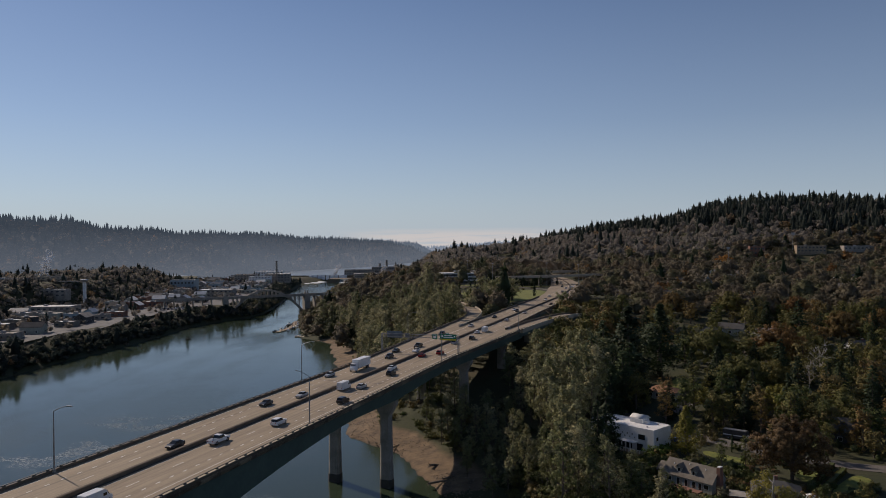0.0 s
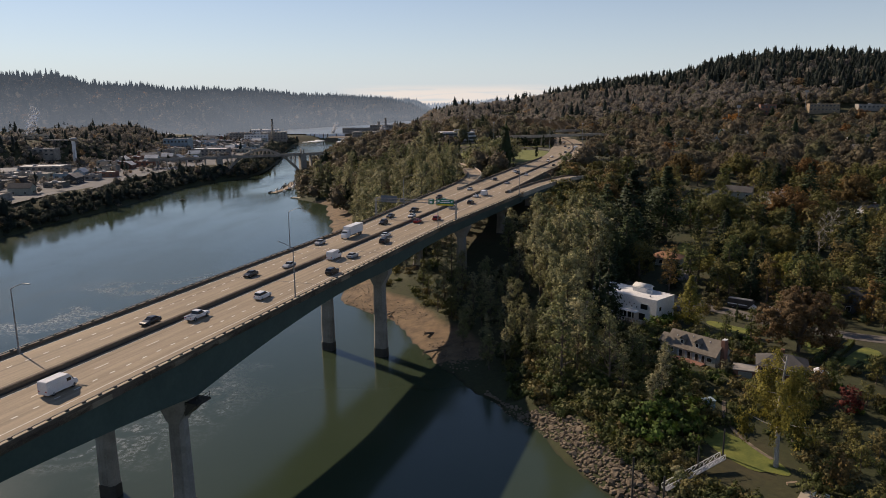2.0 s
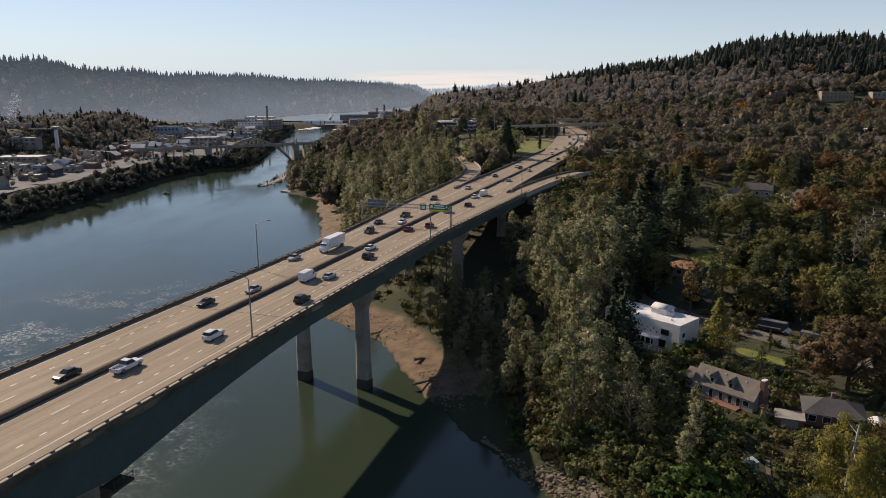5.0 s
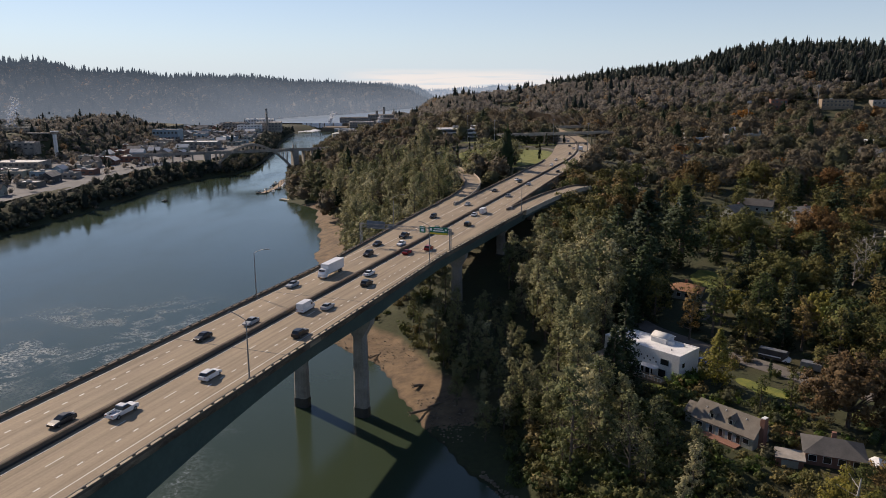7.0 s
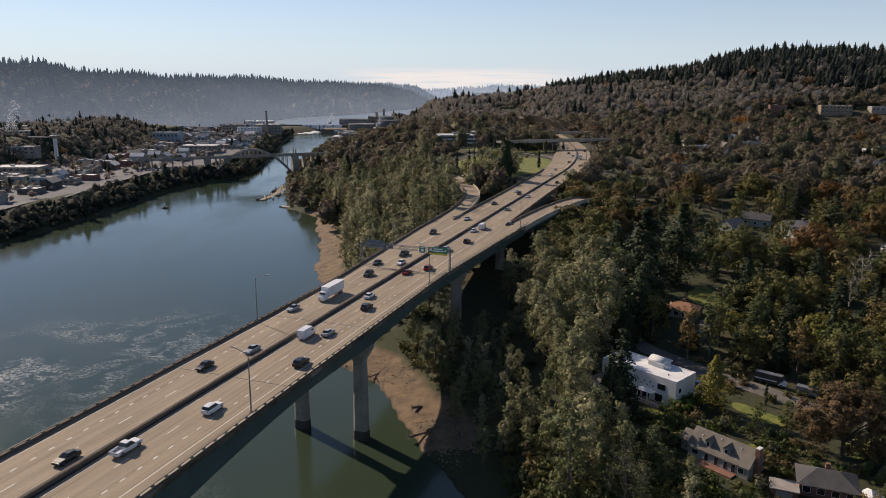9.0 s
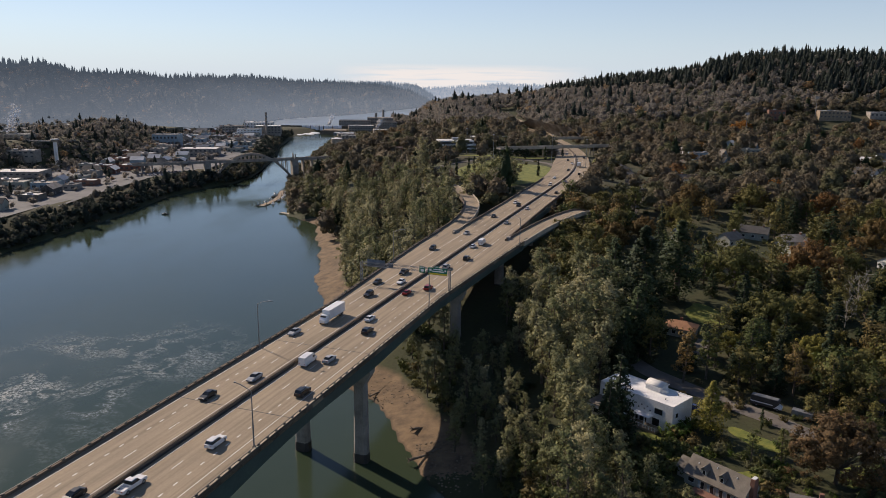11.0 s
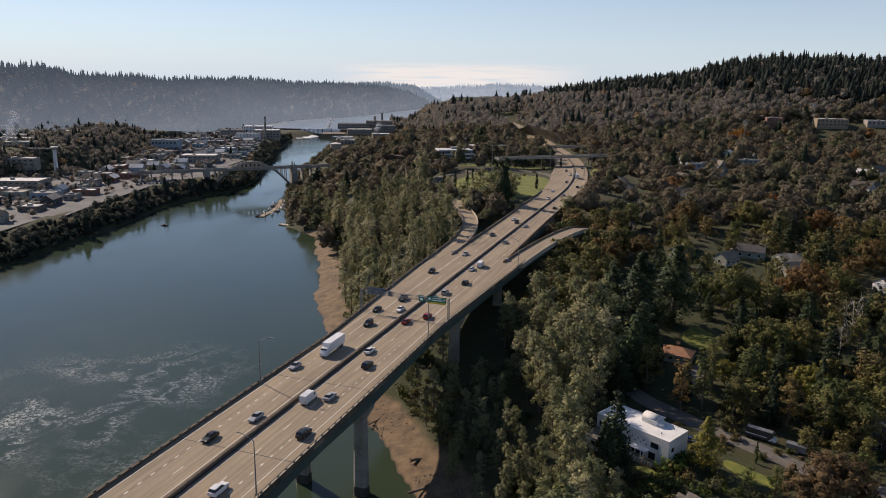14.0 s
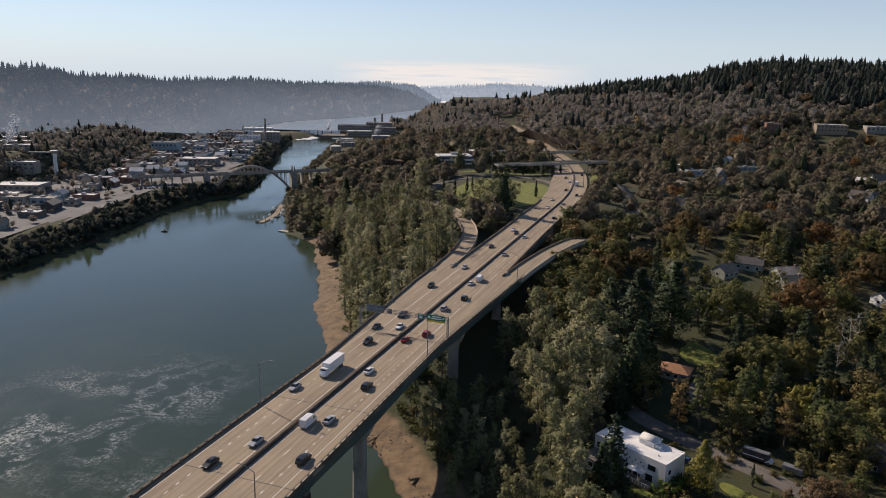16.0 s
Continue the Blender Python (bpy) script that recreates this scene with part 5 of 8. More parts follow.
CAR_WORDS = {"sedan": ("car", "passenger sedan driving on the concrete highway deck"), "suv": ("car", "sport utility car driving on the concrete highway deck"), "pickup": ("pickup truck", "pickup truck driving on the concrete highway deck"), "van": ("van", "white delivery van driving on the concrete highway deck")}
PROTO = {}
BLACK, WHITE_, SILVER, RED_ = (mottled(nm, a, b, 0.7, 0.3) for nm, a, b in (("black_car_paint", (0.012, 0.012, 0.014), (0.02, 0.02, 0.022)), ("white_car_paint", (0.66, 0.66, 0.66), (0.76, 0.76, 0.76)), ("silver_car_paint", (0.3, 0.31, 0.32), (0.4, 0.41, 0.42)), ("red_car_paint", (0.2, 0.008, 0.01), (0.28, 0.012, 0.012))))
PAINTS = {"black": BLACK, "white": WHITE_, "silver": SILVER, "dark red": RED_}


def drive(kind, colour, s, o):
    """Stands a vehicle in its lane: towards the camera left of the median, away from it on the right."""
    x = float(o + road_offset(s))
    m = BRIDGE @ Matrix.Translation((x, s, float(road_height(s)) + 0.01)) @ Matrix.Rotation(radians(-90 if o < 0 else 90), 4, "Z")
    key = (kind, colour)
    if key not in PROTO:
        ob = box_truck(kind == "semi") if kind in ("truck", "semi") else car(kind, PAINTS[colour])
        if kind in ("truck", "semi"):
            tagged(ob, "white box truck driving on the concrete highway deck", "truck", "vehicles on the bridge")
        else:
            tagged(ob, (colour + " " if kind != "van" else "") + CAR_WORDS[kind][1], CAR_WORDS[kind][0], "vehicles on the bridge")
        PROTO[key] = ob
        ob.matrix_world = m
    else:
        copy_thing(PROTO[key], m)


L1, L2, L3, R1, R2, R3 = -3.3, -7.2, -10.8, 3.4, 7.4, 11.2
TRAFFIC = [("suv", "white", -75, L2), ("sedan", "black", -58, L3), ("van", "white", -40.4, R2), ("sedan", "black", -8.2, L1), ("pickup", "white", -2.3, R1), ("suv", "white", 15.2, R2), ("sedan", "silver", 43.9, L1), ("sedan", "black", 32, L2),
           ("suv", "black", 40.9, R3), ("sedan", "silver", 60.1, R2), ("van", "white", 57, R1 - 0.2), ("semi", "white", 86, L2), ("sedan", "silver", 74, L3), ("suv", "black", 113.5, L2), ("sedan", "black", 128, L3), ("sedan", "white", 131, L1),
           ("pickup", "black", 143, L2), ("sedan", "white", 92, R1), ("suv", "black", 82, R2), ("sedan", "dark red", 120, R1), ("suv", "dark red", 127.5, R2 + 0.6), ("suv", "silver", 155.7, R1 + 1), ("suv", "black", 171, R2), ("sedan", "white", 192, R1),
           ("van", "white", 199, R1 + 1.8), ("sedan", "silver", 216, L2), ("suv", "black", 182, L3), ("sedan", "silver", 247, R1), ("sedan", "white", 290, R1), ("sedan", "white", 306, L2), ("suv", "black", 298, L1), ("sedan", "black", 261, L2),
           ("suv", "white", 385, L1), ("sedan", "black", 352, R2), ("sedan", "white", 420, L2), ("suv", "black", 447, R2), ("truck", "white", 500, R1), ("sedan", "black", 470, L1), ("suv", "white", 515, L1), ("sedan", "black", 540, L2), ("sedan", "silver", 405, R1), ("sedan", "black", 565, R2), ("suv", "white", 590, L2), ("sedan", "black", -110, R2), ("sedan", "white", -150, L2)]
for row in TRAFFIC:
    drive(*row)


# ---- overpasses and side road beyond the bridge ----
def overpass(a, b, z, w, label):
    a, b = Vector((*a, z)), Vector((*b, z))
    L = (b - a).length
    m = Matrix.Translation(a) @ (b - a).to_track_quat("X", "Z").to_matrix().to_4x4()
    ob = thing("overpass", m, label, "bridge", kind="structure")
    part("deck", Geo().box(0, L, -w / 2, w / 2, -1.1, 0), M_CONCRETE, ob)
    for y in (-w / 2 - 0.3, w / 2):
        part("parapet", Geo().box(0, L, y, y + 0.3, -1.3, 0.9), M_CURB, ob)
    for x in (L,):
        p = m @ Vector((x, 0, 0))
        part("abutment", Geo().box(x - 4, x + 4, -w / 2 - 0.6, w / 2 + 0.6, hz(p.x, p.y) - z - 2, -1.15, taper=0.03), M_CONCRETE, ob)
    for k in (0.3, 0.62, 0.88):
        p = m @ Vector((L * k, 0, 0))
        g = Geo()
        for y in (-w * 0.3, w * 0.3):
            g.tube((L * k, y, -1.1), (L * k, y, hz(p.x, p.y) - z - 1), 0.55, n=10)
        part("columns", g, M_CONCRETE, ob)


overpass((20, 678), (164, 742), 41.5, 9, "pale concrete street overpass across the highway")
overpass((48, 786), (160, 838), 41.5, 8, "second concrete overpass farther up the highway")


def draped(name, line, half, mat, label, category, lift=0.12, steps=40):
    """A strip of paving laid along a line on the ground."""
    c = curve_through([(*p, 0) for p in line], steps)
    rows = []
    for i, p in enumerate(c):
        a, b = c[max(0, i - 1)], c[min(len(c) - 1, i + 1)]
        t = (b - a).normalized()
        n = Vector((t.y, -t.x, 0))
        rows.append([p + n * half * k for k in (-1, -0.5, 0, 0.5, 1)])
    flat = [q for r in rows for q in r]
    Z = height([q.x for q in flat], [q.y for q in flat])
    V = [(q.x, q.y, z + lift) for q, z in zip(flat, Z)]
    k = 5
    F = [(r * k + i, r * k + i + 1, (r + 1) * k + i + 1, (r + 1) * k + i) for r in range(len(rows) - 1) for i in range(k - 1)]
    ob = new(name, raw_mesh(name, V, F, mat, smooth=True))
    return tagged(ob, label, category, kind="structure")


def lawn_patch(name, cx, cy, rx, ry, turn, mat, label, lift=0.1, wob=0.12, seed=1, z=None):
    """A patch with a wavering outline, laid on the ground."""
    r = np.random.RandomState(seed)
    ph = r.uniform(0, 6.28, 3)
    V, F = [(cx, cy)], []
    n, rings = 36, 6
    for k in range(1, rings + 1):
        for i in range(n):
            a = 2 * math.pi * i / n
            w = (1 + wob * (math.sin(2 * a + ph[0]) + 0.6 * math.sin(3 * a + ph[1]) + 0.4 * math.sin(5 * a + ph[2]))) * k / rings
            x, y = math.cos(a) * rx * w, math.sin(a) * ry * w
            V.append((cx + x * math.cos(turn) - y * math.sin(turn), cy + x * math.sin(turn) + y * math.cos(turn)))
    for i in range(n):
        F.append((0, 1 + i, 1 + (i + 1) % n, 1 + (i + 1) % n))
    quads = [(1 + (k - 1) * n + i, 1 + (k - 1) * n + (i + 1) % n, 1 + k * n + (i + 1) % n, 1 + k * n + i) for k in range(1, rings) for i in range(n)]
    Z = height([p[0] for p in V], [p[1] for p in V]) + lift
    g = Geo()
    g.add([(p[0], p[1], zz) for p, zz in zip(V, Z)], [f[:3] for f in F] + quads)
    return tagged(new(name, _with(g.mesh(name), mat)), label, "lawn", kind="structure")


def _with(me, mat):
    me.materials.append(mat)
    return me


lawn_patch("lawn", 22, 580, 36, 74, -0.24, M_GRASS, "bright green lawn inside the highway loop", seed=2)
lawn_patch("lawn", 30, 692, 50, 8, 0.12, M_GRASS, "green strip of lawn behind the loop road", seed=14)
lawn_patch("lawn", -58, 640, 13, 34, 0.1, M_GRASS, "green park lawn among trees", seed=3)
lawn_patch("lawn", 107, 660, 6, 42, -0.12, M_GRASS, "green verge beside the highway", seed=4)
draped("road", [(-34, 520), (-36, 570), (-22, 632), (4, 662), (36, 668), (62, 646), (68, 606)], 4.0, M_ASPHALT, "loop road round the lawn", "road", 0.2)
draped("road", [(150, 800), (132, 720), (121, 661), (115, 590), (112, 530), (96, 470), (84, 440)], 4.5, M_ASPHALT, "grey side road below the highway", "road", 0.25)
draped("road", [(52, 262), (58, 250), (70, 235), (82, 222), (95, 208), (112, 198), (140, 190), (200, 180)], 3.6, M_ASPHALT, "worn grey residential street", "road", 0.1, 56)
draped("driveway", [(74, 262), (80, 271), (84, 278)], 3.0, M_ASPHALT, "pale driveway in front of the terracotta-roofed house", "driveway", 0.1, 8)
lawn_patch("lawn", 75, 207, 7.5, 3.4, -1.0, M_GRASS, "sunlit green lawn beside the street", seed=5)
lawn_patch("lawn", 47, 206, 4.5, 2.6, -0.8, M_GRASS, "green lawn beside the white house", seed=6)
lawn_patch("lawn", 91, 303, 7, 11, 0.3, M_GRASS, "green lawn in long tree shadows", seed=7)
lawn_patch("lawn", 53.3, 135.5, 10.5, 4.0, -1.13, M_GRASS, "mown lawn above the river gangway", seed=8)
lawn_patch("lawn", 92, 190, 6, 3, 0.9, M_GRASS, "lawn beside clipped hedges", seed=9)
lawn_patch("lawn", 100, 180, 13, 3.6, 0.85, M_GRASS, "lawn beside clipped hedges", seed=10)
lawn_patch("lawn", 66, 188, 5, 3, 0.1, M_GRASS, "small lawn behind the grey house", seed=11)

def rock_cut(line, h, seed, label):
    """A broken rock face that climbs away from the roadside."""
    c = curve_through([(*p, 0) for p in line], 60)
    r = np.random.RandomState(seed)
    rows = 7
    V, F = [], []
    for i, p in enumerate(c):
        a, b = c[max(0, i - 1)], c[min(len(c) - 1, i + 1)]
        t = (b - a).normalized()
        n = Vector((t.y, -t.x, 0))
        base = hz(p.x, p.y)
        f = min(1.0, 4.0 * i / len(c), 4.0 * (1 - i / len(c)) + 0.15)
        for k in range(rows):
            q = p + n * (k * 2.3 + r.uniform(-1.1, 1.1))
            V.append((q.x, q.y, base - 1 + h * f * (k / (rows - 1)) ** 0.8 + r.uniform(-0.9, 0.9)))
    F = [(i * rows + k, i * rows + k + 1, (i + 1) * rows + k + 1, (i + 1) * rows + k) for i in range(len(c) - 1) for k in range(rows - 1)]
    tagged(new("rock_face", raw_mesh("rock_face", V, F, M_CUTROCK)), label, "rock face", kind="structure")


M_CUTROCK = mottled("grey_brown_cut_rock", (0.12, 0.105, 0.085), (0.24, 0.21, 0.17), 0.12, 0.95, 0, 0.5)
M_DRYGRASS = mottled("dry_grass", (0.19, 0.17, 0.06), (0.28, 0.25, 0.1), 0.1, 0.95, 0, 0.2)
rock_cut([(66, 1080), (84, 1010), (100, 950), (116, 890), (132, 850)], 17, 5, "broken grey-brown rock cutting beside the highway")
rock_cut([(128, 640), (124, 590), (121, 545)], 9, 6, "tan earth cutting above the side road")
lawn_patch("lawn", 12, 1495, 20, 44, 0.0, M_DRYGRASS, "dry grass strip cleared under the power line", seed=21)
lawn_patch("lawn", 150, 1010, 22, 9, 0.3, M_DRYGRASS, "small dry field above the rock cutting", seed=22)
lawn_patch("car_park", -78, 736, 24, 16, 0.2, M_ASPHALT, "grey car park beside low shops", seed=23)
lawn_patch("car_park", 40, 742, 26, 12, 0.4, M_ASPHALT, "grey car park beside the office building", seed=24)
lawn_patch("car_park", 92, 482, 9, 6, 0.2, M_ASPHALT, "small grey car park below the side road", seed=25)


def parked(kind, colour, x, y, turn, lift=0.25):
    """A car left standing off the highway."""
    ob = copy_thing(PROTO[kind, colour], Matrix.Translation((x, y, hz(x, y) + lift)) @ Matrix.Rotation(turn, 4, "Z"))
    return tagged(ob, colour + " " + kind + " parked on grey asphalt", CAR_WORDS[kind][0], "parked cars")


pk = random.Random(8)
for cx, cy, turn, n in ((-78, 736, 0.2, 9), (-84, 746, 0.2, 7), (40, 742, 0.4, 8), (92, 482, 0.2, 4), (-282, 690, 0.3, 8), (-292, 668, 0.3, 7)):
    for k in range(n):
        d = (k - n / 2) * 3.4
        parked(*pk.choice((("sedan", "black"), ("suv", "white"), ("sedan", "white"), ("sedan", "silver"), ("suv", "black"))), cx + d * math.cos(turn), cy + d * math.sin(turn), turn + 1.57)


def pylon(x, y, h):
    """A tapered lattice mast with three cross arms."""
    ob = thing("power_pylon", Matrix.Translation((x, y, hz(x, y))), "grey steel lattice power pylon on the cleared strip", "pylon", "power pylons")
    g = Geo()
    corner = lambda k, z: (k[0] * (3.2 - 2.6 * z / h), k[1] * (3.2 - 2.6 * z / h), z)
    ks = ((-1, -1), (1, -1), (1, 1), (-1, 1))
    for i, k in enumerate(ks):
        g.tube(corner(k, -1), corner(k, h), 0.28, 0.2, 4)
        for j in range(6):
            g.tube(corner(k, h * j / 6), corner(ks[(i + 1) % 4], h * (j + 1) / 6), 0.14, 0.14, 4)
    part("mast", g, M_STEEL, ob)
    for z in (0.66, 0.8, 0.94):
        part("cross_arm", Geo().box(-6, 6, -0.3, 0.3, h * z, h * z + 0.5), M_STEEL, ob)


pylon(2, 1470, 20)
pylon(24, 1475, 20)

# ---- houses ----
M_FARGLASS = mottled("grey_window_glass", (0.05, 0.055, 0.06), (0.1, 0.11, 0.12), 0.3, 0.2)


def window(parent, x, z, w, h, y, face=-1, mat=M_GLASS, frame_mat=M_WHITE):
    """A pane in a proud frame on a wall that faces along y."""
    f = part("window", Geo().box(x - w / 2 - 0.1, x + w / 2 + 0.1, min(y, y + face * 0.06), max(y, y + face * 0.06), z - 0.1, z + h + 0.1), frame_mat, parent)
    part("pane", Geo().box(x - w / 2, x + w / 2, min(y + face * 0.06, y + face * 0.075), max(y + face * 0.06, y + face * 0.075), z, z + h), mat, f)
    return f


def window_x(parent, x, z, w, h, y, face=1, mat=M_GLASS):
    f = part("window", Geo().box(min(x, x + face * 0.06), max(x, x + face * 0.06), y - w / 2 - 0.1, y + w / 2 + 0.1, z - 0.1, z + h + 0.1), M_WHITE, parent)
    part("pane", Geo().box(min(x + face * 0.06, x + face * 0.075), max(x + face * 0.06, x + face * 0.075), y - w / 2, y + w / 2, z, z + h), mat, f)


def gable_roof(L, W, eave, ridge, over=0.4, thick=0.22):
    g = Geo()
    hw = W / 2 + over
    dz = (ridge - eave) * over / (W / 2)
    outline = [(-hw, eave - dz), (0, ridge), (hw, eave - dz), (hw, eave - dz + thick), (0, ridge + thick), (-hw, eave - dz + thick)]
    m = Matrix.Rotation(radians(90), 4, "Z")
    rings = []
    for x in (-L / 2 - over, L / 2 + over):
        rings.append([Vector((x, a, b)) for a, b in outline])
    return g.sweep(rings)


def gable_house(name, x, y, turn, L, W, wall_h, ridge, wall_mat, roof_mat, label, group="houses", chimney=True, windows=3):
    ob = thing(name, Matrix.Translation((x, y, hz(x, y))) @ Matrix.Rotation(turn, 4, "Z"), label, "house", group)
    rings = [[Vector((k, -W / 2, -1.5)), Vector((k, W / 2, -1.5)), Vector((k, W / 2, wall_h)), Vector((k, 0, ridge - 0.05)), Vector((k, -W / 2, wall_h))] for k in (-L / 2, L / 2)]
    part("wall", Geo().sweep(rings), wall_mat, ob)
    part("roof", gable_roof(L, W, wall_h, ridge), roof_mat, ob)
    for i in range(windows):
        wx = -L / 2 + L * (i + 0.5) / windows
        window(ob, wx, 0.9, 1.3, 1.3, -W / 2)
        window(ob, wx, 0.9, 1.3, 1.3, W / 2, 1)
    window_x(ob, L / 2, 1.0, 1.4, 1.3, 0)
    window_x(ob, -L / 2, 1.0, 1.4, 1.3, 0, -1)
    if chimney:
        c = part("chimney", Geo().box(L * 0.28, L * 0.28 + 0.9, -0.45, 0.45, wall_h, ridge + 0.9), M_BRICK, ob)
        part("chimney_cap", Geo().box(L * 0.28 - 0.1, L * 0.28 + 1.0, -0.55, 0.55, ridge + 0.9, ridge + 1.05), M_CONCRETE, c)
    return ob


def white_house():
    """Flat-roofed white house with a barrel-vaulted roof light and a lower wing."""
    z = 9.6
    ax = -0.782
    ob = thing("white_house", Matrix.Translation((48.8, 220.5, z)) @ Matrix.Rotation(ax, 4, "Z"), "two-storey white stucco house with flat white roof and vaulted skylight", "house", "houses")
    L, W, H = 23.3, 10.1, 6.95
    part("wall", Geo().box(-L / 2, L / 2, -W / 2, W / 2, -2, H), M_WHITE, ob)
    part("roof", Geo().box(-L / 2 + 0.25, L / 2 - 0.25, -W / 2 + 0.25, W / 2 - 0.25, H, H + 0.06), M_WHITE, ob, "white membrane roof with grey stains")
    for a in ((-L / 2, L / 2, -W / 2, -W / 2 + 0.24), (-L / 2, L / 2, W / 2 - 0.24, W / 2), (-L / 2, -L / 2 + 0.24, -W / 2 + 0.24, W / 2 - 0.24), (L / 2 - 0.24, L / 2, -W / 2 + 0.24, W / 2 - 0.24)):
        part("parapet", Geo().box(*a, H, H + 0.3), M_WHITE, ob)
    # roof light: a box with a curved vault
    x0, x1, y0, y1 = -0.5, 4.2, 0.7, 4.8
    part("skylight_wall", Geo().box(x0, x1, y0, y1, H, H + 1.5), M_WHITE, ob)
    arc = [(y0 - 0.2 + (y1 - y0 + 0.4) * t, H + 1.5 + 1.05 * math.sin(math.pi * t)) for t in np.linspace(0, 1, 11)]
    rings = [[Vector((k, a, b)) for a, b in arc] for k in (x0 - 0.2, x1 + 0.2)]
    part("vault", Geo().sweep(rings), M_PALEROOF, ob, "pale grey barrel vault", True)
    part("vault_rim", Geo().box(x0 - 0.3, x1 + 0.3, y0 - 0.3, y1 + 0.3, H + 1.44, H + 1.56), M_WHITE, ob)
    part("stair_wall", Geo().box(x1, x1 + 1.6, y0 + 0.6, y0 + 1.8, H + 0.07, H + 1.0), M_WHITE, ob)
    for x, y in ((7.5, -2.0), (-6.0, 1.0), (8.5, 3.0)):
        part("roof_vent", Geo().tube((x, y, H), (x, y, H + 0.5), 0.18, n=8), M_STEEL, ob)
    # garden front
    for x in (-9.5, -5.2, 7.4):
        window(ob, x, 3.7, 2.3, 1.5, -W / 2, -1, M_GLASS, M_BLUE)
    for i in range(5):
        window(ob, -3.2 + i * 1.8, 4.6, 0.4, 0.4, -W / 2)
        window(ob, -2.3 + i * 1.8, 3.7, 0.4, 0.4, -W / 2)
    for x in (-2.5, 0.2, 2.9, 6.8):
        window(ob, x, 0.15, 2.1, 2.1, -W / 2)
    window_x(ob, L / 2, 3.6, 1.2, 1.2, -3)
    for x in (1.6, 4.6):
        part("pergola_post", Geo().box(x - 0.12, x + 0.12, -W / 2 - 2.4, -W / 2 - 2.16, -1, 2.7), M_WHITE, ob)
    part("pergola_beam", Geo().box(0.8, 6.0, -W / 2 - 2.5, -W / 2 - 0.1, 2.7, 2.85), M_WHITE, ob)
    part("deck", Geo().box(-4, 8.8, -W / 2 - 3.6, -W / 2 - 0.1, -1.2, 0.05), M_WOOD, ob, "pale timber deck")
    for i in range(14):
        x = -4 + i * 0.98
        part("deck_post", Geo().box(x, x + 0.08, -W / 2 - 3.6, -W / 2 - 3.5, 0.05, 1.0), M_WHITE, ob)
    part("deck_rail", Geo().box(-4, 8.8, -W / 2 - 3.6, -W / 2 - 3.5, 1.0, 1.1), M_WHITE, ob)
    part("wing", Geo().box(-L / 2 + 0.5, -1.8, -W / 2 - 6.5, -W / 2 - 0.01, -2, 2.9), M_WHITE, ob)
    part("wing_roof", Geo().box(-L / 2 + 0.2, -1.5, -W / 2 - 6.8, -W / 2 - 0.02, 2.9, 3.15), M_SHINGLE, ob, "grey-brown flat roof of the lower wing")
    window(ob, -8.2, 0.7, 1.4, 1.2, -W / 2 - 6.5)
    window(ob, -4.6, 0.7, 1.4, 1.2, -W / 2 - 6.5)


white_house()


def cape_house():
    """One-and-a-half storey house with two dormers, brick chimney and a terrace."""
    ax = math.atan2(-13.1, 11.9)
    ob = thing("cape_cod_house", Matrix.Translation((57.9, 182.0, 9.3)) @ Matrix.Rotation(ax, 4, "Z") @ Matrix.Scale(0.86, 4), "grey cottage with brown shingle roof, two dormers and brick chimney", "house", "houses")
    L, W, E, R = 17.0, 8.4, 2.9, 6.6
    rings = [[Vector((k, -W / 2, -2)), Vector((k, W / 2, -2)), Vector((k, W / 2, E)), Vector((k, 0, R - 0.05)), Vector((k, -W / 2, E))] for k in (-L / 2, L / 2)]
    part("wall", Geo().sweep(rings), M_SIDING, ob)
    part("roof", gable_roof(L, W, E, R), M_SHINGLE, ob, "grey-brown shingle roof")
    part("lower_roof", gable_roof(3.4, 5.6, 2.6, 4.6), M_SHINGLE, ob).matrix_local = Matrix.Translation((-L / 2 - 1.6, 0.4, 0))
    part("lower_wall", Geo().box(-L / 2 - 3.2, -L / 2 - 0.01, -2.4, 3.2, -2, 2.6), M_SIDING, ob)
    for x in (-3.4, 1.8):
        d = part("dormer", Geo().box(x - 0.85, x + 0.85, -W / 2 + 0.9, -0.6, 3.6, 5.3), M_SIDING, ob)
        part("dormer_roof", gable_roof(3.0, 1.9, 5.3, 6.2, 0.2, 0.12), M_SHINGLE, d).matrix_local = Matrix.Translation((x, -W / 2 + 2.1, 0)) @ Matrix.Rotation(radians(90), 4, "Z")
        window(d, x, 3.95, 0.8, 1.1, -W / 2 + 0.9)
    window(ob, -6.4, 0.8, 1.7, 1.3, -W / 2)
    for x in (-3.4, -0.6, 2.0, 4.2):
        part("door", Geo().box(x - 0.95, x - 0.35, -W / 2 - 0.07, -W / 2, 0, 2.2), M_BLUE, ob)
        window(ob, x + 0.35, 0.1, 1.0, 2.1, -W / 2)
    window(ob, 6.6, 0.8, 1.5, 1.3, -W / 2)
    part("chimney", Geo().box(L / 2 + 0.02, L / 2 + 1.2, -1.6, 0.5, -2, R + 0.9, taper=0.05), M_BRICK, ob)
    part("chimney_cap", Geo().box(L / 2 + 0.1, L / 2 + 1.1, -1.4, 0.3, R + 0.9, R + 1.1), M_WHITE, ob)
    part("terrace", Geo().box(-5, 5.5, -W / 2 - 2.8, -W / 2 - 0.08, -1.2, -0.05), M_BRICK, ob, "red brick terrace")
    for x, y in ((-6, -1.6), (-4.6, -2.9), (4.8, -1.2), (-1, -0.9)):
        part("roof_vent", Geo().tube((x, y, E + 1), (x, y, R - abs(y) * 0.88 + 0.55), 0.14, n=6), M_WHITE, ob)


cape_house()

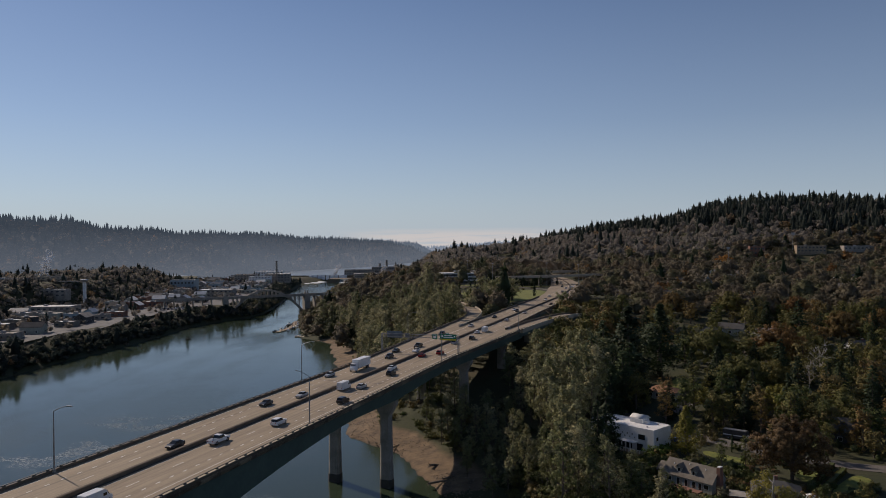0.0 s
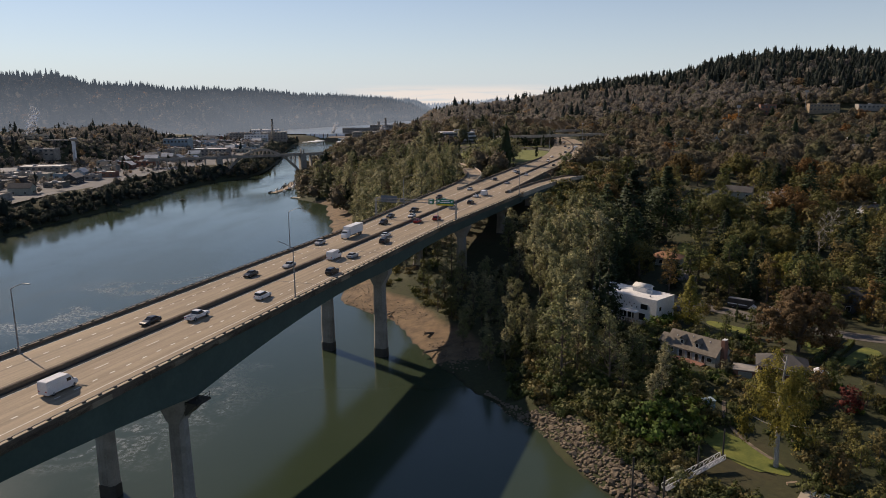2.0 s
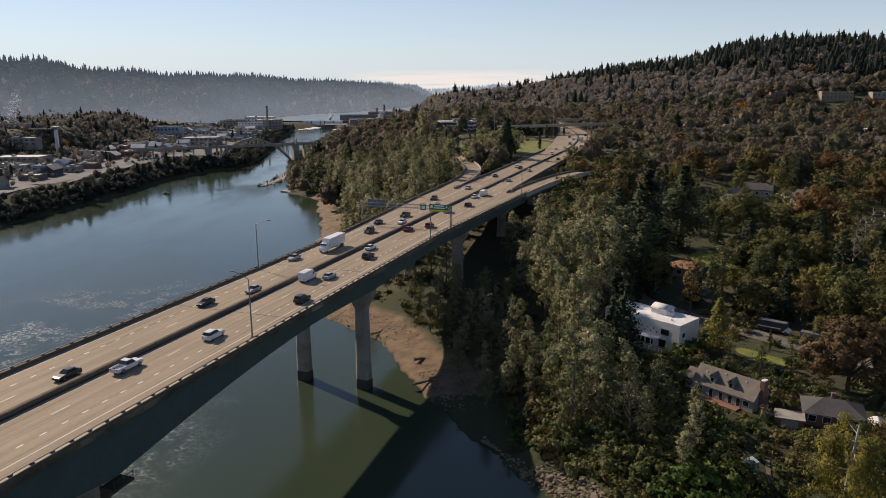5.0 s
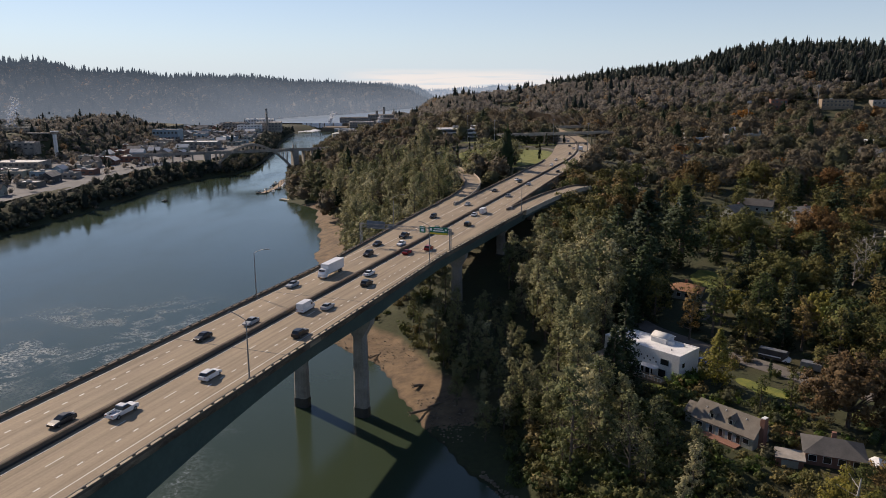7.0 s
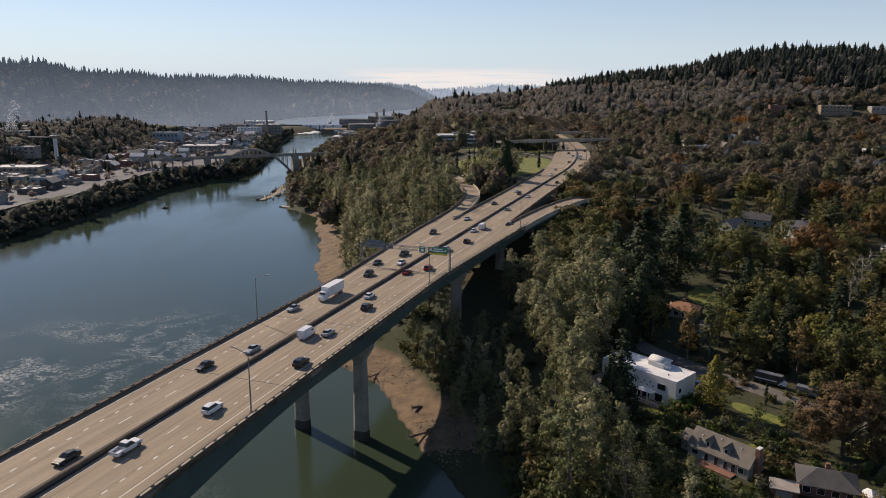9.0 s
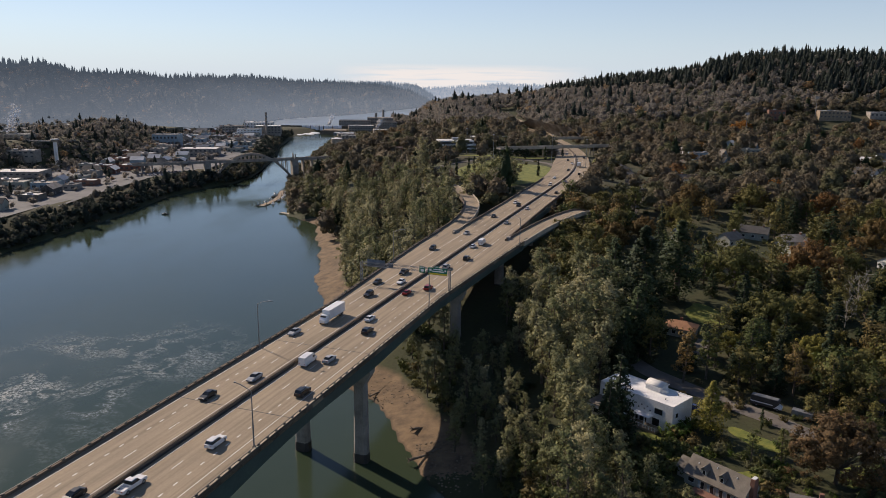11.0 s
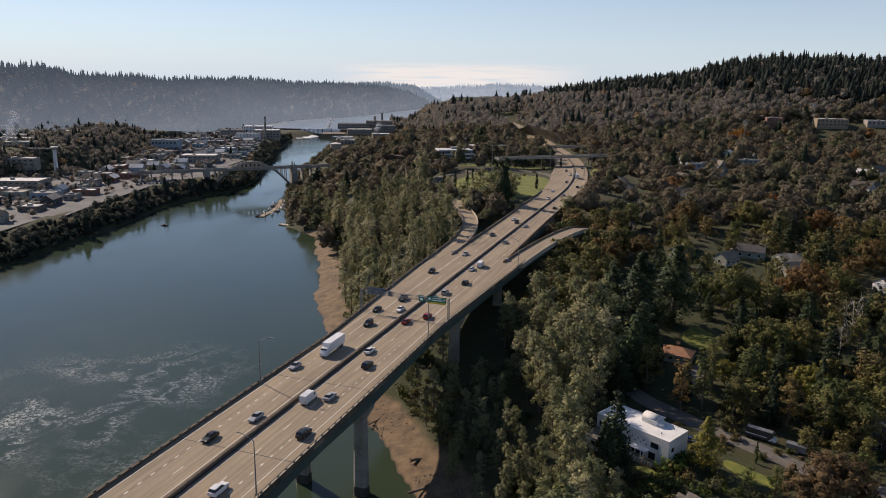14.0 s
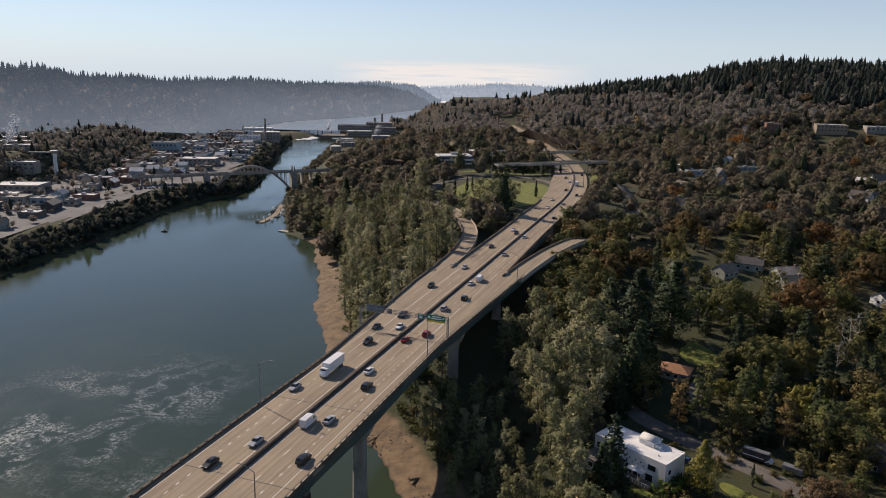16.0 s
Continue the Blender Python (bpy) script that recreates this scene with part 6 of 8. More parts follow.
shed = thing("garden_shed", Matrix.Translation((51.6, 151.8, hz(51.6, 151.8))) @ Matrix.Rotation(0.25, 4, "Z"), "small pale blue-green garden shed with flat roof", "shed")
part("wall", Geo().box(-1.1, 1.1, -1.0, 1.0, -0.4, 2.3), M_BLUE, shed)
part("roof", Geo().box(-1.25, 1.25, -1.15, 1.15, 2.3, 2.42), M_BLUE, shed)
part("door", Geo().box(-0.5, 0.4, -1.04, -1.0, 0, 1.9), M_SIDING, shed)


def hip_house(x, y, turn, L, W, wall_h, ridge, wall_mat, roof_mat, label):
    ob = thing("hip_roofed_house", Matrix.Translation((x, y, hz(x, y))) @ Matrix.Rotation(turn, 4, "Z"), label, "house", "houses")
    part("wall", Geo().box(-L / 2, L / 2, -W / 2, W / 2, -2, wall_h), wall_mat, ob)
    a, b, k = L / 2 + 0.6, W / 2 + 0.6, (L - W) / 2 + 0.5
    g = Geo().add([(-a, -b, wall_h), (a, -b, wall_h), (a, b, wall_h), (-a, b, wall_h), (-k, 0, ridge), (k, 0, ridge)], [(0, 1, 5, 4), (1, 2, 5), (2, 3, 4, 5), (3, 0, 4), (3, 2, 1, 0)])
    part("roof", g, roof_mat, ob)
    for i in range(4):
        window(ob, -L / 2 + L * (i + 0.5) / 4, 0.9, 1.4, 1.3, -W / 2)
    part("chimney", Geo().box(-0.5, 0.4, 0.6, 1.4, wall_h, ridge + 0.9), M_BRICK, ob)
    return ob


hip_house(75.5, 171, -0.35, 11, 8, 2.7, 4.9, M_BRICK, M_DARKROOF, "low brick house with dark hipped roof and chimney")
hip_house(76, 284, -0.5, 11, 8, 3.0, 5.0, M_SIDING, M_TERRACOTTA, "small house with terracotta hipped roof")
gable_house("dark_barn", 121, 226, -0.2, 13, 9, 4.0, 7.5, M_DARKROOF, M_DARKROOF, "dark weathered wooden house among trees", "houses", False, 2)
for x, y, t, L, W, wm, rm, lab in ((131, 398, 0.6, 11, 9, M_SIDING, M_SHINGLE, "cream house with brown gable roof"), (148, 410, -0.5, 14, 9, M_SIDING, M_DARKROOF, "house with dark gable roof"),
                                   (163, 398, 0.2, 13, 10, M_SIDING, M_CONCRETE, "house with pale grey gable roof"), (160, 385, 0.2, 12, 8, M_SIDING, M_SHINGLE, "house with brown shingled roof"),
                                   (197, 366, 0.4, 11, 9, M_WHITE, M_DARKROOF, "white house with dark roof"), (108, 404, 0.5, 8, 6, M_SIDING, M_BLUE, "small house with blue-grey roof")):
    gable_house("house", x, y, t, L, W, 3.4, 6.2, wm, rm, lab)
hr = random.Random(9)
for x, y in ((247, 773), (262, 790), (236, 800), (270, 760), (338, 664), (352, 672), (205, 742), (222, 690), (300, 830), (420, 860), (370, 800), (180, 850), (250, 880), (320, 905), (400, 700), (150, 545), (294, 585), (306, 592), (170, 620), (202, 637)):
    gable_house("house", x, y, hr.uniform(0, 3.14), hr.uniform(10, 16), hr.uniform(8, 10), hr.uniform(4, 6.5), hr.uniform(8, 10.5), hr.choice((M_WHITE, M_SIDING, M_WHITE, M_BLUE)), hr.choice((M_SHINGLE, M_DARKROOF, M_SHINGLE, M_PALEROOF)), "pale gabled house among autumn trees", "hillside houses", True, 2)


def block(name, x, y, turn, L, W, H, wall_mat, roof_mat, label, group="", floors=2, z=None, bays=None):
    """A flat-roofed building with parapet, bands of windows and roof plant."""
    ob = thing(name, Matrix.Translation((x, y, hz(x, y) if z is None else z)) @ Matrix.Rotation(turn, 4, "Z"), label, "building", group)
    part("wall", Geo().box(-L / 2, L / 2, -W / 2, W / 2, -4, H), wall_mat, ob)
    part("roof", Geo().box(-L / 2 + 0.3, L / 2 - 0.3, -W / 2 + 0.3, W / 2 - 0.3, H, H + 0.1), roof_mat, ob)
    g = Geo()
    for a in ((-L / 2, L / 2, -W / 2, -W / 2 + 0.3), (-L / 2, L / 2, W / 2 - 0.3, W / 2), (-L / 2, -L / 2 + 0.3, -W / 2 + 0.3, W / 2 - 0.3), (L / 2 - 0.3, L / 2, -W / 2 + 0.3, W / 2 - 0.3)):
        g.box(*a, H, H + 0.6)
    part("parapet", g, wall_mat, ob)
    part("roof_plant", Geo().box(-L * 0.2, -L * 0.2 + 3, -1.2, 1.6, H + 0.1, H + 1.5), M_STEEL, ob)
    bays = bays or max(2, int(L / 4.5))
    fh = H / floors
    for k in range(floors):
        for i in range(bays):
            wx = -L / 2 + L * (i + 0.5) / bays
            part("window", Geo().box(wx - L / bays * 0.24, wx + L / bays * 0.24, -W / 2 - 0.06, -W / 2, k * fh + fh * 0.35, k * fh + fh * 0.72), M_FARGLASS, ob)
    return ob


block("school_building", 458, 992, -0.25, 36, 24, 9, M_WOOD, M_PALEROOF, "pale stone school building on the wooded hillside", "", 2)
block("school_hall", 522, 985, -0.25, 44, 22, 6, M_CONCRETE, M_PALEROOF, "long low pale-roofed hall on the hillside", "", 1)
block("brick_building", 393, 1010, -0.2, 20, 16, 12, M_BRICK, M_PALEROOF, "red brick building on the wooded hillside", "", 2)
block("apartment_block", 215, 700, 0.15, 40, 12, 6, M_BLUE, M_DARKROOF, "long low blue-grey apartment block", "", 2)
block("apartment_block", 262, 728, 0.15, 30, 11, 6, M_SIDING, M_DARKROOF, "long low grey apartment block", "", 2)
def banded_office(x, y, turn, L, W, floors, label):
    """Stacked pale floor bands over recessed dark glass, stepping back upwards."""
    ob = thing("office_building", Matrix.Translation((x, y, hz(x, y))) @ Matrix.Rotation(turn, 4, "Z"), label, "building", "offices")
    part("plinth", Geo().box(-L / 2, L / 2, -W / 2, W / 2, -4, 0.6), M_CONCRETE, ob)
    for k in range(floors):
        z, d = 0.6 + k * 3.4, 1.6 * k
        for i in range(8):
            x0 = -L / 2 + 0.9 + (L - 1.8 - d) * i / 8
            part("window", Geo().box(x0 + 0.12, x0 + (L - 1.8 - d) / 8 - 0.12, -W / 2 + 0.9 + d, -W / 2 + 1.1 + d, z, z + 2.1), M_FARGLASS, ob)
        part("wall", Geo().box(-L / 2 + 0.8, L / 2 - 0.8 - d, -W / 2 + 1.12 + d, W / 2 - 0.8, z, z + 2.1), M_DARKROOF, ob)
        part("floor_band", Geo().box(-L / 2, L / 2 - d, -W / 2 + d, W / 2, z + 2.1, z + 3.4), M_PALEROOF, ob, "pale concrete floor band")
    part("roof_plant", Geo().box(-4, 3, 0, 5, 0.6 + floors * 3.4, 2.6 + floors * 3.4), M_STEEL, ob)


banded_office(-18, 724, 0.25, 36, 22, 3, "three-storey office building with pale bands and dark glass")
block("office_building", 14, 778, 0.1, 40, 20, 9, M_CONCRETE, M_PALEROOF, "low concrete office building behind cypresses", "", 2)
block("shop_building", -84, 776, 0.1, 18, 14, 6, M_BRICK, M_DARKROOF, "low brick shop by a car park", "", 1)

# ---- the town across the river ----
tr = random.Random(21)
TOWN_WALLS = (M_BRICK, M_CONCRETE, M_SIDING, M_CONCRETE, M_DARKROOF, M_BLUE, M_SHINGLE)
for name, x, y, L, W, H, wm, rm, lab in (("warehouse", -424, 688, 30, 13, 7, M_CONCRETE, M_PALEROOF, "long white-roofed warehouse in the riverside town"), ("office_block", -398, 955, 32, 24, 14, M_BLUE, M_DARKROOF, "blue-grey office block in the town"),
                                        ("store", -312, 842, 40, 24, 8, M_CONCRETE, M_PALEROOF, "white-fronted store with pale roof"), ("warehouse", -390, 632, 40, 24, 7, M_CONCRETE, M_PALEROOF, "flat pale-roofed warehouse near the river bank")):
    block(name, x, y, 0.12, L, W, H, wm, rm, lab, "town buildings", 2)
for row in range(37):
    for col in range(6):
        y = 438 + row * 24 + tr.uniform(-5, 5)
        x = float(np.interp(y, [430, 500, 657, 743, 848, 934, 1078, 1200, 1330], [-318, -316, -314, -294, -278, -290, -324, -352, -372])) - 4 - col * 21 + tr.uniform(-3, 3)
        if any(abs(x - a) < 36 and abs(y - b) < 28 for a, b in ((-418, 700), (-398, 955), (-312, 842), (-390, 632))) or tr.random() < 0.22 or hz(x, y) > 17:
            continue
        H = tr.choice((3.6, 4, 4, 5, 5, 6))
        wm, rm = tr.choice(TOWN_WALLS), tr.choice((M_PALEROOF, M_DARKROOF, M_PALEROOF, M_STEEL, M_CONCRETE, M_CONCRETE))
        if tr.random() < 0.25:
            gable_house("town_house", x, y, 0.12 + 1.57 * tr.randrange(2), tr.uniform(10, 16), tr.uniform(8, 11), H, H + 3, wm, rm, "small gabled town house by the river", "town houses", False, 2)
        else:
            block("town_building", x, y, 0.12 + tr.uniform(-0.05, 0.05), tr.uniform(9, 19), tr.uniform(10, 18), H, wm, rm, "flat-roofed low town building by the river", "town buildings", 1 if H < 7 else 2)
M_TOWNPAVE = mottled("worn_grey_paving", (0.075, 0.078, 0.082), (0.15, 0.152, 0.155), 0.05, 0.9)


def paved(name, x0, x1, y0, y1, step, ok, mat, label):
    """Level paving laid over the ground wherever ok holds."""
    X, Y = np.meshgrid(np.arange(x0, x1 + 0.1, step), np.arange(y0, y1 + 0.1, step))
    Z = height(X, Y) + 0.2
    n = X.shape[1]
    i = (np.arange(X.shape[0] - 1)[:, None] * n + np.arange(n - 1)[None]).ravel()
    q = np.stack([i, i + 1, i + 1 + n, i + n], 1)
    cx, cy = X.ravel()[q].mean(1), Y.ravel()[q].mean(1)
    q = q[ok(cx, cy)]
    used, inv = np.unique(q, return_inverse=True)
    V = np.stack([X.ravel(), Y.ravel(), Z], 1)[used]
    return tagged(new(name, raw_mesh(name, V, inv.reshape(-1, 4), mat, smooth=True)), label, "pavement", kind="structure")


paved("pavement", -440, -260, 430, 1330, 9, lambda x, y: inland(x, y, 28, 150), M_TOWNPAVE, "grey streets and car parks between the town buildings")
street_trees = scatter(tr, 560, -460, -280, 420, 1330, 11, lambda x, y: inland(x, y, 36) & wedge(x, y, -40))
woods("woods", street_trees, 0.1, (0.4, 0.75), (0.5, 0.95), 15, "small autumn street trees between town buildings", True, M_LEAF_HILL)

lift_tower = thing("lift_tower", Matrix.Translation((-401, 706, 14)), "slim pale concrete lift tower with observation deck against the bluff", "tower")
part("shaft", Geo().box(-1.4, 1.4, -1.3, 1.3, -4, 24, cut=0.3), M_WHITE, lift_tower)
part("observation_deck", Geo().tube((0, 0, 24), (0, 0, 26.5), 2.6, 3.6, 14), M_CONCRETE, lift_tower)
part("roof", Geo().tube((0, 0, 26.52), (0, 0, 27.1), 3.9, 3.4, 14), M_PALEROOF, lift_tower)
part("footbridge", Geo().box(-26, -4.5, -1.2, 1.2, 24.5, 25.6), M_CONCRETE, lift_tower)


def smokestack(x, y, h, r, label, z=None):
    ob = thing("smokestack", Matrix.Translation((x, y, 12 if z is None else z)), label, "chimney", "mill chimneys")
    part("stack", Geo().tube((0, 0, -4), (0, 0, h), r, r * 0.75, 10), M_CONCRETE, ob)
    part("rim", Geo().tube((0, 0, h), (0, 0, h + 0.8), r * 0.85, r * 0.85, 10), M_RAIL, ob)


# mills at the falls
for x, y, L, W, H, t, wm, rm in ((-330, 1180, 40, 30, 12, 0.2, M_CONCRETE, M_PALEROOF), (-360, 1235, 46, 30, 14, 0.2, M_WHITE, M_PALEROOF), (-345, 1130, 34, 22, 10, 0.15, M_WHITE, M_DARKROOF), (-385, 1180, 34, 26, 11, 0.2, M_CONCRETE, M_DARKROOF), (-375, 1290, 40, 26, 12, 0.2, M_CONCRETE, M_PALEROOF),
                                   (-232, 1432, 60, 28, 13, 0.1, M_CONCRETE, M_DARKROOF), (-185, 1450, 50, 26, 18, 0.1, M_CONCRETE, M_CONCRETE), (-205, 1330, 44, 24, 10, 0.2, M_CONCRETE, M_PALEROOF), (-165, 1390, 36, 24, 13, 0.1, M_CONCRETE, M_DARKROOF), (-158, 1262, 30, 20, 8, 0.2, M_CONCRETE, M_PALEROOF), (-196, 1150, 22, 14, 6, 0.2, M_CONCRETE, M_PALEROOF), (-225, 1270, 34, 16, 6, 0.15, M_BLUE, M_PALEROOF), (-212, 1215, 26, 14, 5, 0.3, M_CONCRETE, M_PALEROOF)):
    block("mill_building", x, y, t, L, W, H, wm, rm, "large grey paper mill building beside the falls", "mill buildings", 3)
tank = thing("storage_tank", Matrix.Translation((-202, 1085, hz(-202, 1085))), "round cream storage tank on the river flats", "tank")
part("shell", Geo().tube((0, 0, -2), (0, 0, 9), 8, 8, 24), M_CURB, tank)
part("lid", Geo().tube((0, 0, 9), (0, 0, 10.5), 8.2, 1.0, 24), M_PALEROOF, tank)
low_flats = scatter(tr, 420, -235, -100, 1020, 1420, 8, lambda x, y: dry(x, y) & np.all([np.hypot(x - a, y - b) > 21 for a, b in ((-205, 1330), (-158, 1262), (-196, 1150), (-165, 1390), (-225, 1270), (-212, 1215), (-202, 1085), (-232, 1432), (-185, 1450))], 0))
woods("woods", low_flats, 0.05, (0.36, 0.7), (0.35, 0.7), 36, "low grey-brown trees between the mill buildings", True)
smokestack(-327, 1160, 34, 2.0, "tall dark brick mill smokestack")
smokestack(-186, 1500, 24, 2.6, "tall grey smokestack among the mill buildings", 14)
smokestack(-200, 1496, 17, 3.2, "squat grey smokestack among the mill buildings", 14)

# the falls: a broken white step across the river with rock shelves
M_FALLS = mottled("falling_white_water", (0.6, 0.64, 0.66), (0.85, 0.87, 0.88), 0.08, 0.6, 0, 0.6)
falls = thing("waterfall", Matrix.Translation((-292, 1398, 0)), "broad white waterfall over a rock shelf", "waterfall")
rf = random.Random(4)
for k in range(9):
    x = -36 + k * 8.5
    prof = [(-3 - rf.uniform(2, 7), -0.4), (-1.5, 3 + rf.uniform(0, 2)), (0, 10), (3, 12.2), (6, 12.1), (6, -1)]
    part("fall", Geo().sweep([[Vector((x + d, b, c)) for b, c in prof] for d in (0, rf.uniform(5.5, 8.4))]), M_FALLS, falls)
part("shelf", Geo().box(-60, 55, 2, 12, -3, 11.6), M_ROCK, falls, "dark rock shelf")
for k in range(7):
    x0, y0 = -14 + rf.uniform(-9, 9), -3 - k * 11
    g = Geo()
    pts = [(x0 + math.cos(a) * rf.uniform(9, 14) * (1 - k * 0.06), y0 + math.sin(a) * rf.uniform(7, 10)) for a in np.linspace(0, 6.28, 13)[:-1]]
    low, high = 0.15, 1.6 - k * 0.18
    g.add([(x, y, low) for x, y in pts] + [(x0 + (x - x0) * 0.6, y0 + (y - y0) * 0.6, high) for x, y in pts], [tuple(range(12, 24))] + [(i, (i + 1) % 12, 12 + (i + 1) % 12, 12 + i) for i in range(12)])
    part("rapid", g, M_FALLS, falls, "churned white water below the falls", True)
part("island", Geo().box(8, 62, -52, 2, -3, 7, taper=0.12), M_ROCK, falls, "dark walled mill island")


def steam_material():
    m, n, l, b = material("white_steam", 1.0)
    b.inputs["Base Color"].default_value = (0.85, 0.86, 0.88, 1)
    clear, blend = n.new("ShaderNodeBsdfTransparent"), n.new("ShaderNodeMixShader")
    blend.inputs[0].default_value = 0.22
    l.new(clear.outputs[0], blend.inputs[1])
    l.new(b.outputs[0], blend.inputs[2])
    l.new(blend.outputs[0], n["Material Output"].inputs[0])
    return m


M_STEAM = steam_material()


def plume(x, y, z, h, w, seed, label):
    """A leaning cloud of thin white wisps."""
    r = np.random.RandomState(seed)
    cs = [(h * t * 0.45 + r.normal() * w * 0.25 * (0.4 + t), r.normal() * w * 0.25, h * t) for t in r.uniform(0, 1, 60)]
    V, F, N = leaf_cloud(cs, [w * (0.25 + 0.3 * c[2] / h) for c in cs], 14, w * 0.22, r)
    ob = new("steam_plume", raw_mesh("steam_plume", V, F, M_STEAM, normals=N))
    ob.matrix_world = Matrix.Translation((x, y, z))
    tagged(ob, label, "steam", kind="stuff")


plume(-283, 1425, 10, 22, 9, 1, "white spray rising over the waterfall")
plume(-178, 1330, 9, 20, 8, 2, "white steam rising from the mill")
plume(-470, 742, 40, 30, 9, 3, "thin white smoke rising from the bluff")


def arch_bridge():
    """Concrete deck arch with spandrel columns and two stout piers with obelisks."""
    a, b = Vector((-255, 716, 20.5)), Vector((-186, 752, 20.5))
    ob = thing("arch_bridge", Matrix.Translation(a) @ (b - a).to_track_quat("X", "Z").to_matrix().to_4x4(), "old concrete arch bridge with spandrel columns over the river", "bridge", kind="structure")
    L = (b - a).length
    part("deck", Geo().box(-70, L + 70, -4.5, 4.5, -1.0, 0), M_CONCRETE, ob)
    for y in (-4.6, 4.2):
        part("balustrade", Geo().box(-70, L + 70, y, y + 0.4, 0, 1.2), M_CONCRETE, ob)
    for y in (-3.6, 2.6):
        top, low = [], []
        for t in np.linspace(0, 1, 25):
            z = -17.5 + 24.0 * (1 - (2 * t - 1) ** 2)
            top.append((L * t, z + 0.9))
            low.append((L * t, z - 0.9 - abs(2 * t - 1)))
        part("arch_rib", Geo().sweep([[Vector((x, y, z)), Vector((x, y + 1.4, z)), Vector((x, y + 1.4, zl)), Vector((x, y, zl))] for (x, z), (_, zl) in zip(top, low)]), M_CONCRETE, ob)
        for t in np.linspace(0.06, 0.94, 18):
            z = -17.5 + 24.0 * (1 - (2 * t - 1) ** 2)
            part("spandrel_column", Geo().box(L * t - 0.35, L * t + 0.35, y + 0.2, y + 1.2, min(z, -0.5), max(z, -0.5)), M_CONCRETE, ob)
    for x in (-3.5, L + 3.5):
        p = part("pier", Geo().box(x - 3, x + 3, -5.4, 5.4, -24, 0.2, taper=0.05), M_CONCRETE, ob)
        for y in (-5, 5):
            part("obelisk", Geo().box(x - 0.9, x + 0.9, y - 0.9, y + 0.9, 0.2, 5.5, taper=0.5), M_CONCRETE, p)
    for x in list(np.arange(-62, -8, 9)) + list(np.arange(L + 12, L + 66, 9)):
        part("approach_column", Geo().box(x - 0.5, x + 0.5, -4, 4, -24, -1), M_CONCRETE, ob)


arch_bridge()
for k, (x, y, L) in enumerate(((-470, 690, 34), (-452, 735, 28), (-484, 770, 40), (-500, 722, 24), (-506, 812, 30), (-520, 860, 26), (-478, 880, 20))):
    block("bluff_building", x, y, 0.3, L, 14, 4.5, (M_CONCRETE, M_CURB, M_SIDING)[k % 3], M_PALEROOF, "pale flat-roofed building on the bluff above town", "bluff buildings", 2)

# ---- on the river ----
dock = thing("floating_dock", Matrix.Translation((-171, 630, 0)) @ Matrix.Rotation(radians(-2), 4, "Z"), "long curved floating dock with moored boats", "dock")
for k in range(12):
    y = -38 + k * 6.8
    x = 3.0 * math.sin(k * 0.35) - (k - 6) * 0.4
    part("float", Geo().box(x - 2.2, x + 2.2, y, y + 6.4, -0.2, 0.6), M_WOOD, dock)
    if k % 2 == 0:
        part("pile", Geo().tube((x + 2.8, y + 3, -4), (x + 2.8, y + 3, 4.5), 0.22, n=7), M_DRIFT, dock)
for k in range(10):
    y = -34 + k * 7.4
    x = 3.0 * math.sin(k * 0.38) - (k - 5) * 0.4 + (4.4 if k % 2 else -4.4)
    boat = thing("moored_boat", Matrix.Translation((-171 + x, 630 + y, 0)) @ Matrix.Rotation(radians(80 + 20 * (k % 3)), 4, "Z"), "small white motor boat moored at the dock", "boat", "moored boats")
    part("hull", loft([(-2.8, -0.2, 0.8), (0.8, -0.25, 0.85), (2.2, -0.1, 0.95), (3.0, 0.5, 1.05)], [(1.0, 1.15), (1.05, 1.2), (0.6, 0.8), (0.05, 0.1)]), M_WHITE if k % 3 else M_RAIL, boat)
    part("cabin", Geo().box(-1.2, 0.9, -0.75, 0.75, 0.8, 1.9, taper=0.2), M_WHITE if k % 2 else M_BLUE, boat)
dock2 = thing("landing_stage", Matrix.Translation((-141, 561, 0)) @ Matrix.Rotation(radians(-30), 4, "Z"), "small pale landing stage at the river bank", "dock")
part("float", Geo().box(-7, 5, -2, 2, -0.2, 0.7), M_CURB, dock2)
part("ramp", Geo().box(4.5, 14, -0.8, 0.8, 0.7, 1.0), M_STEEL, dock2)
buoy = thing("fishing_boat", Matrix.Translation((-231, 551, 0)), "small dark fishing boat alone on the river", "boat")
part("hull", loft([(-2.2, -0.2, 0.7), (0.8, -0.2, 0.75), (2.4, 0.3, 0.95)], [(0.85, 1.0), (0.85, 1.0), (0.05, 0.1)]), M_RAIL, buoy)
part("console", Geo().box(-0.6, 0.4, -0.4, 0.4, 0.7, 1.5), M_RAIL, buoy)

# ---- gardens, shore and driftwood near by ----
nr = random.Random(31)
plant("birch", "weeping_birch", 58.2, 130, "weeping birch with yellow-green leaves and white trunk", "", M_LEAF_BIRCH, 1.42, 1, nr, M_PALEBARK, 1.12)
plant("dome", "copper_maple", 86, 186, "broad dense copper-brown garden maple", "", M_LEAF_MAPLE, 1.0, 1, nr, None, 1.06)
plant("fir", "fir_tree", 38.5, 207, "lone dark fir before the white house", "firs", M_LEAF_FIR, 0.95, 1, nr, None, 1.1)
plant("fir", "fir_tree", 34.5, 199, "dark fir above the rocky bank", "firs", M_LEAF_FIR, 0.8, 1, nr)
for x, y, sc in ((28, 212, 0.75), (26, 222, 0.85), (37, 194, 0.42), (34, 236, 0.8), (46, 168, 0.45), (41, 171, 0.5)):
    plant("cottonwood", "cottonwood_tree", x, y, "tall olive-green cottonwood on the wooded river bank", "riverside trees", M_LEAF_RIVER, sc, 5, nr)
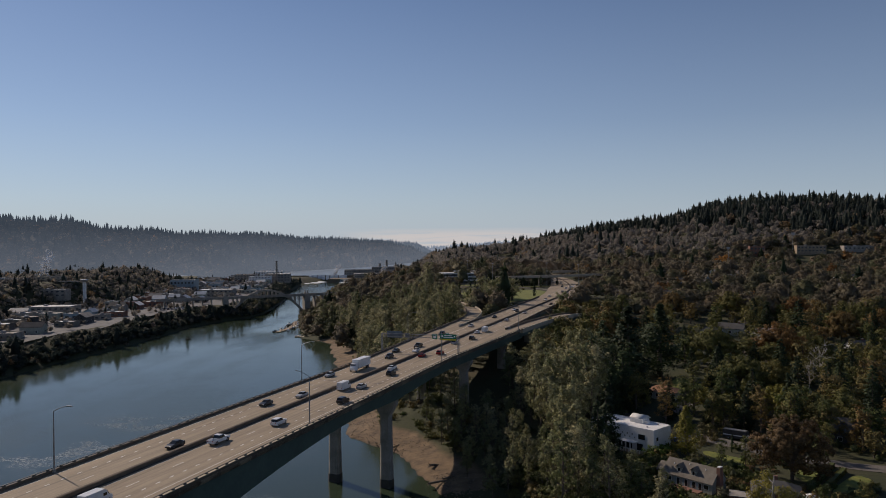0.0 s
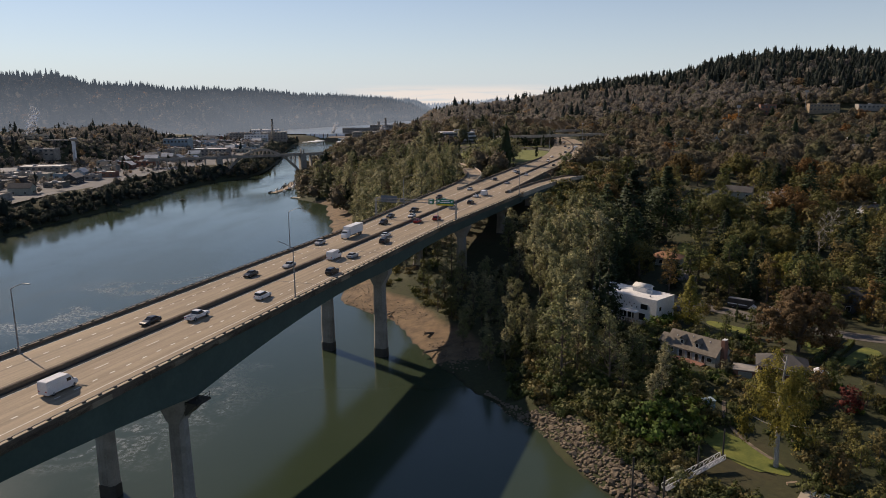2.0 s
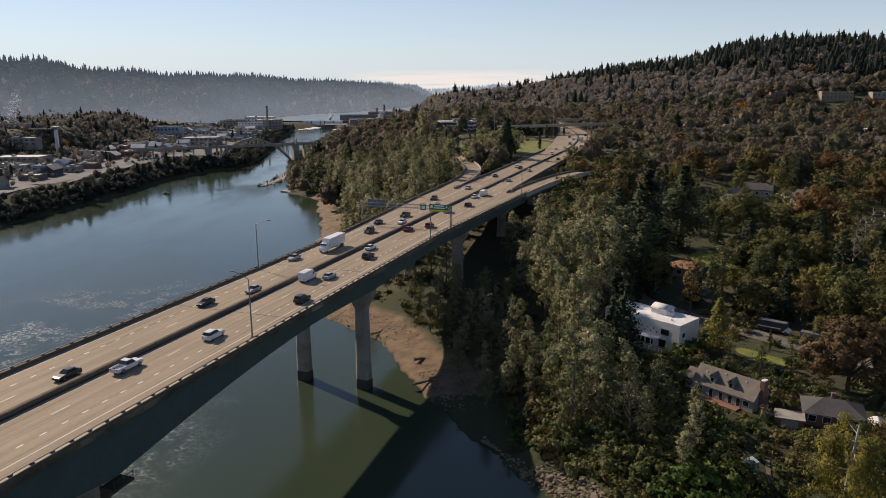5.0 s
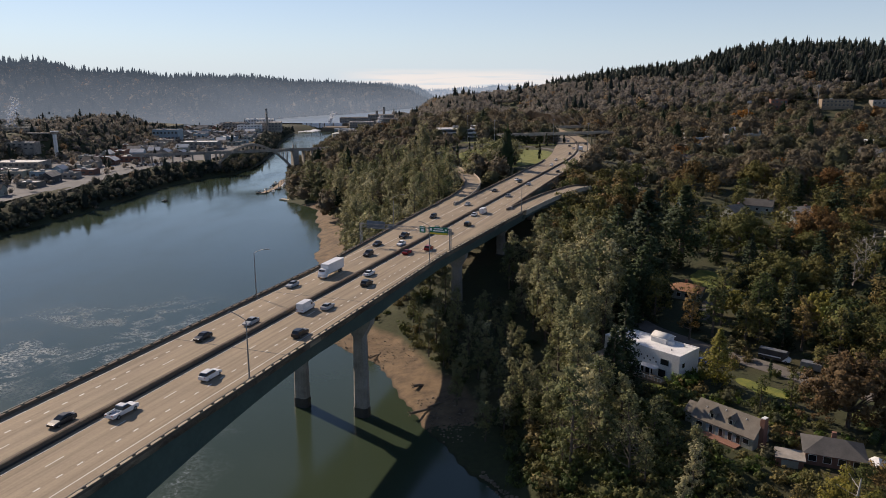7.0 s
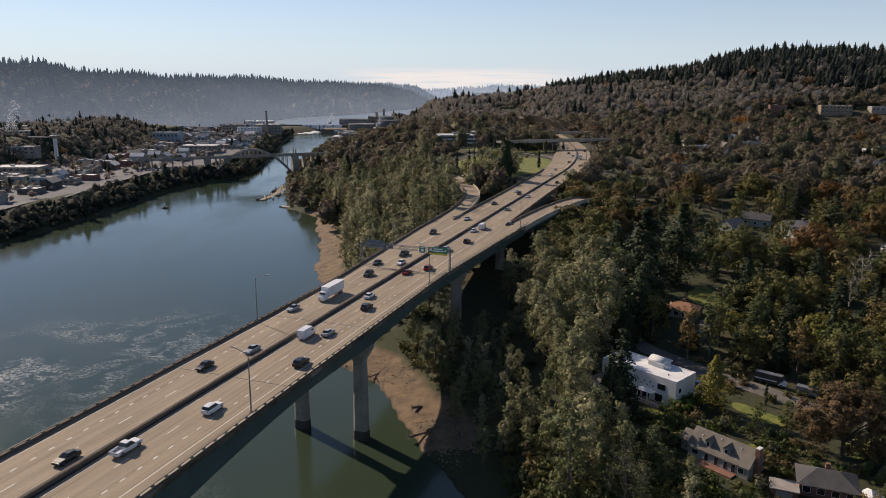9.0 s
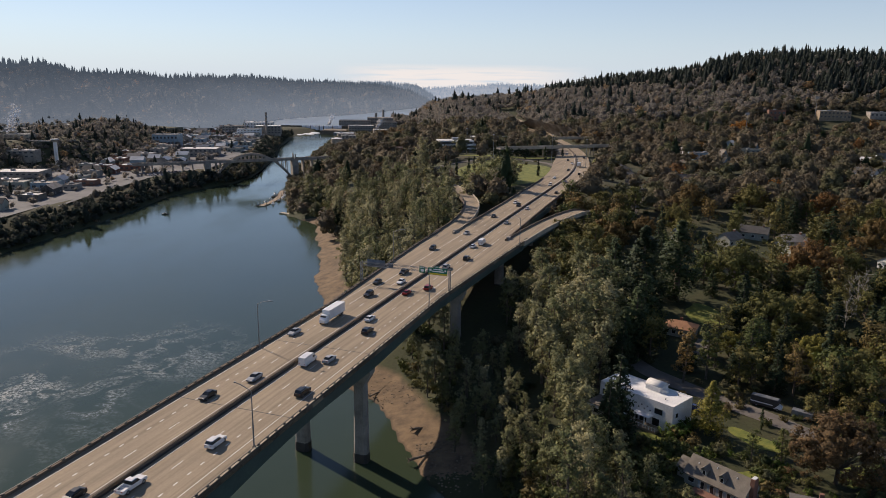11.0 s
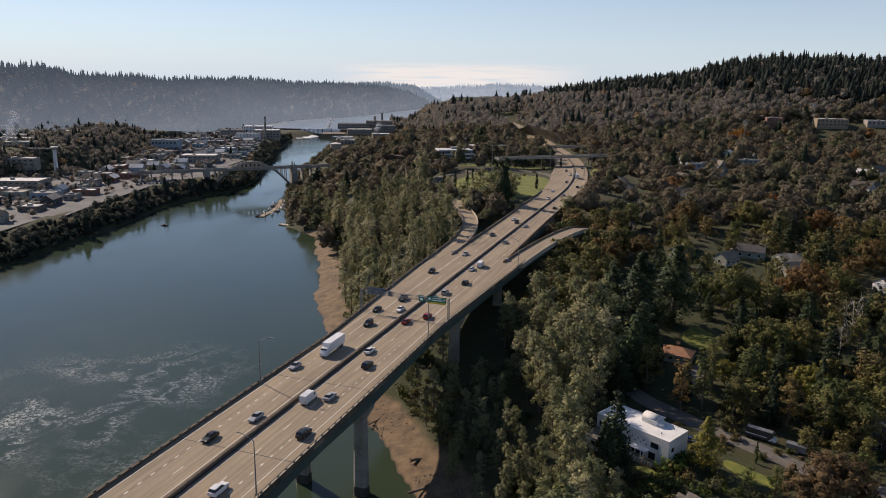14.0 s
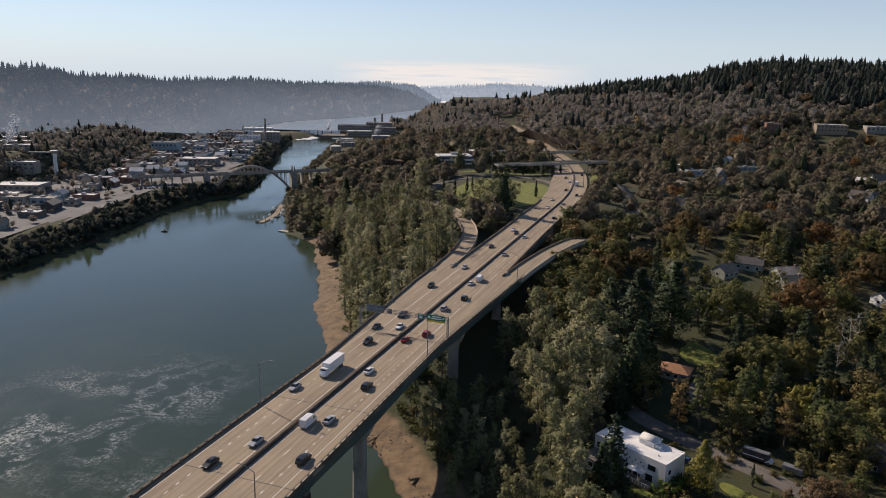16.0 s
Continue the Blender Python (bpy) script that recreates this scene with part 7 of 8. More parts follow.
# firs added to throw shade behind the white house
for x, y, sc in ((56, 262, 0.8), (70, 252, 0.6), (98, 285, 0.85), (104, 262, 0.7), (96, 246, 0.6), (110, 245, 0.7), (48, 250, 0.7), (50, 280, 0.8), (104, 300, 0.8)):
    plant("fir", "fir_tree", x, y, "dark green pointed fir among autumn trees", "firs", M_LEAF_FIR, sc, 3, nr)
for x, y, sc in ((40, 258, 1.2), (34, 250, 1.1), (46, 268, 1.25), (30, 264, 1.1), (52, 282, 1.25), (38, 276, 1.2), (26, 252, 1.0), (44, 288, 1.2)):
    plant("cottonwood", "cottonwood_tree", x, y, "tall olive-green cottonwood on the wooded river bank", "riverside trees", M_LEAF_RIVER, sc, 5, nr, None, 1.15)
for x, y, sc in ((56, 268, 0.95), (61, 278, 1.0), (50, 258, 0.8)):
    plant("fir", "cedar_tree", x, y, "layered green cedar above the street", "cedars", M_LEAF_CEDAR, sc, 2, nr, None, 1.35)
LEAVES = {"GOLD": M_LEAF_GOLD, "AMBER": M_LEAF_AMBER, "GREEN": M_LEAF_EGG, "ORANGE": M_LEAF_ORANGE, "FIR": M_LEAF_FIR, "CEDAR": M_LEAF_CEDAR}
for kind, name, leaf, x, y, sc, wide, lab in BIG_TREES:
    plant(kind, name, x, y, lab, "large yard trees", LEAVES[leaf], sc, 2, nr, M_PALEBARK if kind == "bare" else None, wide)
for x, y, sc in ((54.8, 207.6, 1.0), (57, 210, 0.95), (52.0, 206.8, 0.8), (59.5, 213, 0.9)):
    plant("bush", "garden_shrub", x, y, "bright green shrub against the white house wall", "garden shrubs", M_LEAF_GREEN, sc, 5, nr)
plant("egg", "broadleaf_tree", 63.5, 209, "dense conical yellow-green garden tree", "yard trees", M_LEAF_EGG, 1.05, 1, nr, None, 1.05)
plant("egg", "rounded_yew", 18, 606, "dense dark rounded evergreen on the lawn", "", M_LEAF_FIR, 0.9, 1, nr, None, 1.35)
plant("maple", "small_orange_tree", 60, 336, "small tree with bright orange leaves", "", M_LEAF_ORANGE, 0.5, 1, nr)
for x, y in ((27, 527), (-5, 580), (-1, 584), (-14, 562), (46, 560), (62, 676), (48, 704), (56, 702), (72, 704), (-38, 676), (-44, 680), (-32, 672), (-28, 684), (-22, 560), (80, 700), (20, 704), (28, 706)):
    plant("cone_shrub", "cypress_tree", x, y, "narrow dark cypress beside the lawn", "cypresses", M_LEAF_FIR, nr.uniform(1.3, 2.0), 2, nr)
for x, y in ((17, 530), (8, 500), (-4, 470), (58, 470), (10, 518), (20, 512), (14, 545), (26, 522), (0, 490), (4, 534), (22, 536), (12, 507), (-6, 520)):
    plant("maple", "broadleaf_tree", x, y, "olive-gold tree beside the loop road", "loop trees", M_LEAF_RIVER, nr.uniform(1.0, 1.45), 3, nr)
for x, y in [(-34 + k * 6.5 + nr.uniform(-2, 2), 698 + k * 0.6 + nr.uniform(-3, 3)) for k in range(16)]:
    plant("maple", "hedgerow_tree", x, y, "dark evergreen tree in front of the office building", "office trees", M_LEAF_FIR, nr.uniform(0.4, 0.65), 3, nr)
for x, y in ((24, 671), (31, 675), (38, 679), (45, 681), (28, 668), (16, 672)):
    plant("maple", "hedgerow_tree", x, y, "dark evergreen tree beside the overpass", "office trees", M_LEAF_FIR, nr.uniform(0.6, 0.8), 3, nr)
for x, y in ((52, 655), (24, 640), (36, 610), (30, 625), (42, 632), (6, 628)):
    plant("bush", "flower_bed_shrub", x, y, "low brown-green shrub in a lawn bed", "lawn shrubs", M_LEAF_BUSH, nr.uniform(0.6, 0.9), 3, nr)
plant("bare", "bare_tree", 43, 415, "bare brown tree between highway and ramp", "", M_LEAF_MAPLE, 1.15, 1, nr)
for x, y in ((31, 161), (-2, 232), (-6, 250), (20, 178)):
    plant("bare", "bare_tree", x, y, "half-bare grey-brown riverside tree", "bare trees", M_LEAF_RIVER, nr.uniform(0.6, 0.95), 3, nr, M_BARK)
# shrubs on the bank over the rocks and in gardens
for x, y in scatter(nr, 220, 8, 52, 116, 200, 2.7, lambda x, y: free(x, y) & inland(x, y, 6.0) & (np.hypot(x - 53.3, y - 135.5) > 8) & ~((np.abs(y - 121.8 - (x - 34.5) * 0.585) < 4.5) & (x < 50))):
    plant("bush", "bank_shrub", x, y, "dense olive shrub on the river bank", "bank shrubs", M_LEAF_BUSH, nr.uniform(0.5, 1.15), 5, nr)
for x, y, sc in ((37, 140, 1.5), (41, 145, 1.7), (37, 146, 1.6), (43, 141, 1.4), (34, 143, 1.3), (46, 147, 1.3)):
    plant("bush", "bank_shrub", x, y, "large bright green shrub above the rocks", "bank shrubs", M_LEAF_GREEN, sc, 5, nr)
for x, y in scatter(nr, 46, 62, 118, 112, 168, 5.2, lambda x, y: free(x, y, 0.9)):
    plant("maple", "garden_tree", x, y, "small rounded garden tree among shrubs", "yard trees", M_LEAF_BROAD, nr.uniform(0.3, 0.6), 6, nr)
plant("maple", "japanese_maple", 82, 150, "small garden tree with dark red leaves", "", M_LEAF_RED, 0.55, 1, nr)
for x, y in scatter(nr, 125, 50, 125, 112, 240, 3.9, lambda x, y: free(x, y, 0.85) & (np.hypot(x - 53.3, y - 135.5) > 9)):
    plant("bush", "garden_shrub", x, y, "rounded green garden shrub", "garden shrubs", M_LEAF_BUSH, nr.uniform(0.4, 0.9), 5, nr)
for x, y in scatter(nr, 60, -60, 0, 222, 330, 5.0, lambda x, y: inland(x, y, 13, 40) & (x < -3 + 0 * y)):
    plant("bush", "beach_shrub", x, y, "yellow-green shrub behind the sandy beach", "beach shrubs", M_LEAF_BUSH, nr.uniform(0.5, 1.1), 5, nr)
# cottonwoods over the rocky point
for x, y, sc in ((22, 172, 0.75), (28, 180, 0.85), (33, 170, 0.7), (18, 184, 0.6), (34, 184, 0.6), (27, 196, 0.85), (24, 203, 0.85), (40, 178, 0.5), (34, 160, 0.5), (38, 148, 0.45), (42, 156, 0.5)):
    plant("cottonwood", "cottonwood_tree", x, y, "tall olive-green cottonwood on the wooded river bank", "riverside trees", M_LEAF_RIVER, sc, 5, nr)

# slim trees and shrubs on the sand under and beside the bridge
for x, y, sc in ((-14, 238, 0.55), (-9, 230, 0.5), (-7, 237, 0.7), (-12, 246, 0.75), (-21, 263, 0.6), (-16, 278, 0.75), (-25, 279, 0.6), (-18, 254, 0.55), (-6, 246, 0.85), (-30, 292, 0.7), (-10, 262, 0.85), (-22, 300, 0.8), (-36, 310, 0.75), (-34, 327, 0.8), (-44, 342, 0.85), (-28, 318, 0.9), (-50, 368, 0.9), (-42, 356, 0.9), (-60, 398, 1.0), (-54, 384, 1.0), (-68, 424, 1.0), (-75, 455, 1.05)):
    plant("cottonwood", "cottonwood_tree", x, y, "slim grey-green cottonwood at the back of the beach", "beach trees", M_LEAF_RIVER, sc, 5, nr, None, 0.85)
for x, y in scatter(nr, 60, 46, 84, 150, 204, 3.1, lambda x, y: free(x, y, 0.75)):
    plant("bush", "garden_shrub", x, y, "rounded green garden shrub", "garden shrubs", M_LEAF_GREEN if nr.random() < 0.4 else M_LEAF_BUSH, nr.uniform(0.35, 0.75), 5, nr)
for x, y in scatter(nr, 26, 62, 80, 114, 152, 3.6, lambda x, y: free(x, y, 0.6)):
    plant("bush", "garden_shrub", x, y, "rounded green garden shrub", "garden shrubs", M_LEAF_BUSH, nr.uniform(0.5, 0.9), 5, nr)
for x, y in scatter(nr, 70, 6, 66, 108, 164, 2.5, lambda x, y: free(x, y, 0.7) & inland(x, y, 5.4, 10.5)):
    plant("bush", "bank_shrub", x, y, "olive shrub overhanging the rocky bank", "bank shrubs", M_LEAF_RIVER if nr.random() < 0.35 else M_LEAF_BUSH, nr.uniform(0.4, 0.75), 5, nr)
# rocks of the revetment, each one lying on the slope
ROCKS = []
for k in range(6):
    bm = bmesh.new()
    bmesh.ops.create_icosphere(bm, subdivisions=2, radius=1)
    rk = random.Random(60 + k)
    for v in bm.verts:
        v.co *= rk.uniform(0.8, 1.08) * (1 + 0.22 * math.sin(v.co.x * 3 + k) * math.sin(v.co.y * 4 + k * 2))
    for j in range(5):
        d = Vector((rk.gauss(0, 1), rk.gauss(0, 1), rk.gauss(0, 1))).normalized()
        for v in bm.verts:
            v.co -= d * max(0.0, v.co.dot(d) - 0.62)
    me = bpy.data.meshes.new("rock")
    bm.to_mesh(me)
    bm.free()
    me.materials.append(M_ROCK)
    ROCKS.append(me)
revetment = thing("rock_revetment", Matrix.Translation((0, 0, 0)), "bank of grey-brown boulders along the waterline", "rocks")
spots = scatter(nr, 300, 4, 60, 116, 162, 1.2, lambda x, y: inland(x, y, -0.6, 5.6))
RZ = height([p[0] for p in spots], [p[1] for p in spots])
for (x, y), z in zip(spots, RZ):
    ob = new("rock", ROCKS[nr.randrange(6)])
    ob.parent = revetment
    k = nr.choice((0.45, 0.6, 0.7, 0.8, 1.0, 1.25)) * nr.uniform(0.6, 0.85)
    ob.matrix_local = Matrix.Translation((x, y, float(z) + 0.1 * k)) @ Matrix.Rotation(nr.uniform(0, 6.28), 4, "Z") @ Matrix.Diagonal((k * 1.2, k, k * 0.75, 1))
rubble = Geo()
spots = scatter(nr, 1000, 2, 60, 92, 190, 0.82, lambda x, y: inland(x, y, -0.8, np.where(y > 162, 3.0, 6.0)))
RZ = height([p[0] for p in spots], [p[1] for p in spots])
for (x, y), z in zip(spots, RZ):
    k = nr.uniform(0.25, 0.6)
    q = ROCKS[nr.randrange(6)]
    rubble.add([(x + v.co.x * k, y + v.co.y * k, z + v.co.z * k * 0.7) for v in q.vertices], [tuple(f.vertices) for f in q.polygons])
tagged(part("rubble", rubble, M_ROCK), "brown rubble between the boulders at the waterline", "stones", kind="stuff")
shingle = Geo()
spots = scatter(nr, 520, -62, 0, 190, 300, 1.0, lambda x, y: inland(x, y, 0.2, 13) & ((y > 236) | (y < 214)))
RZ = height([p[0] for p in spots], [p[1] for p in spots])
for (x, y), z in zip(spots, RZ):
    k = nr.uniform(0.12, 0.42)
    q = ROCKS[nr.randrange(6)]
    shingle.add([(x + v.co.x * k, y + v.co.y * k, z + v.co.z * k * 0.6) for v in q.vertices], [tuple(f.vertices) for f in q.polygons])
tagged(part("beach_stones", shingle, M_ROCK), "scattered stones along the sandy beach", "stones", kind="stuff")


def log(x, y, turn, length, r, tilt, label):
    ob = thing("driftwood_log", Matrix.Translation((x, y, hz(x, y) + r * 0.7)) @ Matrix.Rotation(turn, 4, "Z") @ Matrix.Rotation(tilt, 4, "Y"), label, "driftwood", "driftwood")
    g = Geo().tube((-length / 2, 0, 0), (0, 0.2, 0.1), r, r * 0.85, 8).tube((0, 0.2, 0.1), (length / 2, 0, 0), r * 0.85, r * 0.4, 8)
    part("trunk", g, M_DRIFT, ob)
    g = Geo()
    for k in range(5):
        a = k * 1.26
        g.tube((-length / 2, 0, 0), (-length / 2 - 0.6, math.cos(a) * r * 2.4, math.sin(a) * r * 2.4), r * 0.35, 0.04, 5)
    part("roots", g, M_DRIFT, ob)


log(-15.5, 221, 0.6, 4.0, 0.45, 0.15, "dark driftwood stump on the sand")
log(-12.5, 206.5, 0.55, 9.5, 0.4, 0.03, "long dark driftwood log at the water's edge")
log(-9.5, 209, 0.75, 7.0, 0.3, 0.05, "bleached driftwood log on stones")
log(-31, 246, 0.9, 6, 0.25, 0.02, "thin driftwood log on the upper beach")
log(-88, 395, -0.3, 11, 0.35, 0.03, "long driftwood trunk on the far beach")
log(-80, 360, 0.2, 8, 0.35, 0.03, "driftwood trunk on the far beach")

# gangway, piles, wall and seats on the lawn above the rocks
gang = thing("gangway", look((34.5, 121.8, 2.2), (47.5, 129.4, 5.4)) @ Matrix.Rotation(radians(90), 4, "Y") @ Matrix.Rotation(radians(90), 4, "X"), "white-railed aluminium gangway down to the river", "gangway")
gang.matrix_world = Matrix.Translation((34.5, 121.8, 4.7)) @ Vector((13.0, 7.6, 2.6)).to_track_quat("X", "Z").to_matrix().to_4x4()
GL = 15.4
part("walkway", Geo().box(0, GL, -0.65, 0.65, -0.12, 0), M_STEEL, gang)
for y in (-0.68, 0.62):
    part("handrail", Geo().box(0, GL, y, y + 0.07, 1.0, 1.08), M_WHITE, gang)
    g = Geo()
    for k in range(11):
        x = k * GL / 10
        g.box(x - 0.04, x + 0.04, y, y + 0.07, 0, 1.0)
        if k < 10:
            g.tube((x, y + 0.03, 0.05), (x + GL / 10, y + 0.03, 0.98), 0.03, n=4)
    part("baluster_lattice", g, M_WHITE, gang)
for x, y, h in ((42, 127, 9), (49, 133.5, 9.5), (29, 124, 8), (33, 117, 8)):
    p = thing("mooring_pile", Matrix.Translation((x, y, hz(x, y))), "tall dark timber mooring pile", "pile", "mooring piles")
    part("post", Geo().tube((0, 0, -4), (0, 0, h - hz(x, y) + 2), 0.2, 0.18, 8), M_RAIL, p)
draped("garden_path", [(56.3, 155.6), (54.2, 147), (56.2, 138.4), (58.5, 132.6)], 0.42, M_DRIFT, "brown curving gravel path beside the lawn", "path", 0.16, 21)
patio = thing("patio", Matrix.Translation((61, 118, hz(61, 118))) @ Matrix.Rotation(-0.6, 4, "Z"), "pale concrete patio above the lawn", "patio")
part("slab", Geo().box(-3.2, 3.2, -2.2, 2.2, -1.0, 0.22), M_CURB, patio)
for dx, dy, mat, lab in ((60.4, 119, M_BLUE, "turquoise garden chair on the patio"), (62.2, 117.6, M_BLUE, "turquoise garden chair on the patio")):
    ch = thing("garden_chair", Matrix.Translation((dx, dy, hz(61, 118) + 0.22)) @ Matrix.Rotation(dx, 4, "Z"), lab, "chair", "patio chairs")
    part("seat", Geo().box(-0.35, 0.35, -0.35, 0.35, 0.36, 0.44), mat, ch)
    part("backrest", Geo().box(-0.35, 0.35, 0.3, 0.4, 0.4, 1.05), mat, ch)
    for a in (-0.3, 0.3):
        for b in (-0.3, 0.3):
            part("leg", Geo().box(a - 0.04, a + 0.04, b - 0.04, b + 0.04, 0, 0.36), mat, ch)
for x, y, t in ((58.5, 123.5, 0.2), (62.5, 121.5, -0.6)):
    be = thing("garden_bench", Matrix.Translation((x, y, hz(x, y) + 0.1)) @ Matrix.Rotation(t, 4, "Z"), "wooden garden bench on the lawn edge", "bench", "benches")
    part("seat", Geo().box(-1.1, 1.1, -0.25, 0.25, 0.4, 0.48), M_WOOD, be)
    for a in (-0.9, 0.9):
        part("leg", Geo().box(a - 0.06, a + 0.06, -0.22, 0.22, 0, 0.4), M_WOOD, be)

# motor home and trailer on the street
rv = thing("motor_home", Matrix.Translation((85.5, 227.0, hz(85.5, 227) + 0.1)) @ Matrix.Rotation(math.atan2(-9, 12), 4, "Z"), "dark grey motor home parked on the street", "motor home")
part("body", loft([(-4.2, 0.5, 3.0), (2.2, 0.5, 3.05), (3.6, 2.0, 3.0)], [(1.15, 1.1), (1.15, 1.1), (1.1, 0.9)]), M_RAIL, rv)
part("cab", loft([(2.0, 0.5, 1.95), (3.6, 0.5, 1.7), (4.4, 0.6, 1.15)], [(1.05, 0.95), (1.05, 0.9), (0.95, 0.8)]), M_WHITE, rv)
part("roof", Geo().box(-4.1, 3.2, -1.0, 1.0, 3.06, 3.2), M_STEEL, rv)
part("stripe", Geo().box(-4.1, 2.0, -1.17, -1.155, 1.3, 1.6), M_WHITE, rv)
wheels(rv, (-2.4, 3.3), 0.42, 1.0)
trailer = thing("cargo_trailer", Matrix.Translation((93.2, 220.6, hz(93, 220.6) + 0.1)) @ Matrix.Rotation(math.atan2(-8, 11), 4, "Z"), "grey box trailer parked behind the motor home", "trailer")
part("box", Geo().box(-2.8, 2.6, -1.1, 1.1, 0.5, 2.4), M_STEEL, trailer)
wheels(trailer, (-0.5, 0.5), 0.35, 1.0)
blue_car = car("sedan", mottled("blue_car_paint", (0.02, 0.05, 0.16), (0.03, 0.07, 0.2), 0.7, 0.3))
tagged(blue_car, "blue sedan parked behind the white house", "car")
blue_car.matrix_world = Matrix.Translation((64.5, 224, hz(64.5, 224) + 0.12)) @ Matrix.Rotation(-0.7, 4, "Z")
for x, y, sc in ((79, 213, 0.5), (80.5, 217, 0.6)):
    plant("cone_shrub", "column_shrub", x, y, "narrow dark conical shrub by the street", "column shrubs", M_LEAF_FIR, sc, 2, nr)
# clipped hedges
for a, b in (((87.5, 178), (102.6, 197.6)), ((88.2, 174.2), (103.7, 193))):
    va, vb = Vector((*a, hz(*a))), Vector((*b, hz(*b)))
    L = (vb - va).length
    hg = thing("hedge", Matrix.Translation(va) @ (vb - va).to_track_quat("X", "Z").to_matrix().to_4x4(), "long clipped dark green hedge", "hedge", "hedges")
    r = np.random.RandomState(3)
    cs = [(x, yy, z) for x in np.arange(0, L, 0.5) for yy in (-0.5, 0.5) for z in (0.4, 1.2)]
    part("core", Geo().box(0, L, -0.6, 0.6, -0.5, 1.4), M_LEAF_BUSH, hg)
    V, F, N = leaf_cloud(cs, [0.55] * len(cs), 8, 0.28, r)
    part("leaves", raw_mesh("leaves", V, F, M_LEAF_BUSH, normals=N), None, hg)
# tall trees added for the shade they cast on street and yards
for x, y, sc in ((66, 243, 0.75), (74, 246, 0.85), (82, 240, 0.7), (88, 248, 0.9), (80, 256, 0.95), (97, 236, 0.75), (104, 228, 0.7), (112, 222, 0.75), (92, 258, 0.9), (120, 214, 0.7), (108, 212, 0.5), (70, 196, 0.4), (76, 193, 0.45), (94, 200, 0.35)):
    plant("cottonwood", "street_tree", x, y, "tall broad-leaved tree along the residential street", "street trees", M_LEAF_BROAD, sc, 5, nr, None, 1.15)
# flood-light masts on the school field
for x, y in ((318, 905), (432, 985), (560, 990), (600, 985)):
    ms = thing("floodlight_mast", Matrix.Translation((x, y, hz(x, y))), "tall floodlight mast on the hillside", "light mast", "floodlight masts")
    part("pole", Geo().tube((0, 0, -1), (0, 0, 32), 0.45, 0.25, 8), M_STEEL, ms)
    part("lamp_bank", Geo().box(-2.2, 2.2, -0.3, 0.3, 29, 32), M_STEEL, ms)
for x, y in ((15, 640), (-8, 690), (66, 660), (88, 610)):
    ms = thing("high_mast_lamp", Matrix.Translation((x, y, hz(x, y))), "slim high mast lamp beside the highway", "street lamp", "high mast lamps")
    part("pole", Geo().tube((0, 0, -1), (0, 0, 24), 0.25, 0.12, 8), M_STEEL, ms)
    part("lamp_head", Geo().tube((0, 0, 23.6), (0, 0, 24.2), 0.9, 0.7, 8), M_STEEL, ms)

# flat-roofed garage and a white canopy beside the low house
garage = thing("garage", Matrix.Translation((66, 169.5, hz(66, 168.3) - 0.4)) @ Matrix.Rotation(-0.35, 4, "Z"), "small garage with pale flat roof beside the low house", "garage")
part("wall", Geo().box(-2.6, 2.6, -2.1, 2.1, -1.5, 2.3), M_BRICK, garage)
part("roof", Geo().box(-2.9, 2.9, -2.4, 2.4, 2.3, 2.5), M_CONCRETE, garage)
part("garage_door", Geo().box(-1.6, 1.6, -2.16, -2.1, 0, 2.0), M_SIDING, garage)
canopy = thing("garden_canopy", Matrix.Translation((82, 166, hz(82, 166))) @ Matrix.Rotation(0.5, 4, "Z"), "white fabric garden canopy on four posts", "canopy")
part("roof", Geo().sweep([[Vector((-2, -2, 2.4)), Vector((2, -2, 2.4)), Vector((2, 2, 2.4)), Vector((-2, 2, 2.4))], [Vector((-0.1, -0.1, 3.6)), Vector((0.1, -0.1, 3.6)), Vector((0.1, 0.1, 3.6)), Vector((-0.1, 0.1, 3.6))]]), M_WHITE, canopy)
for a in (-1.9, 1.9):
    for b in (-1.9, 1.9):
        part("post", Geo().tube((a, b, -0.5), (a, b, 2.39), 0.06, n=6), M_WHITE, canopy)
fir_line = lambda x, y: np.hypot(x, y) > np.interp(np.degrees(np.arctan2(x, y)), [-5, 3, 6, 9, 13, 18, 24, 38], [2000, 2000, 1560, 1400, 1330, 1250, 1200, 1180])
on_hill = lambda x, y: wedge(x, y, -6.4, 38) & free(x, y) & dry(x, y) & ~((x < -125) & (y < 1480))
slope = scatter(rng, 4300, -190, 1300, 1030, 1720, 10.5, lambda x, y: on_hill(x, y) & ~fir_line(x, y))
woods("woods", slope, 0.07, (0.36, 0.72), (1.0, 1.85), 6, "bare brown and grey trees up the wooded hillside", True, M_LEAF_HILL)
tops = scatter(rng, 3600, -60, 1300, 1030, 1800, 9.5, lambda x, y: on_hill(x, y) & fir_line(x, y) & (np.hypot(x, y) < 1720))
woods("woods", tops, 0.72, (0.32, 0.6), (1.15, 2.1), 16, "dark firs crowded along the hill's crest", True, M_LEAF_HILL)


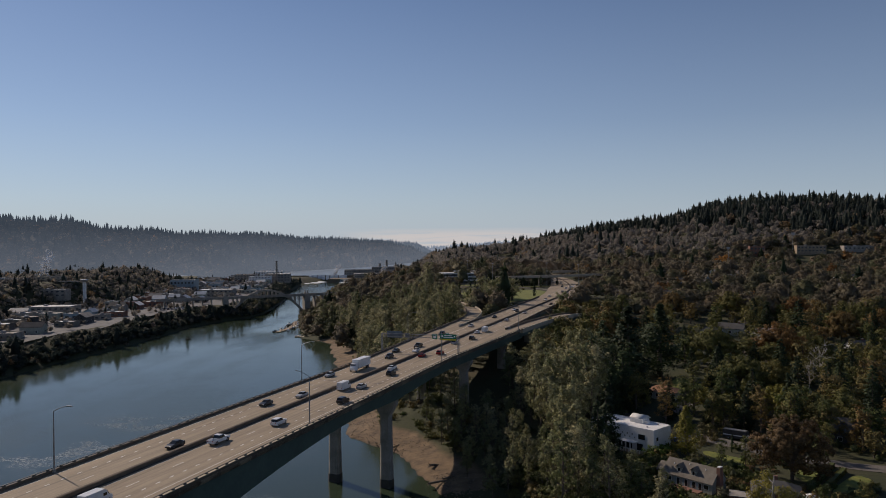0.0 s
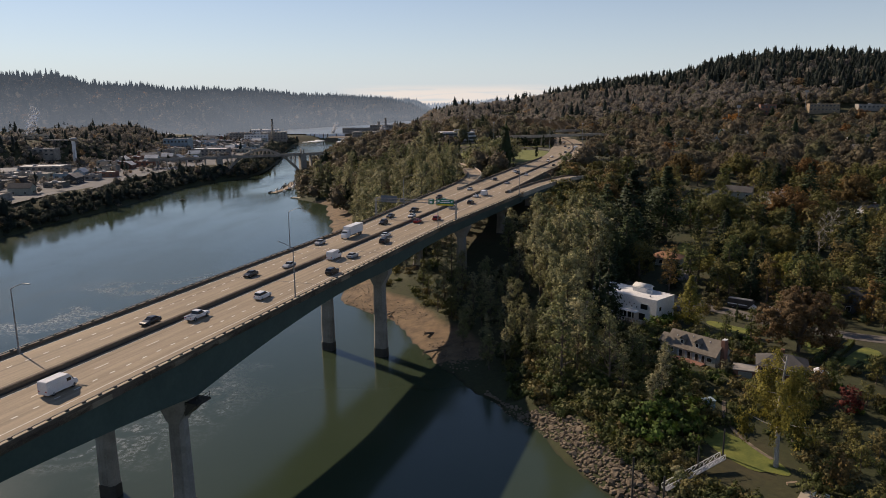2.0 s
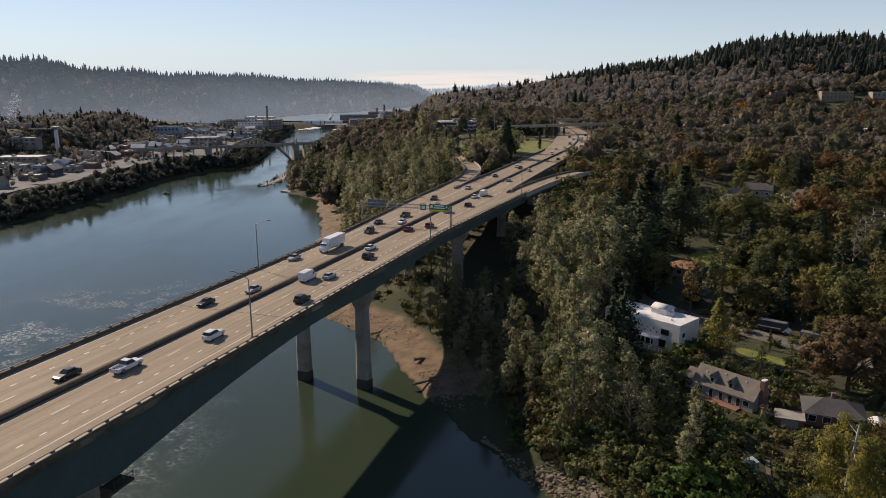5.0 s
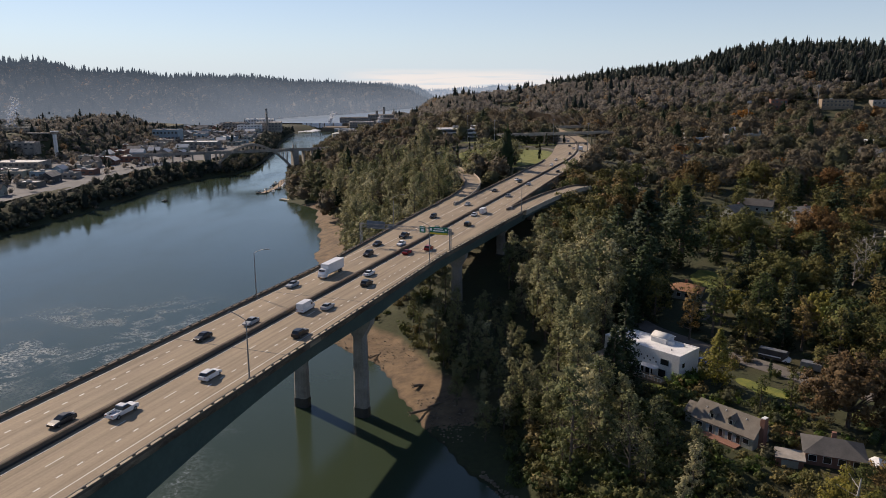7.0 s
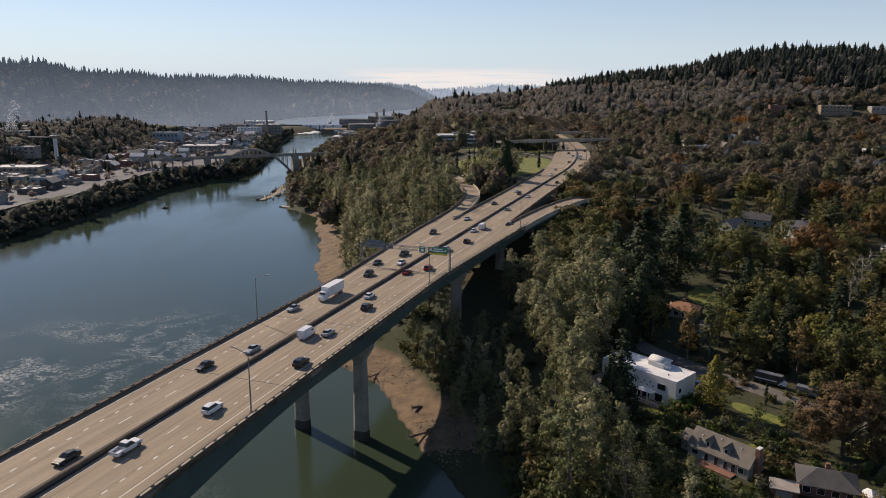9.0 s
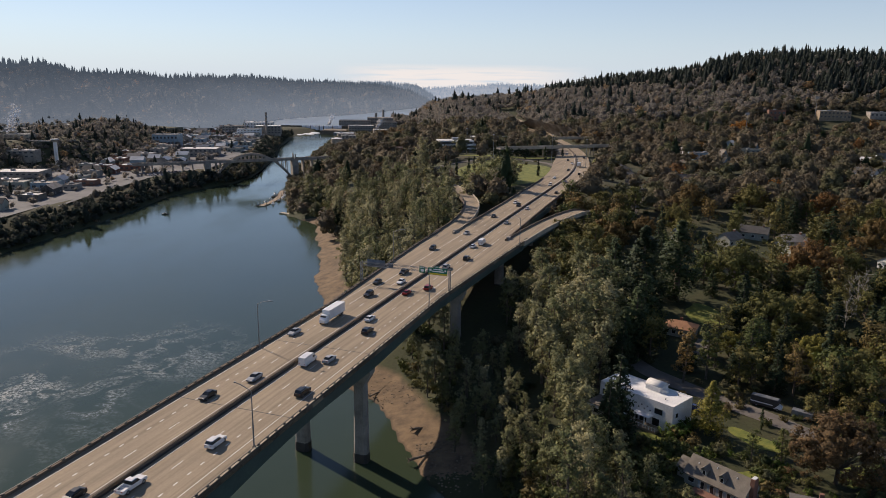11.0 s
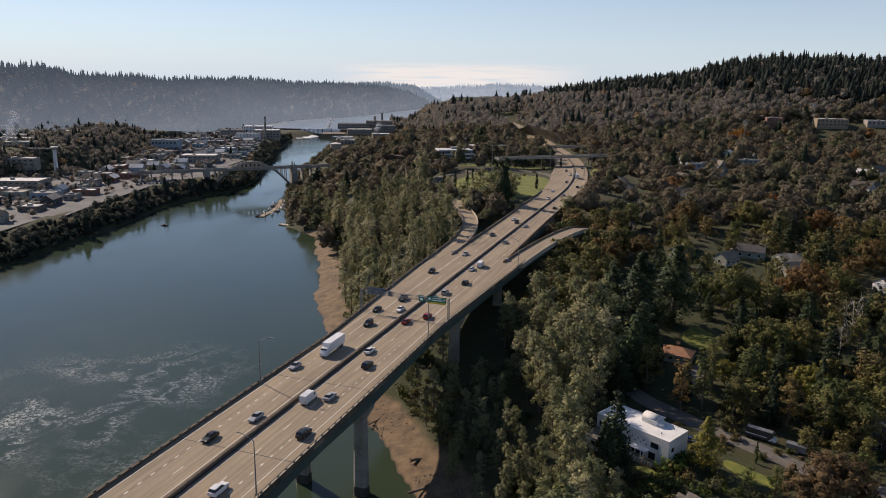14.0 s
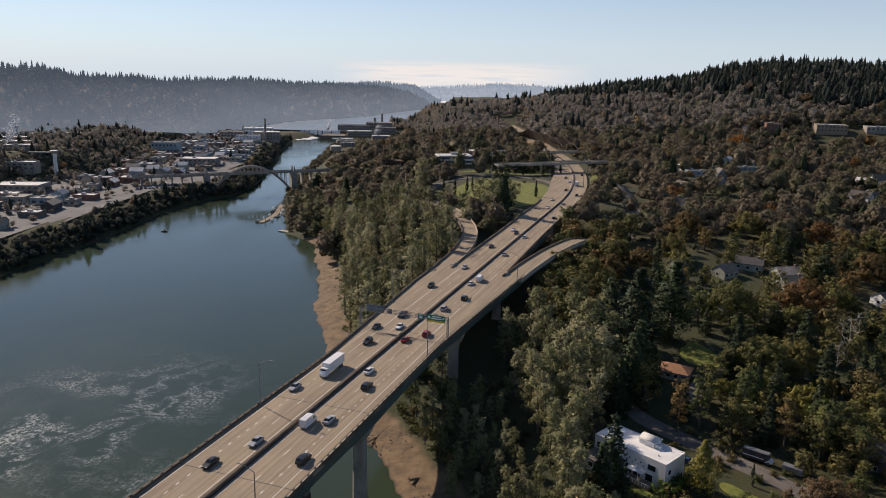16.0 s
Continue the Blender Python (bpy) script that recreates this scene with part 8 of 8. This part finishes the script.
# ---- wooded ridges from 1.2 km out that close the valley, haze painted in ----
def ridge_material(name, haze_glow_low, haze_glow_high, z0, z1, tones):
    """Woods with haze painted in as emission over their own dim colour."""
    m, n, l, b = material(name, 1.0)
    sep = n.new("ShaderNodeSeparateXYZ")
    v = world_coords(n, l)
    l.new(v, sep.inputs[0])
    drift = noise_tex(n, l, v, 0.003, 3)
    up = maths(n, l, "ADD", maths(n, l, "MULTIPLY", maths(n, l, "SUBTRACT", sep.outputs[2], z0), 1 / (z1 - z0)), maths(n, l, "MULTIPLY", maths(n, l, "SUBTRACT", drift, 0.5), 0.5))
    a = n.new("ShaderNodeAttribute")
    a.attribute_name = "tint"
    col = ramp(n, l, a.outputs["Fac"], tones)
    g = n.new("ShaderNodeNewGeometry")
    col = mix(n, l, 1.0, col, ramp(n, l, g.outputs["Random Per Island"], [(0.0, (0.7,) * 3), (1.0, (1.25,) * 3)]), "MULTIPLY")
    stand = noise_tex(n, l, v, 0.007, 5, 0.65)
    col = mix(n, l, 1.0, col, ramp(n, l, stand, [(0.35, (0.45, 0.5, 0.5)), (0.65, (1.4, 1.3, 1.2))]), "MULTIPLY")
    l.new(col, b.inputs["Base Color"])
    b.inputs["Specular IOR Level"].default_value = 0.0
    # painted haze: blue-grey emission that changes with height up the slope
    l.new(ramp(n, l, up, [(0.0, haze_glow_low), (1.0, haze_glow_high)]), b.inputs["Emission Color"])
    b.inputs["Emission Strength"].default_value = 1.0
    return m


def ridge(dist, az0, az1, crest, foot, rough, seed, mat, label, rows_, trees, firs, size, gather=([-50, 10], [1.0, 1.0])):
    """A far ridge seen side on: a slope crowded with small treetops."""
    r = np.random.RandomState(seed)
    n = int((az1 - az0) * 14)
    azs = np.linspace(az0, az1, n)
    back, frac = np.array([q[0] for q in rows_]), np.array([q[1] for q in rows_])

    def place(az, k):
        d0 = np.interp(az, *dist) if isinstance(dist, tuple) else np.full(len(az), float(dist))
        d = d0 * (1 + np.interp(k, np.arange(len(back)), back) * np.interp(az, *gather)) + ripple(az * 100, k * 90, 150, seed + 1) * 22 * (k > 0.4)
        top = np.interp(az, *crest) + ripple(az * 100, az * 0, 420, seed) * rough
        f = np.interp(k, np.arange(len(frac)), frac)
        low = np.interp(az, *foot) if isinstance(foot, tuple) else foot
        z = low + (top - low) * f + ripple(az * 100, k * 60, 90, seed + 2) * 5 * f * (1 - f) * 3
        return np.stack([np.sin(np.radians(az)) * d, np.cos(np.radians(az)) * d, z], 1)

    last = len(rows_) - 1
    land = np.concatenate([place(azs, np.full(n, k)) for k in np.linspace(0, last, last * 3 + 1)])
    i = (np.arange(last * 3)[:, None] * n + np.arange(n - 1)[None]).ravel()
    quads = np.stack([i, i + 1, i + 1 + n, i + n], 1)
    az, k = r.uniform(az0, az1, trees), np.concatenate([r.uniform(0.1, last, trees * 4 // 5), np.full(trees - trees * 4 // 5, last) - r.uniform(0, 0.2, trees - trees * 4 // 5)])
    P = place(az, k)
    vs, fs, ts, at_ = [land], [np.concatenate([quads[:, [0, 1, 2]], quads[:, [0, 2, 3]]])], [np.full(len(land), 0.4)], len(land)
    temps = [[far_template(c, 70 + j, True) for j in range(4)] for c in (0, 1)]
    lot = r.uniform(0, 1, trees) < np.where(k > last - 0.8, firs * 5, firs)
    for p, c in zip(P, lot):
        V, F, N = temps[int(c)][r.randint(4)]
        keep = F[: 20 + 18]
        used = keep.max() + 1
        sc = size * r.uniform(0.7, 1.3)
        vs.append(V[:used] * (sc * r.uniform(0.9, 1.5), sc * r.uniform(0.9, 1.5), sc * (r.uniform(0.8, 1.3) if c else r.uniform(0.6, 1.0))) + p - (0, 0, 1.5))
        fs.append(keep + at_)
        at_ += used
        ts.append(np.full(used, r.uniform(0, 0.2) if c else r.uniform(0.35, 0.85) if r.uniform() < 0.95 else 1.0))
    me = raw_mesh("glowing_backdrop", np.concatenate(vs), np.concatenate(fs), mat, np.concatenate(ts), smooth=True)
    tagged(new("glowing_backdrop", me), label, "hills", kind="structure")


FAR_TONES = [(0.0, (0.02, 0.03, 0.03)), (0.25, (0.03, 0.04, 0.04)), (0.35, (0.08, 0.075, 0.065)), (0.8, (0.12, 0.1, 0.08)), (1.0, (0.2, 0.11, 0.05))]
SLOPE = ((-0.3, 0.0), (-0.22, 0.25), (-0.14, 0.52), (-0.07, 0.76), (-0.02, 0.93), (0.0, 0.99))
M_RIDGE_MID = ridge_material("haze_glow_mid_ridge", (0.18, 0.215, 0.25), (0.14, 0.175, 0.21), 10, 80, FAR_TONES)
M_RIDGE_FAR = ridge_material("haze_glow_far_ridge", (0.29, 0.345, 0.4), (0.23, 0.285, 0.34), -20, 70, FAR_TONES)
M_RIDGE_TOWN = ridge_material("haze_glow_town_ridge", (0.14, 0.165, 0.19), (0.055, 0.07, 0.086), 30, 104, FAR_TONES)
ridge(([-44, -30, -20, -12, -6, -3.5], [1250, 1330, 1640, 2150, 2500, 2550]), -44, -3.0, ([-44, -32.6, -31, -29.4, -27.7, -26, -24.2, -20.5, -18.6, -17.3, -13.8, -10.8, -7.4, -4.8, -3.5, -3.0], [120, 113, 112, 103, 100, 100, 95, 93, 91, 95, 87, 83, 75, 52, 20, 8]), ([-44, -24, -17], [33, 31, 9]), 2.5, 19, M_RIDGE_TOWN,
      "long blue-grey wooded ridge behind the town, its haze a painted glow", SLOPE, 9500, 0.09, 0.95, ([-44, -20, -14.6, -12.5, -10.3, -8.2, -6, -4.5, -3.5], [1.0, 0.75, 0.574, 0.618, 0.665, 0.653, 0.5, 0.337, 0.25]))
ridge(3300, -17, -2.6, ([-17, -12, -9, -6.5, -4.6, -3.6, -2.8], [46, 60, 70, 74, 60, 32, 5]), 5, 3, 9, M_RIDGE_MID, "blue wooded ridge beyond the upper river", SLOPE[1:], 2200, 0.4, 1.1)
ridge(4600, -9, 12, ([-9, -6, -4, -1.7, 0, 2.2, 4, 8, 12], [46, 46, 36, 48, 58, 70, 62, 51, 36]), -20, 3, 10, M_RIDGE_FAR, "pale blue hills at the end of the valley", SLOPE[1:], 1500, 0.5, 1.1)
